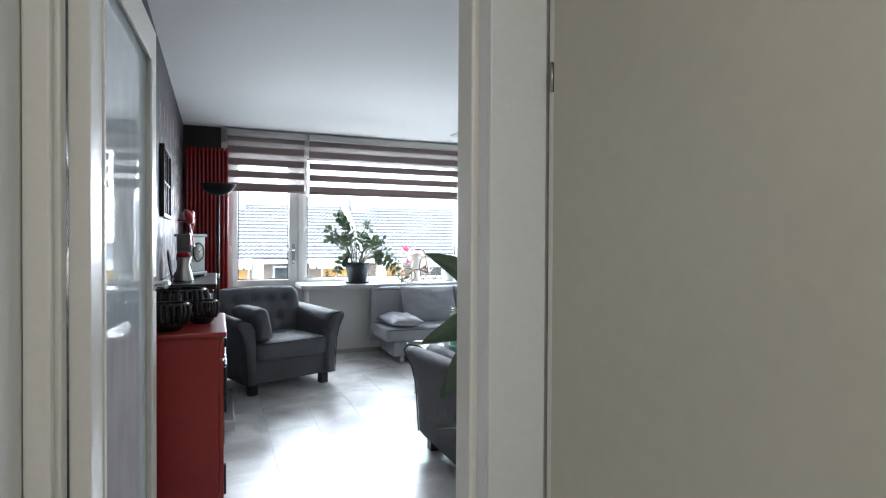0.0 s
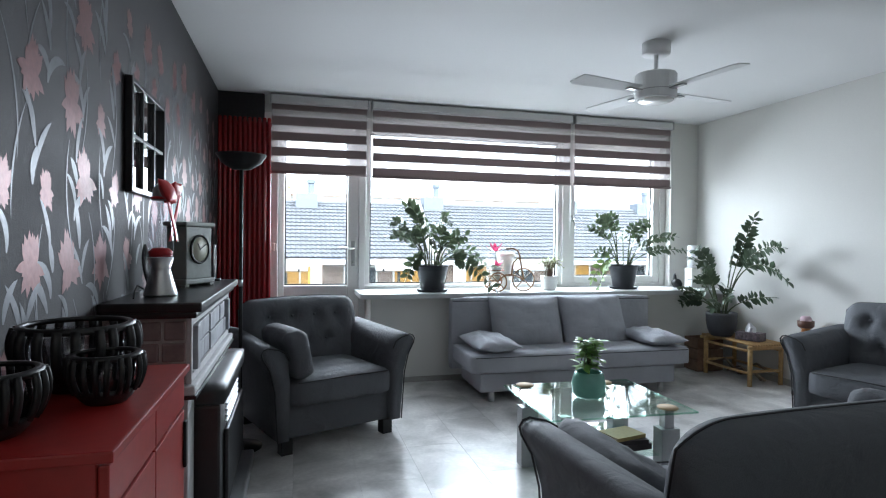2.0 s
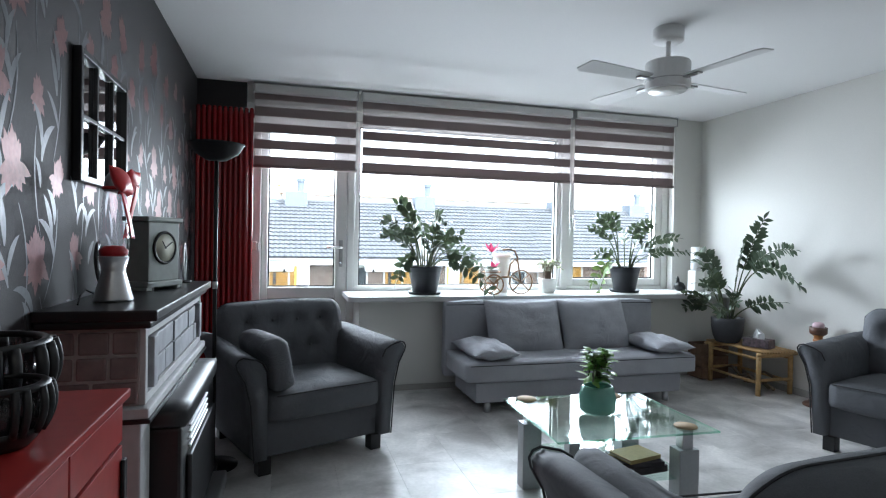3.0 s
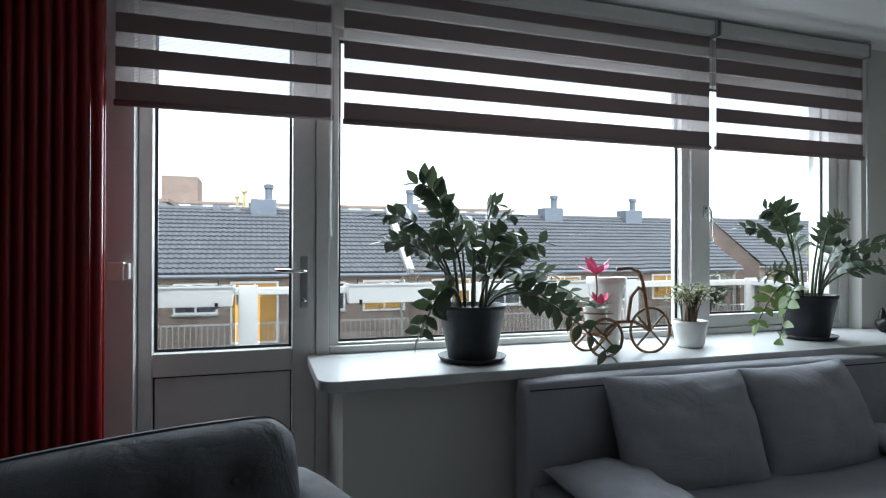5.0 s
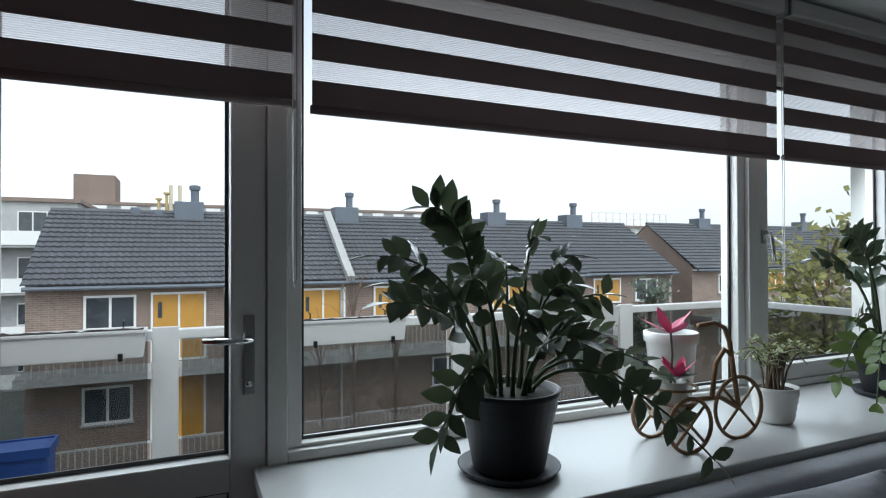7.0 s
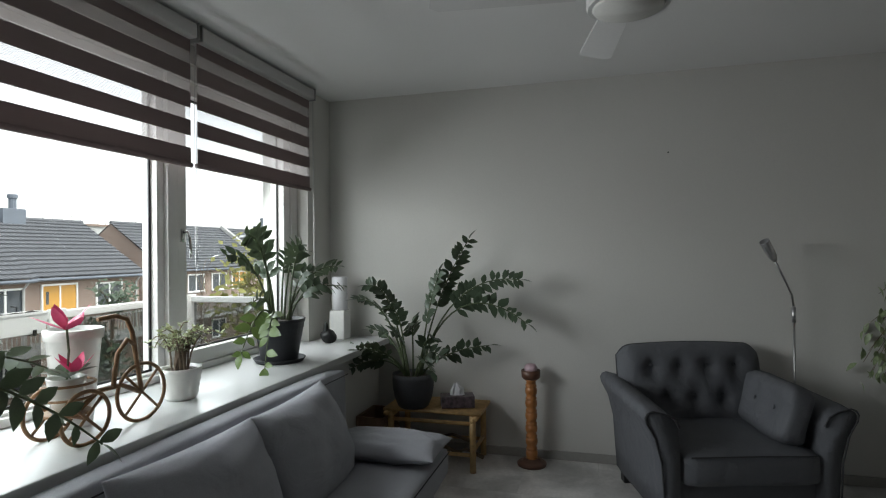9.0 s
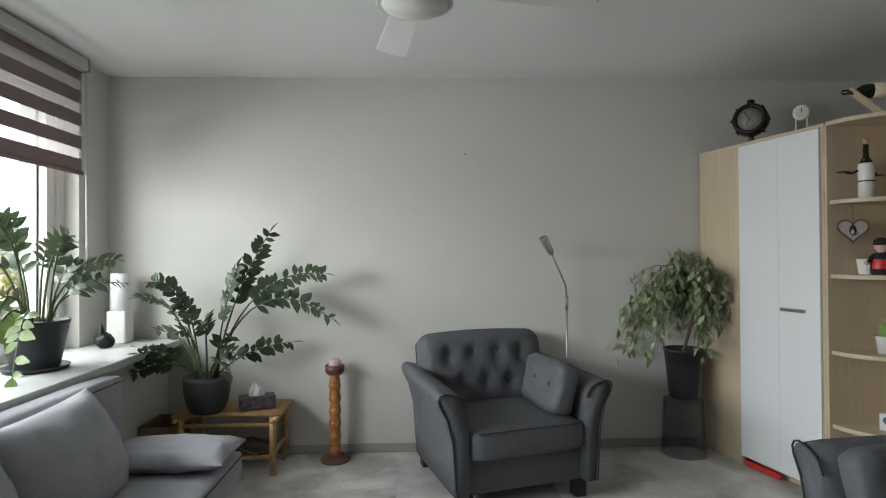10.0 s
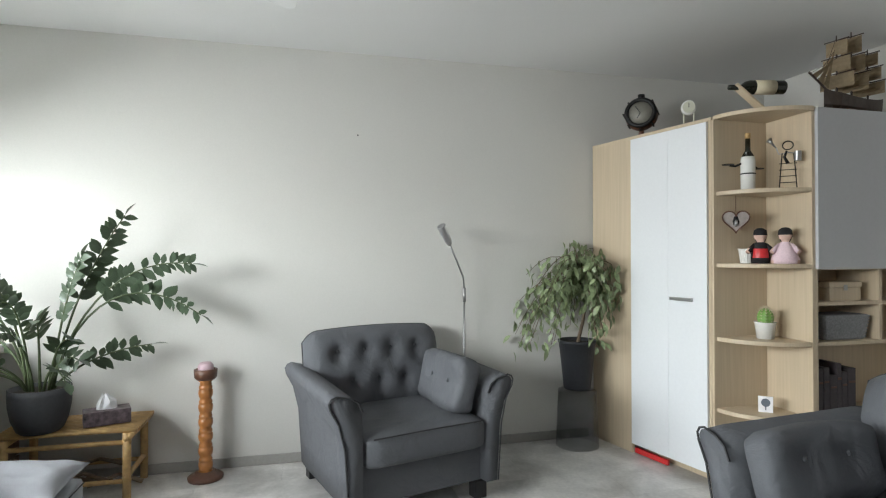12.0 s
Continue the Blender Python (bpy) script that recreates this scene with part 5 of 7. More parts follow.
zz_plant(pose(6.69, 7.672, 0.387), 0.135, 0.225, [(-88, 0.34, 0.92, 1.25), (-96, 0.14, 0.70, 1.3), (-90, 0.68, 0.66, 2.2), (-92, 0.72, 0.38, 4.0), (-86, 0.46, 0.22, 1.8), (105, 0.24, 0.62), (95, 0.34, 0.52), (120, 0.42, 0.04), (150, 0.14, 0.48), (170, 0.22, 0.34), (200, 0.24, 0.40), (215, 0.30, 0.10), (80, 0.30, 0.30), (100, 0.46, 0.16), (135, 0.34, 0.22), (-120, 0.14, 0.28), (240, 0.18, 0.18)], "tall spreading zz plant in a rounded dark pot", 3, 0.092, saucer=False, rounded=True, mat="pot_round", bare=0.46, gap=0.30)


def peace_lily():
    """Broad glossy leaves beside the doorway, on a small stand."""
    stand = thing("plant_stand", pose(3.44, 3.30, 0), "low dark wooden plant stand beside the doorway", "stand")
    part("top", lathe([(0, 0.40), (0.16, 0.40), (0.165, 0.41), (0.16, 0.42), (0, 0.42)], 28), M["dark_wood"], stand, smooth=True)
    for k in range(3):
        a = radians(120 * k + 20)
        part("leg", tube([(0.09 * math.cos(a), 0.09 * math.sin(a), 0.40), (0.15 * math.cos(a), 0.15 * math.sin(a), 0.0)], 0.013, 8), M["dark_wood"], stand, smooth=True)
    ob = thing("peace_lily", pose(3.44, 3.30, 0.421), "leafy green peace lily with broad pointed leaves", "plant")
    flower_pot(ob, 0.13, 0.20, M["pot_dark"])
    rng = random.Random(12)
    spec = [(150, 0.10, 0.40, 0.22), (175, 0.06, 0.16, 0.22), (20, 0.22, 0.42, 0.30), (-20, 0.22, 0.34, 0.28), (155, 0.14, 0.02, 0.22), (-30, 0.20, 0.50, 0.30), (-60, 0.10, 0.42, 0.26), (200, 0.05, 0.06, 0.20)]
    for az, reach, height, size in spec:
        pts = arching(az, reach, height, (0, 0, 0.17), 9)
        part("stem", tube(pts, 0.006, 6, taper=0.0035), M["stem"], ob, smooth=True)
        d = (pts[-1] - pts[-3]).normalized()
        a = radians(az)
        out = Vector((math.cos(a), math.sin(a), 0))
        add_leaf(LEAF_LILY, pts[-1] - d * 0.01, out + Vector((rng.uniform(-0.2, 0.2), rng.uniform(-0.2, 0.2), 0.12)), Vector((0, 0, 1)) - out * 0.2 + Vector((rng.uniform(-0.4, 0.4), rng.uniform(-0.4, 0.4), 0)), size, ob)
    for at, along, up, size in (((-0.15, -0.03, 0.705), (-0.22, 0.02, 0.125), (-0.3, -0.75, 0.55), 0.285), ((-0.12, 0.03, 0.62), (-0.28, 0.07, -0.09), (-0.2, -0.8, 0.6), 0.29), ((-0.15, 0.02, 0.56), (-0.2, 0.06, -0.26), (-0.3, -0.9, 0.4), 0.30), ((-0.10, 0.04, 0.50), (-0.16, 0.05, -0.3), (-0.3, -0.9, 0.3), 0.30), ((-0.12, -0.02, 0.44), (-0.2, 0.05, -0.2), (-0.2, -0.9, 0.4), 0.26), ((0.04, 0.0, 0.46), (-0.8, 0.15, -0.35), (-0.2, -0.9, 0.5), 0.28), ((0.02, -0.04, 0.36), (-0.5, 0.0, -0.8), (-0.1, -1, 0.2), 0.32), ((0.06, 0.0, 0.55), (0.5, -0.2, 0.7), (-0.1, -1, 0.3), 0.36), ((0.0, -0.05, 0.50), (-0.3, -0.1, -0.6), (0, -1, 0.3), 0.34), ((0.08, -0.03, 0.4), (0.5, 0, -0.5), (0, -1, 0.4), 0.33), ((0.0, 0.0, 0.6), (-0.1, -0.1, 0.9), (-0.2, -1, 0.2), 0.36), ((0.02, 0.02, 0.30), (-0.9, 0.15, -0.15), (-0.1, -0.8, 0.6), 0.27)):
        add_leaf(LEAF_LILY, at, along, up, size, ob)
        part("stem", tube([(0, 0, 0.17), (at[0] * 0.4, at[1] * 0.4, 0.17 + (at[2] - 0.17) * 0.6), at], 0.006, 6, taper=0.0035), M["stem"], ob, smooth=True)
    for k in range(84):
        a = radians(rng.uniform(40, 330))
        r, z = rng.uniform(0.04, 0.24), rng.uniform(0.12, 0.62)
        at = Vector((0.03 + r * math.cos(a), r * math.sin(a), z))
        out = Vector((math.cos(a), math.sin(a), 0))
        size = rng.uniform(0.19, 0.30)
        if at.x + out.x * size > -0.33 and at.y + out.y * size < 0.2:
            add_leaf(LEAF_LILY, at, out + Vector((0, 0, rng.uniform(-1.4, 0.4))), out * 0.8 + Vector((rng.uniform(-0.3, 0.3), rng.uniform(-0.3, 0.3), 0.7)), size, ob)
            part("stem", tube([(at.x * 0.1, at.y * 0.1, 0.17), (at.x * 0.5, at.y * 0.5, 0.17 + (z - 0.17) * 0.7), at], 0.005, 5, taper=0.003), M["stem"], ob, smooth=True)
    return ob


peace_lily()


def leaf_cloud(leaves, me):
    """Many leaves in one mesh: leaves is a list of their matrices."""
    verts, faces = [], []
    for m in leaves:
        k = len(verts)
        verts += [m @ v.co for v in me.vertices]
        faces += [[k + i for i in p.vertices] for p in me.polygons]
    out = bpy.data.meshes.new("foliage")
    out.from_pydata(verts, [], faces)
    for p in out.polygons:
        p.use_smooth = True
    out.materials.append(me.materials[0])
    return out


def ficus():
    ped = thing("plant_pedestal", pose(6.86, 4.56, 0), "clear grey acrylic cylinder used as a plant pedestal", "pedestal")
    part("cylinder", lathe([(0.139, 0), (0.144, 0), (0.127, 0.36), (0.122, 0.36)], 32, closed=True), M["clear_plastic"], ped, smooth=True)
    part("lid", lathe([(0, 0.361), (0.129, 0.361), (0.129, 0.369), (0, 0.369)], 32), M["clear_plastic"], ped, smooth=True)
    ob = thing("ficus", pose(6.86, 4.56, 0.37), "variegated weeping fig in a tall dark pot", "plant")
    flower_pot(ob, 0.125, 0.34, M["pot_dark"], False)
    rng = random.Random(8)
    part("trunk", tube([(0, 0, 0.30), (0.015, -0.05, 0.45), (-0.01, -0.06, 0.58), (-0.02, -0.02, 0.72), (-0.02, 0.0, 0.84)], 0.013, 8, taper=0.006), M["bark"], ob, smooth=True)
    rest = []
    for k in range(66):
        az = 360 * 11 * k / 66 + rng.uniform(-9, 9)
        north = max(0.0, math.sin(radians(az)))
        reach = rng.uniform(0.14, 0.30) + 0.25 * north
        pts = arching(az, reach, rng.uniform(-0.42, 0.0) if north > 0.5 else rng.uniform(-0.34, 0.16), (-0.02, -0.01, rng.uniform(0.62, 0.84)), 8)
        for p in pts:
            p.x = min(p.x, 0.10)
            if p.x > -0.22:
                p.y = max(p.y, -0.17)
        part("branch", tube(pts, 0.0035, 5, taper=0.0015), M["bark"], ob)
        for i in range(17):
            f = (0.2 + 0.8 * i / 16) * 7
            j = min(6, int(f))
            p = pts[j].lerp(pts[j + 1], f - j) + Vector((rng.uniform(-0.05, 0.03), rng.uniform(-0.05, 0.05), rng.uniform(-0.06, 0.03)))
            a = rng.uniform(0, 6.28)
            along, up, size = Vector((math.cos(a), math.sin(a), -rng.uniform(0.5, 2.2))), Vector((math.cos(a + 1), math.sin(a + 1), 1)), rng.uniform(0.05, 0.078)
            leaf = add_leaf(LEAF_FICUS, p, along, up, size, ob) if i < 4 else None
            if leaf is None:
                y = along.normalized()
                z = (up - y * up.dot(y)).normalized()
                rest.append(Matrix.Translation(p) @ Matrix((y.cross(z), y, z)).transposed().to_4x4() @ Matrix.Scale(size, 4))
    cloud = new("foliage", leaf_cloud(rest, LEAF_FICUS))
    cloud.parent = ob
    tagged(cloud, kind="stuff")
    return ob


ficus()


def jade_plant():
    ob = thing("jade_plant", pose(5.13, 8.20, SILL + 0.001), "small jade plant in a ribbed white ceramic pot", "plant")
    prof = [(0, 0), (0.06, 0), (0.066, 0.01)]
    for k in range(9):
        prof.append((0.068 + 0.002 * k + (0.002 if k % 2 else 0), 0.015 + 0.013 * k))
    prof += [(0.086, 0.135), (0.08, 0.135), (0.076, 0.12), (0, 0.12)]
    part("pot", lathe(prof, 32), M["pot_white"], ob, smooth=True)
    part("soil", lathe([(0, 0.123), (0.075, 0.1225)], 16), M["soil"], ob)
    rng = random.Random(21)
    for k in range(26):
        pts = arching(360 * k / 26 + rng.uniform(-10, 10), rng.uniform(0.04, 0.15), rng.uniform(0.08, 0.2), (rng.uniform(-0.03, 0.03), rng.uniform(-0.03, 0.03), 0.115), 6)
        part("branch", tube(pts, 0.004, 5, taper=0.002), M["bark"], ob)
        for i in range(20):
            p = pts[1 + i % 5].lerp(pts[min(5, 2 + i % 5)], rng.random())
            a = rng.uniform(0, 6.28)
            add_leaf(LEAF_JADE, p, (math.cos(a), math.sin(a), rng.uniform(0.1, 0.9)), (0, 0, 1), rng.uniform(0.022, 0.033), ob)
    return ob


jade_plant()


def table_plant():
    ob = thing("table_plant", TABLE @ pose(-0.02, 0.02, 0.438) @ Matrix.Diagonal((1.4, 1.4, 1.2, 1)), "green leafy cutting in a green glass vase", "plant")
    part("vase", lathe([(0, 0), (0.05, 0), (0.062, 0.012), (0.064, 0.06), (0.056, 0.10), (0.05, 0.11), (0.047, 0.11), (0.053, 0.098), (0.06, 0.06), (0.058, 0.014), (0, 0.006)], 28), M["vase_teal"], ob, "green glass vase", True)
    part("water", lathe([(0, 0.007), (0.056, 0.015), (0.058, 0.06), (0, 0.06)], 20), M["vase_green"], ob, "", True)
    rng = random.Random(31)
    for k in range(13):
        pts = arching(28 * k + rng.uniform(-10, 10), rng.uniform(0.01, 0.06), rng.uniform(0.07, 0.2), (0, 0, 0.06), 6)
        part("stem", tube(pts, 0.0025, 5), M["stem"], ob)
        for i in range(16):
            a = rng.uniform(0, 6.28)
            add_leaf(LEAF_LIGHT, pts[1 + i % 5], (math.cos(a), math.sin(a), rng.uniform(-0.2, 0.7)), (0, 0, 1), rng.uniform(0.035, 0.055), ob)
    return ob


table_plant()


# ---- on the window sill ----
def bicycle_planter():
    ob = thing("bicycle_planter", pose(4.59, 8.13, SILL + 0.002, 0, 0, -4) @ Matrix.Scale(1.15, 4), "little rattan tricycle plant holder on the sill", "planter")
    def ring(x, y, r, turn=0.0):
        rim = [(x + r * math.cos(a) * math.cos(turn), y + r * math.cos(a) * math.sin(turn), r + r * math.sin(a)) for a in [k * math.pi / 16 for k in range(32)]]
        wheel = part("wheel", tube(rim, 0.006, 7, loop=True), M["rattan"], ob, smooth=True)
        for a in (radians(45), radians(135)):
            c = (r - 0.004)
            part("spoke", tube([(x - c * math.cos(a) * math.cos(turn), y - c * math.cos(a) * math.sin(turn), r - c * math.sin(a)), (x + c * math.cos(a) * math.cos(turn), y + c * math.cos(a) * math.sin(turn), r + c * math.sin(a))], 0.0045, 6), M["rattan"], wheel, smooth=True)
    ring(0.205, 0, 0.092)
    ring(-0.03, -0.05, 0.075)
    ring(-0.03, 0.10, 0.075)
    for line in ([(0.205, 0, 0.09), (0.185, 0, 0.20), (0.17, 0, 0.29), (0.15, 0, 0.335), (0.11, 0, 0.35), (0.05, 0, 0.345)], [(0.205, 0, 0.09), (0.13, 0, 0.13), (0.05, 0, 0.13), (-0.02, 0, 0.085)], [(0.178, 0, 0.25), (0.15, 0, 0.27), (0.115, 0, 0.23), (0.10, 0, 0.13)]):
        part("frame_bar", tube(line, 0.0075, 8), M["rattan"], ob, smooth=True)
    part("axle", tube([(-0.03, -0.055, 0.075), (-0.03, 0.105, 0.075)], 0.006, 7), M["rattan"], ob)
    part("basket", lathe([(0, 0.08), (0.06, 0.08), (0.062, 0.088), (0, 0.088)], 20, m=pose(-0.03, 0.025, 0)), M["rattan"], ob)
    for z, r in ((0.13, 0.067), (0.17, 0.072)):
        part("hoop", tube([(-0.03 + r * math.cos(a), 0.025 + r * math.sin(a), z) for a in [k * math.pi / 10 for k in range(20)]], 0.004, 6, loop=True), M["rattan"], ob)
    return ob


bicycle_planter()


def pink_flower():
    ob = thing("flowering_plant", pose(4.555, 8.16, SILL + 0.104), "pink flowering plant in a pale pot", "plant")
    part("pot", lathe([(0, 0), (0.042, 0), (0.058, 0.11), (0.06, 0.115), (0.055, 0.115), (0.05, 0.10), (0, 0.10)], 28), M["pot_white"], ob, smooth=True)
    part("stem", tube([(0, 0, 0.09), (0.005, -0.005, 0.2), (0.0, 0.0, 0.30)], 0.004, 6), M["stem"], ob)
    rng = random.Random(5)
    petal = leaf_mesh("petal", M["petal"], 0.4, -0.15)
    for k in range(6):
        a = 2 * math.pi * k / 6 + 0.3
        open_out = 1.6 if k % 2 else 0.7
        ob2 = add_leaf(petal, (0, 0, 0.27), (math.cos(a), math.sin(a), open_out), (math.cos(a), math.sin(a), -0.4), 0.11, ob)
        ob2.name = "petal"
    for k in range(5):
        a = 2 * math.pi * k / 5 + 0.4
        ob2 = add_leaf(petal, (0.02, -0.01, 0.12), (math.cos(a), math.sin(a), 0.8), (0, 0, 1), 0.09, ob)
        ob2.name = "petal"
    for k in range(6):
        a = 2 * math.pi * k / 6
        add_leaf(LEAF, (0, 0, 0.11), (math.cos(a), math.sin(a), 0.5), (0, 0, 1), 0.10, ob)
    return ob


pink_flower()
jar = thing("white_pot", pose(4.71, 8.305, SILL + 0.001), "tall pale ceramic pot behind the tricycle", "pot")
part("body", lathe([(0, 0), (0.058, 0), (0.06, 0.01), (0.088, 0.315), (0.096, 0.318), (0.097, 0.352), (0.09, 0.355), (0.083, 0.32), (0, 0.31)], 28), M["pot_white"], jar, smooth=True)
tower = thing("ornament", pose(6.84, 8.28, SILL + 0.001) @ Matrix.Scale(1.3, 4), "pale stacked glass and ceramic ornament on the sill", "ornament")
part("base", box(-0.045, -0.045, 0, 0.045, 0.045, 0.16, 0.008), M["pot_white"], tower)
part("tube", lathe([(0, 0.161), (0.042, 0.161), (0.042, 0.34), (0.036, 0.345), (0, 0.34)], 28), M["paper_white"], tower, "pale frosted cylinder", True)
rock = thing("ornament", pose(6.64, 8.27, SILL + 0.001), "small dark stone ornament on the sill", "ornament")
b = bmesh.new()
bmesh.ops.create_icosphere(b, subdivisions=3, radius=0.055)
for v in b.verts:
    v.co *= 1 + 0.22 * noise.noise(v.co * 22)
    v.co.z = v.co.z * 0.9 + 0.046 if v.co.z > -0.05 else 0.0
part("stone", b, M["metal_dark"], rock, smooth=True)
part("peak", lathe([(0, 0), (0.022, 0), (0.014, 0.05), (0, 0.075)], 9, m=pose(-0.02, 0.01, 0.08)), M["metal_dark"], rock)


# ---- along the white wall ----
def bamboo_bench():
    ob = thing("bamboo_bench", pose(6.618, 7.235, 0), "low bamboo bench with slatted top", "bench")
    W, L, H = 0.375, 0.60, 0.372
    for x in (0.02, W - 0.02):
        for y in (0.02, L - 0.02):
            part("leg", tube([(x, y, 0), (x + 0.002, y, 0.2), (x, y, H - 0.012)], 0.021, 10), M["bamboo"], ob, smooth=True)
    for z in (0.11, H - 0.06):
        for x in (0.02, W - 0.02):
            part("rail", tube([(x, 0.0, z), (x, L, z)], 0.013, 8), M["bamboo"], ob, smooth=True)
        for y in (0.02, L - 0.02):
            part("rail", tube([(0.0, y, z + 0.02), (W, y, z + 0.02)], 0.013, 8), M["bamboo"], ob, smooth=True)
    for k in range(13):
        x = 0.018 + k * (W - 0.036) / 12
        part("slat", tube([(x, -0.03, H), (x + 0.001, L / 2, H + 0.003), (x, L + 0.03, H)], 0.0105, 8), M["bamboo"], ob, smooth=True)
    for y in (-0.005, L + 0.005):
        part("end_pole", tube([(-0.02, y, H - 0.02), (W + 0.02, y, H - 0.02)], 0.016, 8), M["bamboo"], ob, smooth=True)
    return ob


bamboo_bench()
driftwood = thing("driftwood", pose(6.66, 7.52, 0), "tangled dark driftwood under the bamboo bench", "driftwood")
rng = random.Random(17)
for k in range(6):
    y = rng.uniform(-0.2, 0.15)
    x = rng.uniform(-0.02, 0.28)
    part("branch", tube([(x, y - 0.12, 0.02 + 0.02 * k), (x + rng.uniform(-0.04, 0.04), y, 0.05 + 0.025 * k), (x + rng.uniform(-0.05, 0.05), y + 0.14, 0.02 + 0.02 * k)], 0.014, 7, taper=0.006), M["bark"], driftwood, smooth=True)
crate = thing("wooden_crate", pose(6.56, 7.965, 0), "rough brown wooden crate beside the bench", "crate")
for k in range(3):
    part("board", box(0, -0.13, 0.01 + 0.11 * k, 0.30, -0.115, 0.11 + 0.11 * k, 0.003), M["crate"], crate)
    part("board", box(0, 0.055, 0.01 + 0.11 * k, 0.30, 0.07, 0.11 + 0.11 * k, 0.003), M["crate"], crate)
    part("board", box(0, -0.1145, 0.01 + 0.11 * k, 0.015, 0.0545, 0.11 + 0.11 * k, 0.003), M["crate"], crate)
    part("board", box(0.285, -0.1145, 0.01 + 0.11 * k, 0.30, 0.0545, 0.11 + 0.11 * k, 0.003), M["crate"], crate)
part("bottom", box(0.016, -0.114, 0.0, 0.284, 0.054, 0.012), M["crate"], crate)


def tissue_box():
    ob = thing("tissue_box", pose(6.76, 7.385, 0.389, 0, 0, 20), "dark patterned tissue box with a white tissue", "tissue box")
    part("box", box(-0.06, -0.11, 0, 0.06, 0.11, 0.075, 0.003), M["tissue_box"], ob)
    b = bmesh.new()
    n = 18
    base = [b.verts.new((0.02 * math.cos(2 * math.pi * k / n), 0.05 * math.sin(2 * math.pi * k / n), 0.074)) for k in range(n)]
    mid = [b.verts.new((0.022 * math.cos(2 * math.pi * k / n) * (1 + 0.5 * math.sin(k * 2.1)), 0.04 * math.sin(2 * math.pi * k / n) * (1 + 0.3 * math.cos(k * 1.7)), 0.11 + 0.01 * math.sin(k * 1.3))) for k in range(n)]
    top = [b.verts.new((0.008 * math.cos(2 * math.pi * k / n), 0.012 * math.sin(2 * math.pi * k / n) + 0.01, 0.15 + 0.012 * math.sin(k * 2.7))) for k in range(n)]
    for p, q in ((base, mid), (mid, top)):
        for k in range(n):
            b.faces.new((p[k], p[(k + 1) % n], q[(k + 1) % n], q[k]))
    part("tissue", b, M["paper_white"], ob, "white paper tissue")
    return ob


tissue_box()
cand = thing("candle_stand", pose(6.868, 6.906, 0), "turned orange wooden candle stand with pink candle", "candle stand")
part("foot", lathe([(0, 0), (0.095, 0), (0.098, 0.015), (0.085, 0.025), (0.06, 0.03), (0.055, 0.045), (0, 0.045)], 32), M["dark_wood"], cand, smooth=True)
prof = [(0, 0.046), (0.040, 0.046)]
for k in range(6):
    z = 0.05 + k * 0.083
    prof += [(0.030, z), (0.037, z + 0.008), (0.040, z + 0.028), (0.038, z + 0.046), (0.033, z + 0.05), (0.037, z + 0.056), (0.036, z + 0.068), (0.030, z + 0.074), (0.033, z + 0.079)]
prof += [(0.030, 0.555), (0.046, 0.57), (0, 0.57)]
part("column", lathe(prof, 32), M["orange_wood"], cand, smooth=True)
part("cup", lathe([(0, 0.571), (0.05, 0.571), (0.062, 0.585), (0.064, 0.63), (0.056, 0.632), (0.05, 0.60), (0, 0.60)], 32), M["dark_wood"], cand, smooth=True)
part("candle", lathe([(0, 0.601), (0.042, 0.601), (0.043, 0.65), (0.03, 0.668), (0.012, 0.664), (0, 0.66)], 24), M["wax"], cand, "pale pink candle", True)

lamp = thing("reading_lamp", pose(6.89, 5.345, 0), "slim steel reading lamp behind the armchair", "lamp")
part("base", lathe([(0, 0), (0.11, 0), (0.11, 0.015), (0.015, 0.022), (0, 0.022)], 28), M["steel"], lamp, smooth=True)
part("pole", tube([(0, 0, 0.02), (0, 0, 0.6), (0, 0, 1.06)], 0.0065, 8), M["steel"], lamp, smooth=True)
part("joint", lathe([(0, 0.98), (0.012, 0.98), (0.012, 1.07), (0, 1.07)], 12), M["alu"], lamp, smooth=True)
part("gooseneck", tube([(0, 0, 1.05), (-0.005, 0.008, 1.14), (-0.05, 0.065, 1.25), (-0.10, 0.125, 1.355)], 0.006, 8), M["steel"], lamp, smooth=True)
head = lathe([(0, 0), (0.013, 0), (0.024, 0.03), (0.028, 0.14), (0.025, 0.145), (0.02, 0.1), (0, 0.06)], 20)
head.transform(Matrix.Translation((-0.098, 0.122, 1.35)) @ Vector((-0.06, 0.075, 0.125)).to_track_quat("Z", "Y").to_matrix().to_4x4())
part("shade", head, M["alu"], lamp, "satin metal shade", True)


# ---- cabinets in the corner ----
CH = 2.055
# tall cupboard with a splayed side
tall = thing("tall_cupboard", pose(0, 0, 0), "tall white-fronted cupboard with pale oak sides", "cupboard")
outline = [(6.06, 3.79), (6.06, 4.15), (6.633, 4.282), (EX - 0.012, 4.362), (EX - 0.012, 3.79)]
part("carcass", slab([(6.079, 3.79), (6.079, 4.137), (6.633, 4.264), (6.633, 3.79)], 0.07, CH - 0.02), M["oak"], tall)
part("plinth", slab([(6.09, 3.80), (6.09, 4.09), (6.61, 4.20), (6.61, 3.80)], 0.0, 0.069), M["oak"], tall, "recessed oak plinth")
part("top_panel", slab(outline, CH - 0.0195, CH, bevel=0.002), M["oak"], tall, "pale oak top")
part("side_panel", slab([(6.636, 4.266), (6.636, 4.284), (EX - 0.014, 4.361), (EX - 0.014, 4.343)], 0.0, CH - 0.02), M["oak"], tall, "splayed pale oak side")
part("end_panel", slab([(6.06, 3.80), (6.0785, 3.80), (6.0785, 4.152), (6.06, 4.15)], 0.06, CH - 0.02), M["oak"], tall, "pale oak end panel")
ang = math.atan2(0.132, 0.573)
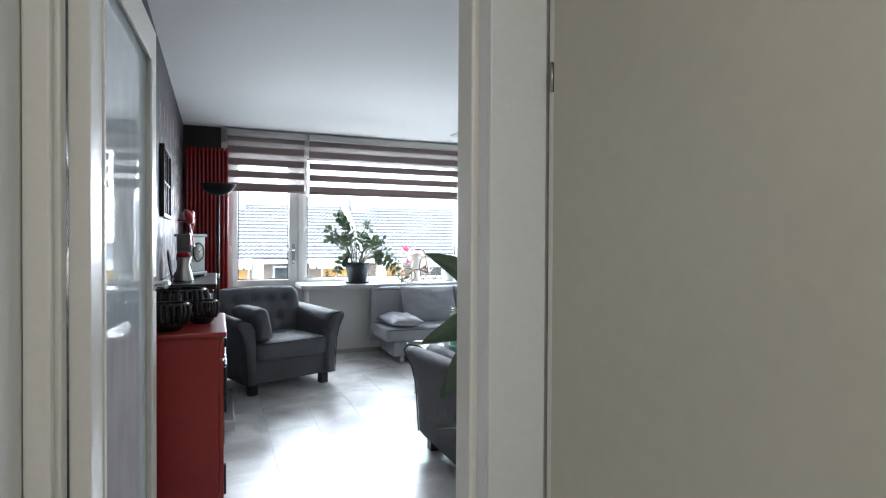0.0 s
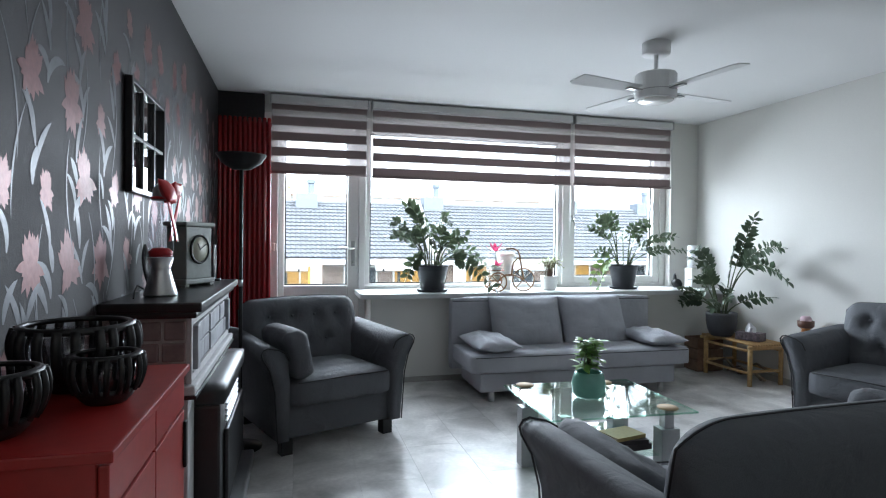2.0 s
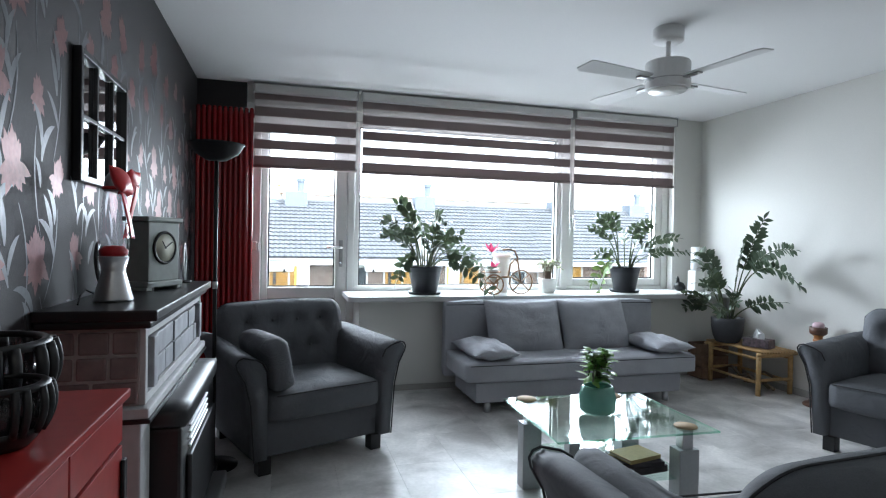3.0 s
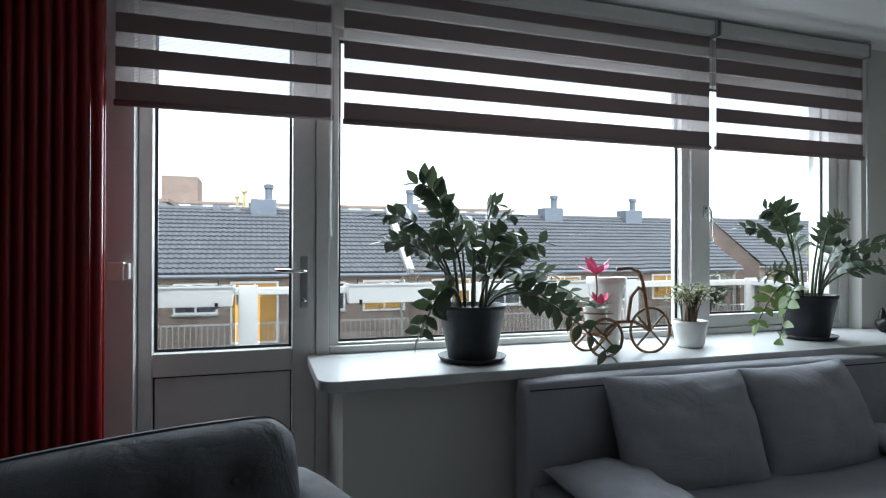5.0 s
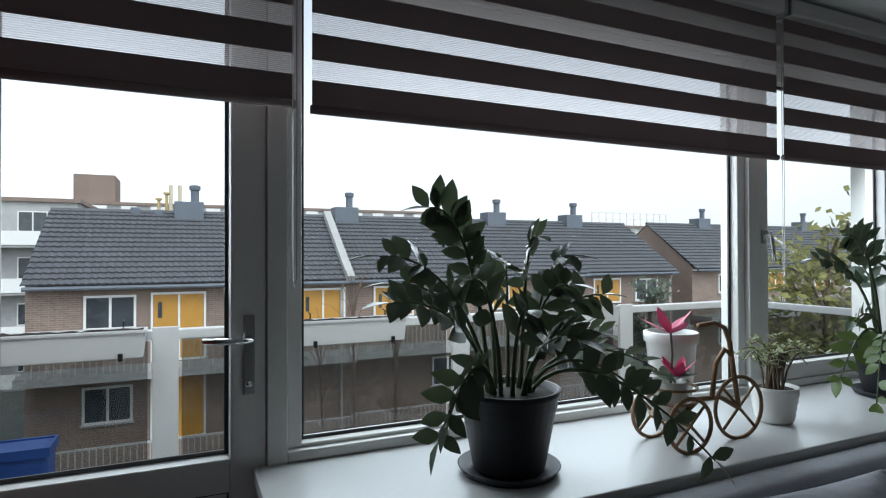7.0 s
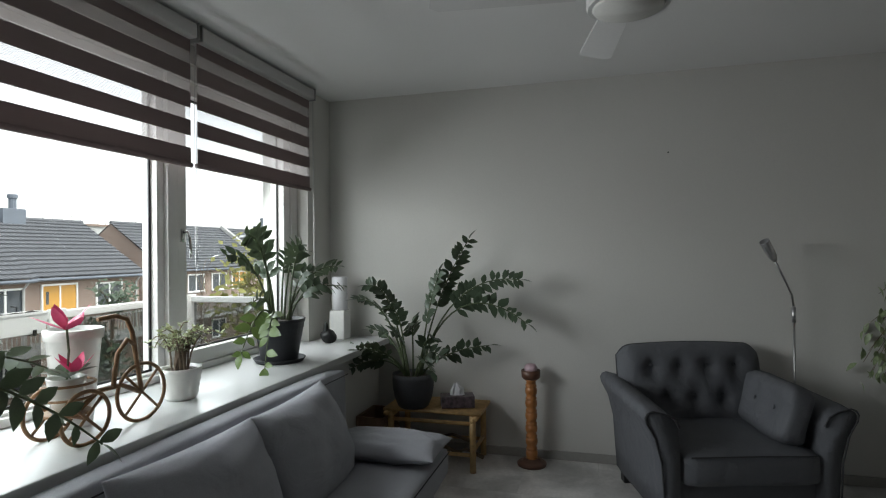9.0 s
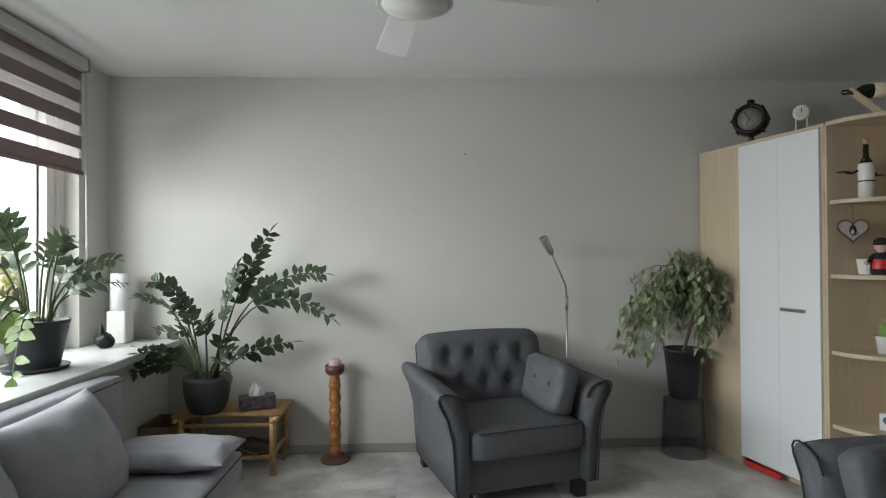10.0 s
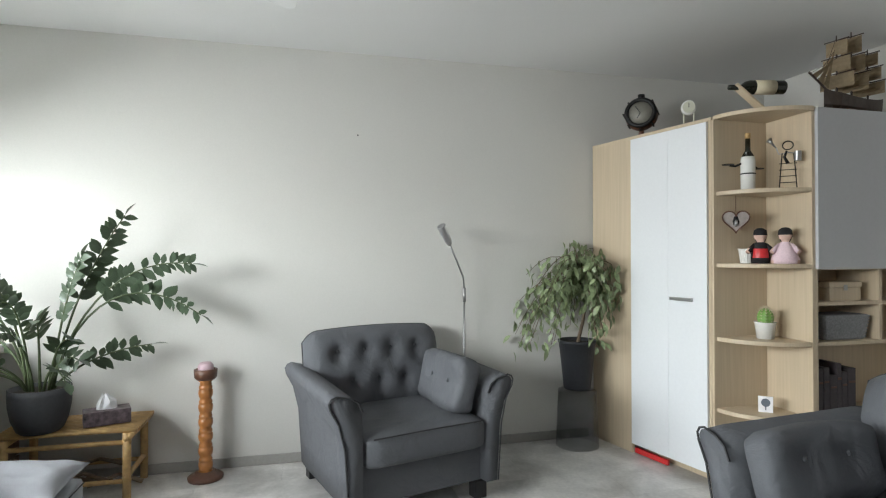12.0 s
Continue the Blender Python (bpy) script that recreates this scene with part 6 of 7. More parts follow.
for a, b in ((0.02, 0.2885), (0.2895, 0.586)):
    d = box(a, 0.004, 0.065, b, 0.022, CH - 0.024, 0.0015)
    d.transform(Matrix.Translation((6.06, 4.143, 0)) @ Matrix.Rotation(ang, 4, "Z"))
    door = part("door", d, M["cab_white"], tall, "plain white door")
    if a < 0.1:
        g = box(0.11, 0.023, 1.015, 0.265, 0.04, 1.035, 0.003)
        g.transform(Matrix.Translation((6.06, 4.143, 0)) @ Matrix.Rotation(ang, 4, "Z"))
        part("handle", g, M["steel"], door, "flat steel bar handle")
strip = box(0.30, 0.0, 0.012, 0.56, 0.02, 0.045, 0.004)
strip.transform(Matrix.Translation((6.06, 4.143, 0)) @ Matrix.Rotation(ang, 4, "Z"))
part("floor_strip", strip, M["red_tape"], tall, "red plastic strip at the plinth")

# rounded open corner shelf
IX, IY, RX, RY = 6.058, 3.80, 0.30, 0.335
shelf = thing("corner_shelf", pose(0, 0, 0), "open rounded corner shelf in pale oak", "shelf")
part("back_panel", box(IX - 0.315, IY - 0.018, 0.0, IX - 0.002, IY - 0.002, CH - 0.02), M["oak"], shelf)
part("side_panel", box(IX - 0.0185, IY, 0.0, IX - 0.001, IY + 0.35, CH - 0.02), M["oak"], shelf)
for z in (0.03, 0.415, 0.808, 1.215, 1.612, CH - 0.022):
    rx, ry = (RX, RY) if z < 2 else (RX + 0.02, RY + 0.02)
    quarter = [(IX - 0.019, IY + 0.0)] + [(IX - 0.019 + (rx - 0.005) * math.cos(a), IY + ry * math.sin(a)) for a in [radians(90 + 90 * k / 14) for k in range(15)]]
    part("shelf_board", slab(quarter, z, z + 0.022, bevel=0.002), M["oak"], shelf)

# low-doored unit with open compartments
UX = 5.743
unit = thing("wall_unit", pose(0, 0, 0), "pale oak wall unit with grey door and open niches", "cabinet")
part("side_panel", box(UX, 3.762, 0, IX - 0.02, 3.781, CH, 0.002), M["oak"], unit)
part("side_panel", box(UX, SY + 0.02, 0, IX - 0.02, SY + 0.04, CH, 0.002), M["oak"], unit)
part("back_panel", box(IX - 0.06, SY + 0.041, 0, IX - 0.045, 3.761, CH), M["oak"], unit)
for z in (0.05, 0.40, 0.808, 1.018, 1.205, CH - 0.02):
    part("shelf_board", box(UX + 0.004, SY + 0.041, z, IX - 0.061, 3.761, z + 0.019, 0.0015), M["oak"], unit)
door = part("door", box(UX - 0.018, 3.28, 1.21, UX + 0.001, 3.778, CH - 0.004, 0.0015), M["cab_grey"], unit, "plain grey door")
part("door", box(UX - 0.018, SY + 0.025, 1.21, UX + 0.001, 3.276, CH - 0.004, 0.0015), M["cab_grey"], unit, "plain grey door")
part("divider", box(UX + 0.006, 3.33, 0.828, IX - 0.061, 3.35, 1.017, 0.001), M["oak"], unit)
part("divider", box(UX + 0.006, 3.33, 1.0375, IX - 0.061, 3.35, 1.2045, 0.001), M["oak"], unit)
chest = thing("wooden_box", pose(5.860, 3.535, 1.0375), "small plain wooden box in a niche", "box")
part("body", box(-0.07, -0.11, 0, 0.07, 0.10, 0.07, 0.003), M["oak"], chest)
part("lid", box(-0.074, -0.114, 0.071, 0.074, 0.104, 0.10, 0.004), M["oak"], chest)
part("clasp", box(-0.078, -0.012, 0.055, -0.0745, 0.012, 0.085, 0.001), M["steel"], chest)
basket = thing("basket", pose(5.860, 3.535, 0.8275), "grey woven basket in a niche", "basket")
b = box(-0.09, -0.15, 0, 0.09, 0.15, 0.135, 0.012)
for v in b.verts:
    f = 0.86 + 0.14 * v.co.z / 0.135
    v.co.x, v.co.y = v.co.x * f, v.co.y * f
part("body", b, M["basket"], basket)
for k in range(7):
    z, f = 0.012 + 0.018 * k, 0.866 + 0.0187 * k
    part("weave_rib", edge_ring(0.093 * f, 0.153 * f, z, z + 0.009, 0.006), M["basket"], basket)
rng = random.Random(3)
y = 3.74
for k in range(6):
    w, h = rng.uniform(0.03, 0.055), rng.uniform(0.22, 0.30)
    bk = thing("book", pose(5.84, y - w, 0.42), "dark bound binder standing on the shelf", "book", "binders")
    part("cover", box(-0.07, 0, 0, 0.1, w - 0.003, h, 0.002), M["book_dark"], bk)
    part("spine_band", box(-0.0715, w * 0.05, h * 0.7, -0.0702, w * 0.8, h * 0.74), M["dark_wood"], bk)
    y -= w + 0.002

# ornaments on the corner shelf
holder = thing("bottle_holder", pose(5.955, 4.0, 1.6345, 0, 0, -80), "wine bottle dressed as a waiter with white apron", "ornament")
part("apron", lathe([(0, 0), (0.036, 0), (0.037, 0.10), (0.038, 0.16), (0.033, 0.185), (0, 0.185)], 24), M["pot_white"], holder, "white apron", True)
part("bottle_neck", lathe([(0, 0.186), (0.032, 0.186), (0.014, 0.22), (0.013, 0.285), (0, 0.285)], 20), M["bottle"], holder, smooth=True)
part("capsule", lathe([(0.0, 0.2855), (0.0145, 0.2855), (0.0145, 0.315), (0, 0.316)], 16), M["bamboo"], holder, "copper-coloured capsule", smooth=True)
part("arm_bar", tube([(0.05, -0.02, 0.12), (0.045, 0.0, 0.14), (0, 0, 0.165), (-0.06, 0.03, 0.135), (-0.08, 0.05, 0.14)], 0.006, 7), M["metal_dark"], holder, smooth=True)
part("tray", lathe([(0, 0), (0.026, 0), (0.028, 0.004), (0, 0.003)], 16, m=pose(0.052, -0.025, 0.118)), M["metal_dark"], holder)
part("apron_band", lathe([(0.0372, 0.088), (0.0392, 0.088), (0.0394, 0.095), (0.0374, 0.095)], 24, closed=True), M["metal_dark"], holder, "dark band")
part("tray", lathe([(0, 0), (0.03, 0), (0.032, 0.004), (0, 0.003)], 16, m=pose(-0.085, 0.055, 0.143)), M["metal_dark"], holder)

musician = thing("wire_ornament", pose(5.820, 3.870, 1.6345, 0, 0, 78) @ Matrix.Scale(1.12, 4), "bent metal wire ornament of ladder and rings", "ornament")
for s in (-1, 1):
    part("upright", tube([(s * 0.03, -s * 0.02, 0), (s * 0.024, -s * 0.016, 0.1), (s * 0.02, -s * 0.012, 0.17)], 0.0026, 6), M["metal_dark"], musician)
for z in (0.03, 0.06, 0.09, 0.12):
    part("rung", tube([(-0.03, 0.02, z), (0.03, -0.02, z)], 0.002, 6), M["metal_dark"], musician)
part("torso", tube([(0.0, 0.0, 0.12), (0.012, -0.008, 0.15), (0.004, -0.003, 0.18)], 0.008, 8, taper=0.005), M["metal_dark"], musician, smooth=True)
for s in (-1, 1):
    part("arm", tube([(0, 0, 0.172), (s * 0.03, -s * 0.02, 0.165), (s * 0.042, -s * 0.026, 0.2 if s > 0 else 0.13)], 0.003, 6), M["steel"], musician)
part("horn", lathe([(0, 0), (0.004, 0), (0.006, 0.03), (0.016, 0.05), (0.0, 0.046)], 14, m=pose(0.042, -0.026, 0.198, 20, 30)), M["steel"], musician, smooth=True)
part("head", tube([(0.018 * math.cos(a), -0.012 * math.cos(a), 0.205 + 0.02 * math.sin(a)) for a in [k * math.pi / 10 for k in range(20)]], 0.003, 6, loop=True), M["metal_dark"], musician)
part("drum", lathe([(0, 0), (0.016, 0), (0.016, 0.045), (0, 0.045)], 14, m=pose(-0.035, 0.02, 0.13)), M["steel"], musician)

heart = thing("heart_ornament", pose(6.0, 4.04, 1.405, 0, 0, -125), "flat pale wooden heart hanging under the shelf", "ornament")
pts = []
for k in range(36):
    a = 2 * math.pi * k / 36
    pts.append((0.0042 * 16 * math.sin(a) ** 3, 0.0042 * (13 * math.cos(a) - 5 * math.cos(2 * a) - 2 * math.cos(3 * a) - math.cos(4 * a)) + 0.07))
part("heart", slab(pts, -0.004, 0.004, bevel=0.0015, m=Matrix.Rotation(radians(90), 4, "X")), M["heart"], heart)
part("rim", tube([(x, -0.005, z) for x, z in pts], 0.004, 6, loop=True), M["dark_wood"], heart, "dark rim", True)
part("opening", lathe([(0, 0.035), (0.012, 0.045), (0.017, 0.065), (0.010, 0.088), (0, 0.1)], 12, m=pose(0, -0.0045, 0) @ Matrix.Diagonal((1, 0.12, 1, 1))), M["shade_dark"], heart, "dark drop-shaped opening", True)
part("bell", lathe([(0, 0.04), (0.011, 0.04), (0.008, 0.06), (0.005, 0.072), (0, 0.072)], 14, m=pose(0, -0.014, 0)), M["alu"], heart, smooth=True)
part("string", tube([(0, 0, 0.118), (0, 0, 0.2065)], 0.0015, 5), M["dark_wood"], heart)
cup = thing("white_pot", pose(5.990, 3.975, 1.238), "small ribbed white ceramic pot", "pot")
b = lathe([(0, 0), (0.034, 0), (0.044, 0.075), (0.046, 0.08), (0.041, 0.08), (0.038, 0.06), (0, 0.03)], 32)
for i, v in enumerate(b.verts):
    k = 1 + (0.03 if i % 2 else -0.03)
    v.co.x, v.co.y = v.co.x * k, v.co.y * k
part("body", b, M["pot_white"], cup)


def doll(x, y, turn, dress, label):
    """A small cloth doll, kept as one plain shape."""
    prof = [(0, 0), (0.065, 0), (0.068, 0.02), (0.045, 0.075), (0.028, 0.105), (0.02, 0.115)] if dress else [(0, 0), (0.045, 0), (0.048, 0.03), (0.042, 0.08), (0.03, 0.108), (0.02, 0.115)]
    body = lathe(prof + [(0.028, 0.13), (0.035, 0.152), (0.031, 0.178), (0.017, 0.19), (0, 0.193)], 20)
    for s in (-1, 1):
        tube([(s * 0.025, 0, 0.10), (s * 0.05, -0.02, 0.075), (s * 0.062, -0.035, 0.06)], 0.013, 8, bm=body)
    ob = tagged(mesh_object("doll", body, M["pink_cloth"] if dress else M["black_cloth"], None, True), label, "doll")
    ob.data.materials.append(M["skin"])
    ob.data.materials.append(M["black_cloth"])
    ob.data.materials.append(M["bow"])
    for p in ob.data.polygons:
        c = p.center
        if c.z > 0.12 and abs(c.x) < 0.05:
            p.material_index = 1 if c.z < 0.163 and c.y < -0.012 and abs(c.x) < 0.03 else 2
        elif abs(c.x) > 0.058:
            p.material_index = 1
        elif not dress and (0.048 < c.z < 0.066 and c.y < -0.03):
            p.material_index = 3
    ob.matrix_world = pose(x, y, 1.238, 0, 0, turn)


doll(5.93, 3.945, -130, False, "small cloth doll in a black suit")
doll(5.83, 3.88, -135, True, "small cloth doll in a pale pink dress")
cactus = thing("cactus", pose(5.920, 3.925, 0.8305), "small ribbed green cactus in a cream pot", "plant")
part("pot", lathe([(0, 0), (0.042, 0), (0.053, 0.085), (0.056, 0.09), (0.05, 0.09), (0.047, 0.075), (0, 0.075)], 28), M["pot_white"], cactus, smooth=True)
dome = bmesh.new()
bmesh.ops.create_uvsphere(dome, u_segments=40, v_segments=18, radius=1.0)
for v in dome.verts:
    rib = 1 + 0.09 * math.cos(10 * math.atan2(v.co.y, v.co.x)) * (1 - v.co.z * v.co.z)
    v.co = Vector((v.co.x * 0.038 * rib, v.co.y * 0.038 * rib, 0.113 + v.co.z * 0.052))
part("stem", dome, M["leaf_light"], cactus, "ribbed green dome", True)
spikes = bmesh.new()
for k in range(10):
    for e in range(7):
        a, lat = 2 * math.pi * k / 10, radians(-20 + 16 * e)
        d = Vector((math.cos(a) * math.cos(lat), math.sin(a) * math.cos(lat), math.sin(lat)))
        p = Vector((d.x * 0.041, d.y * 0.041, 0.113 + d.z * 0.052))
        for turn in (-0.8, 0, 0.8):
            q = Matrix.Rotation(turn, 3, "Z") @ d
            tube([p, p + (q + Vector((0, 0, 0.3))) * 0.011], 0.0009, 4, bm=spikes)
part("spines", spikes, M["label"], cactus, "pale spines")["kind"] = "stuff"
card = thing("picture_card", pose(5.900, 3.945, 0.4375, 0, 0, -130), "small white card with a dark blue tree print", "card")
part("card", box(-0.035, -0.004, 0, 0.035, 0.004, 0.085, 0.001), M["paper_white"], card)
part("print", lathe([(0, 0), (0.022, 0), (0.022, 0.0008), (0, 0.0008)], 20, m=pose(0, -0.0045, 0.052, 90)), M["chimney"], card)
part("print", box(-0.003, -0.0052, 0.012, 0.003, -0.0045, 0.035), M["chimney"], card)
part("stand", box(-0.006, 0.0045, 0, 0.006, 0.035, 0.06, 0.001), M["oak"], card)

# ---- on top of the cabinets ----
globe = thing("globe_clock", pose(6.700, 4.165, CH + 0.001) @ Matrix.Scale(1.12, 4), "dark metal globe-shaped clock on a wooden foot", "clock")
part("foot", box(-0.07, -0.025, 0, 0.07, 0.025, 0.018, 0.005), M["dark_wood"], globe)
part("stem", lathe([(0, 0.018), (0.02, 0.018), (0.014, 0.05), (0, 0.05)], 14), M["dark_wood"], globe, smooth=True)
facing = pose(0, 0, 0.145) @ Vector((-0.85, 0.75, 0.1)).to_track_quat("Z", "Y").to_matrix().to_4x4()
part("ball", lathe([(0, -0.08), (0.045, -0.075), (0.08, -0.05), (0.095, -0.01), (0.09, 0.025), (0.08, 0.04), (0, 0.04)], 32, m=facing), M["dark_wood"], globe, "dark round case", True)
part("bezel", lathe([(0.068, 0.04), (0.085, 0.036), (0.092, 0.044), (0.086, 0.056), (0.072, 0.056), (0.067, 0.048)], 32, m=facing, closed=True), M["metal_dark"], globe, "dark metal bezel", True)
for k in range(8):
    a = k * math.pi / 4
    part("clamp", box(-0.006, -0.004, -0.03, 0.003, 0.004, 0.045, 0.002, m=facing @ pose(0.096 * math.cos(a), 0.096 * math.sin(a), 0)), M["metal_dark"], globe)
part("dial", lathe([(0, 0.0405), (0.067, 0.0405), (0.067, 0.044), (0, 0.044)], 28, m=facing), M["dial_dim"], globe, "aged grey dial", True)
for turn, l in ((35, 0.05), (150, 0.035)):
    part("pointer", box(-0.002, 0, 0.0445, 0.002, l, 0.0465, m=facing @ pose(0, 0, 0, 0, 0, turn)), M["black"], globe)
part("knob", lathe([(0, 0.24), (0.02, 0.24), (0.02, 0.265), (0, 0.27)], 14), M["metal_dark"], globe, smooth=True)
mini = thing("table_clock", pose(6.340, 4.075, CH + 0.001, 0, 0, -127), "small pale table clock with round dial", "clock")
part("foot", box(-0.035, -0.025, 0, 0.035, 0.025, 0.012, 0.003), M["pot_white"], mini)
for x in (-0.028, 0.028):
    part("column", tube([(x, 0, 0.012), (x, 0, 0.09)], 0.005, 8), M["dial"], mini)
part("case", lathe([(0, -0.02), (0.043, -0.02), (0.045, 0.0), (0.043, 0.02), (0, 0.02)], 28, m=pose(0, 0, 0.125, 90)), M["pot_white"], mini, smooth=True)
part("dial", lathe([(0, 0), (0.035, 0), (0.035, 0.003), (0, 0.003)], 24, m=pose(0, -0.021, 0.125, 90)), M["dial"], mini)
part("pointer", box(-0.002, -0.026, 0.122, 0.002, -0.0245, 0.15), M["black"], mini)

wine = thing("wine_bottle", pose(5.900, 4.005, CH + 0.13, 0, 0, -103), "dark wine bottle balanced in a slanted wooden holder", "bottle")
lay = Matrix.Rotation(radians(90), 4, "Y")
part("glass", lathe([(0, 0), (0.034, 0), (0.037, 0.006), (0.037, 0.19), (0.03, 0.215), (0.014, 0.235), (0.0135, 0.30), (0, 0.30)], 24, m=pose(0.16, 0, 0) @ Matrix.Rotation(radians(-90), 4, "Y")), M["bottle"], wine, smooth=True)
part("paper_label", lathe([(0.0374, 0.055), (0.0378, 0.055), (0.0378, 0.165), (0.0374, 0.165)], 24, m=pose(0.16, 0, 0) @ Matrix.Rotation(radians(-90), 4, "Y")), M["label"], wine, "cream paper label", True)
stand = thing("bottle_stand", pose(5.900, 4.005, CH + 0.001, 0, 0, -103), "slanted wooden plank that balances a bottle", "stand")
part("plank", box(0, -0.03, -0.006, 0.205, 0.03, 0.006, 0.003, m=pose(0.045, 0, 0.006) @ Matrix.Rotation(radians(180 + 41.5), 4, "Y")), M["oak"], stand)


def model_ship():
    ob = thing("model_ship", pose(5.89, 3.36, CH + 0.001, 0, 0, 104) @ Matrix.Scale(1.15, 4), "wooden model sailing ship with tan sails", "model ship")
    b = bmesh.new()
    rows = []
    for k in range(11):
        f = k / 10
        x = -0.24 + 0.48 * f
        w = 0.05 * math.sin(math.pi * min(1, 0.12 + f * 0.88)) ** 0.6 * (1 if f < 0.9 else 0.55)
        deck = 0.085 + 0.03 * (2 * f - 1) ** 2
        rows.append([b.verts.new((x, -w, deck)), b.verts.new((x, -w * 0.8, 0.04)), b.verts.new((x, 0, 0.012)), b.verts.new((x, w * 0.8, 0.04)), b.verts.new((x, w, deck))])
    for p, q in zip(rows, rows[1:]):
        for i in range(4):
            b.faces.new((p[i], p[i + 1], q[i + 1], q[i]))
        b.faces.new((p[4], p[0], q[0], q[4]))
    b.faces.new(rows[0])
    b.faces.new(rows[-1][::-1])
    bmesh.ops.recalc_face_normals(b, faces=b.faces[:])
    part("hull", b, M["hull"], ob)
    part("cradle", box(-0.1, -0.035, 0, 0.1, 0.035, 0.03, 0.004), M["dark_wood"], ob)
    part("bowsprit", tube([(0.22, 0, 0.11), (0.36, 0, 0.17)], 0.005, 6), M["hull"], ob)
    for x, top in ((-0.15, 0.36), (0.0, 0.42), (0.13, 0.38)):
        mast = part("mast", tube([(x, 0, 0.09), (x, 0, top)], 0.005, 6, taper=0.003), M["hull"], ob)
        for k in range(3):
            z0 = 0.125 + k * (top - 0.14) / 3
            z1 = z0 + (top - 0.14) / 3 - 0.012
            w = 0.075 - 0.014 * k
            sail = bmesh.new()
            g = [[sail.verts.new((x + 0.018 * (1 - (2 * j / 4 - 1) ** 2) * (1 - (2 * i / 4 - 1) ** 2), -w + 2 * w * i / 4, z0 + (z1 - z0) * j / 4)) for j in range(5)] for i in range(5)]
            for i in range(4):
                for j in range(4):
                    sail.faces.new((g[i][j], g[i + 1][j], g[i + 1][j + 1], g[i][j + 1]))
            bmesh.ops.solidify(sail, geom=sail.faces[:], thickness=0.0015)
            part("sail", sail, M["sail"], mast)
            part("yard", tube([(x, -w - 0.008, z1 + 0.004), (x, w + 0.008, z1 + 0.004)], 0.0028, 5), M["hull"], mast)
    for k in range(3):
        jib = bmesh.new()
        jib.faces.new([jib.verts.new(p) for p in ((0.2 + 0.05 * k, 0.001, 0.115 + 0.018 * k), (0.24 + 0.05 * k, 0.002, 0.125 + 0.018 * k), (0.14 + 0.01 * k, 0, 0.33 - 0.04 * k))])
        bmesh.ops.solidify(jib, geom=jib.faces[:], thickness=0.0015)
        part("jib", jib, M["sail"], ob)
        part("stay", tube([(0.27 + 0.04 * k, 0, 0.13 + 0.018 * k), (0.13, 0, 0.37 - 0.05 * k)], 0.001, 4), M["hull"], ob)
    return ob


model_ship()

nail = thing("nail", pose(EX - 0.0005, 6.02, 2.052, 0, -90), "small dark nail in the bare white wall", "nail")
part("shank", lathe([(0, 0), (0.002, 0), (0.002, 0.012), (0, 0.012)], 8), M["metal_dark"], nail)
part("nail_head", lathe([(0, 0.0121), (0.005, 0.0121), (0.005, 0.0145), (0, 0.015)], 10), M["metal_dark"], nail)


# ---- balcony ----
BY = 10.45
structure("balcony_floor", box(0.6, 8.80, -0.30, 9.0, BY + 0.1, -0.10, 0.01), M["concrete"], "grey concrete balcony floor", "balcony floor")
structure("facade_wall", box(-4.0, 8.682, -6.8, 2.43, 8.80, 2.6), M["brick"], "brick facade beside the window", "wall")
structure("facade_wall_east", box(7.3, 8.803, -6.8, 12.0, 8.92, 2.6), M["brick"], "brick facade beside the window", "wall")
structure("facade_band", box(2.44, 8.682, -6.8, 6.70, 8.80, -0.02), M["brick"], "brick facade under the window", "wall")


def balcony_rail():
    ob = thing("balcony_railing", pose(0, BY, -0.05), "white balcony railing with smoked glass panels", "railing")
    posts = (1.03, 2.96, 4.87, 6.40, 7.84)
    part("top_rail", box(0.7, -0.045, 1.00, 7.92, 0.045, 1.055, 0.008), M["white"], ob)
    part("bottom_rail", box(0.7, -0.02, 0.12, 7.92, 0.02, 0.16, 0.004), M["white"], ob)
    for x in posts:
        part("post", box(x - 0.065, -0.055, -0.05, x + 0.075, -0.046 + 0.02, 1.075, 0.006), M["white"], ob)
    for a, b in zip(posts, posts[1:]):
        p = part("panel", box(a + 0.09, 0.0, 0.162, b - 0.09, 0.008, 0.998), M["smoked_glass"], ob, "smoked glass panel")
        p.visible_shadow = False
    part("top_rail", box(7.84, -1.60, 1.00, 7.92, -0.046, 1.055, 0.008), M["white"], ob)
    p = part("panel", box(7.875, -1.6, 0.16, 7.883, -0.06, 0.998), M["smoked_glass"], ob, "smoked glass panel")
    p.visible_shadow = False
    return ob


balcony_rail()


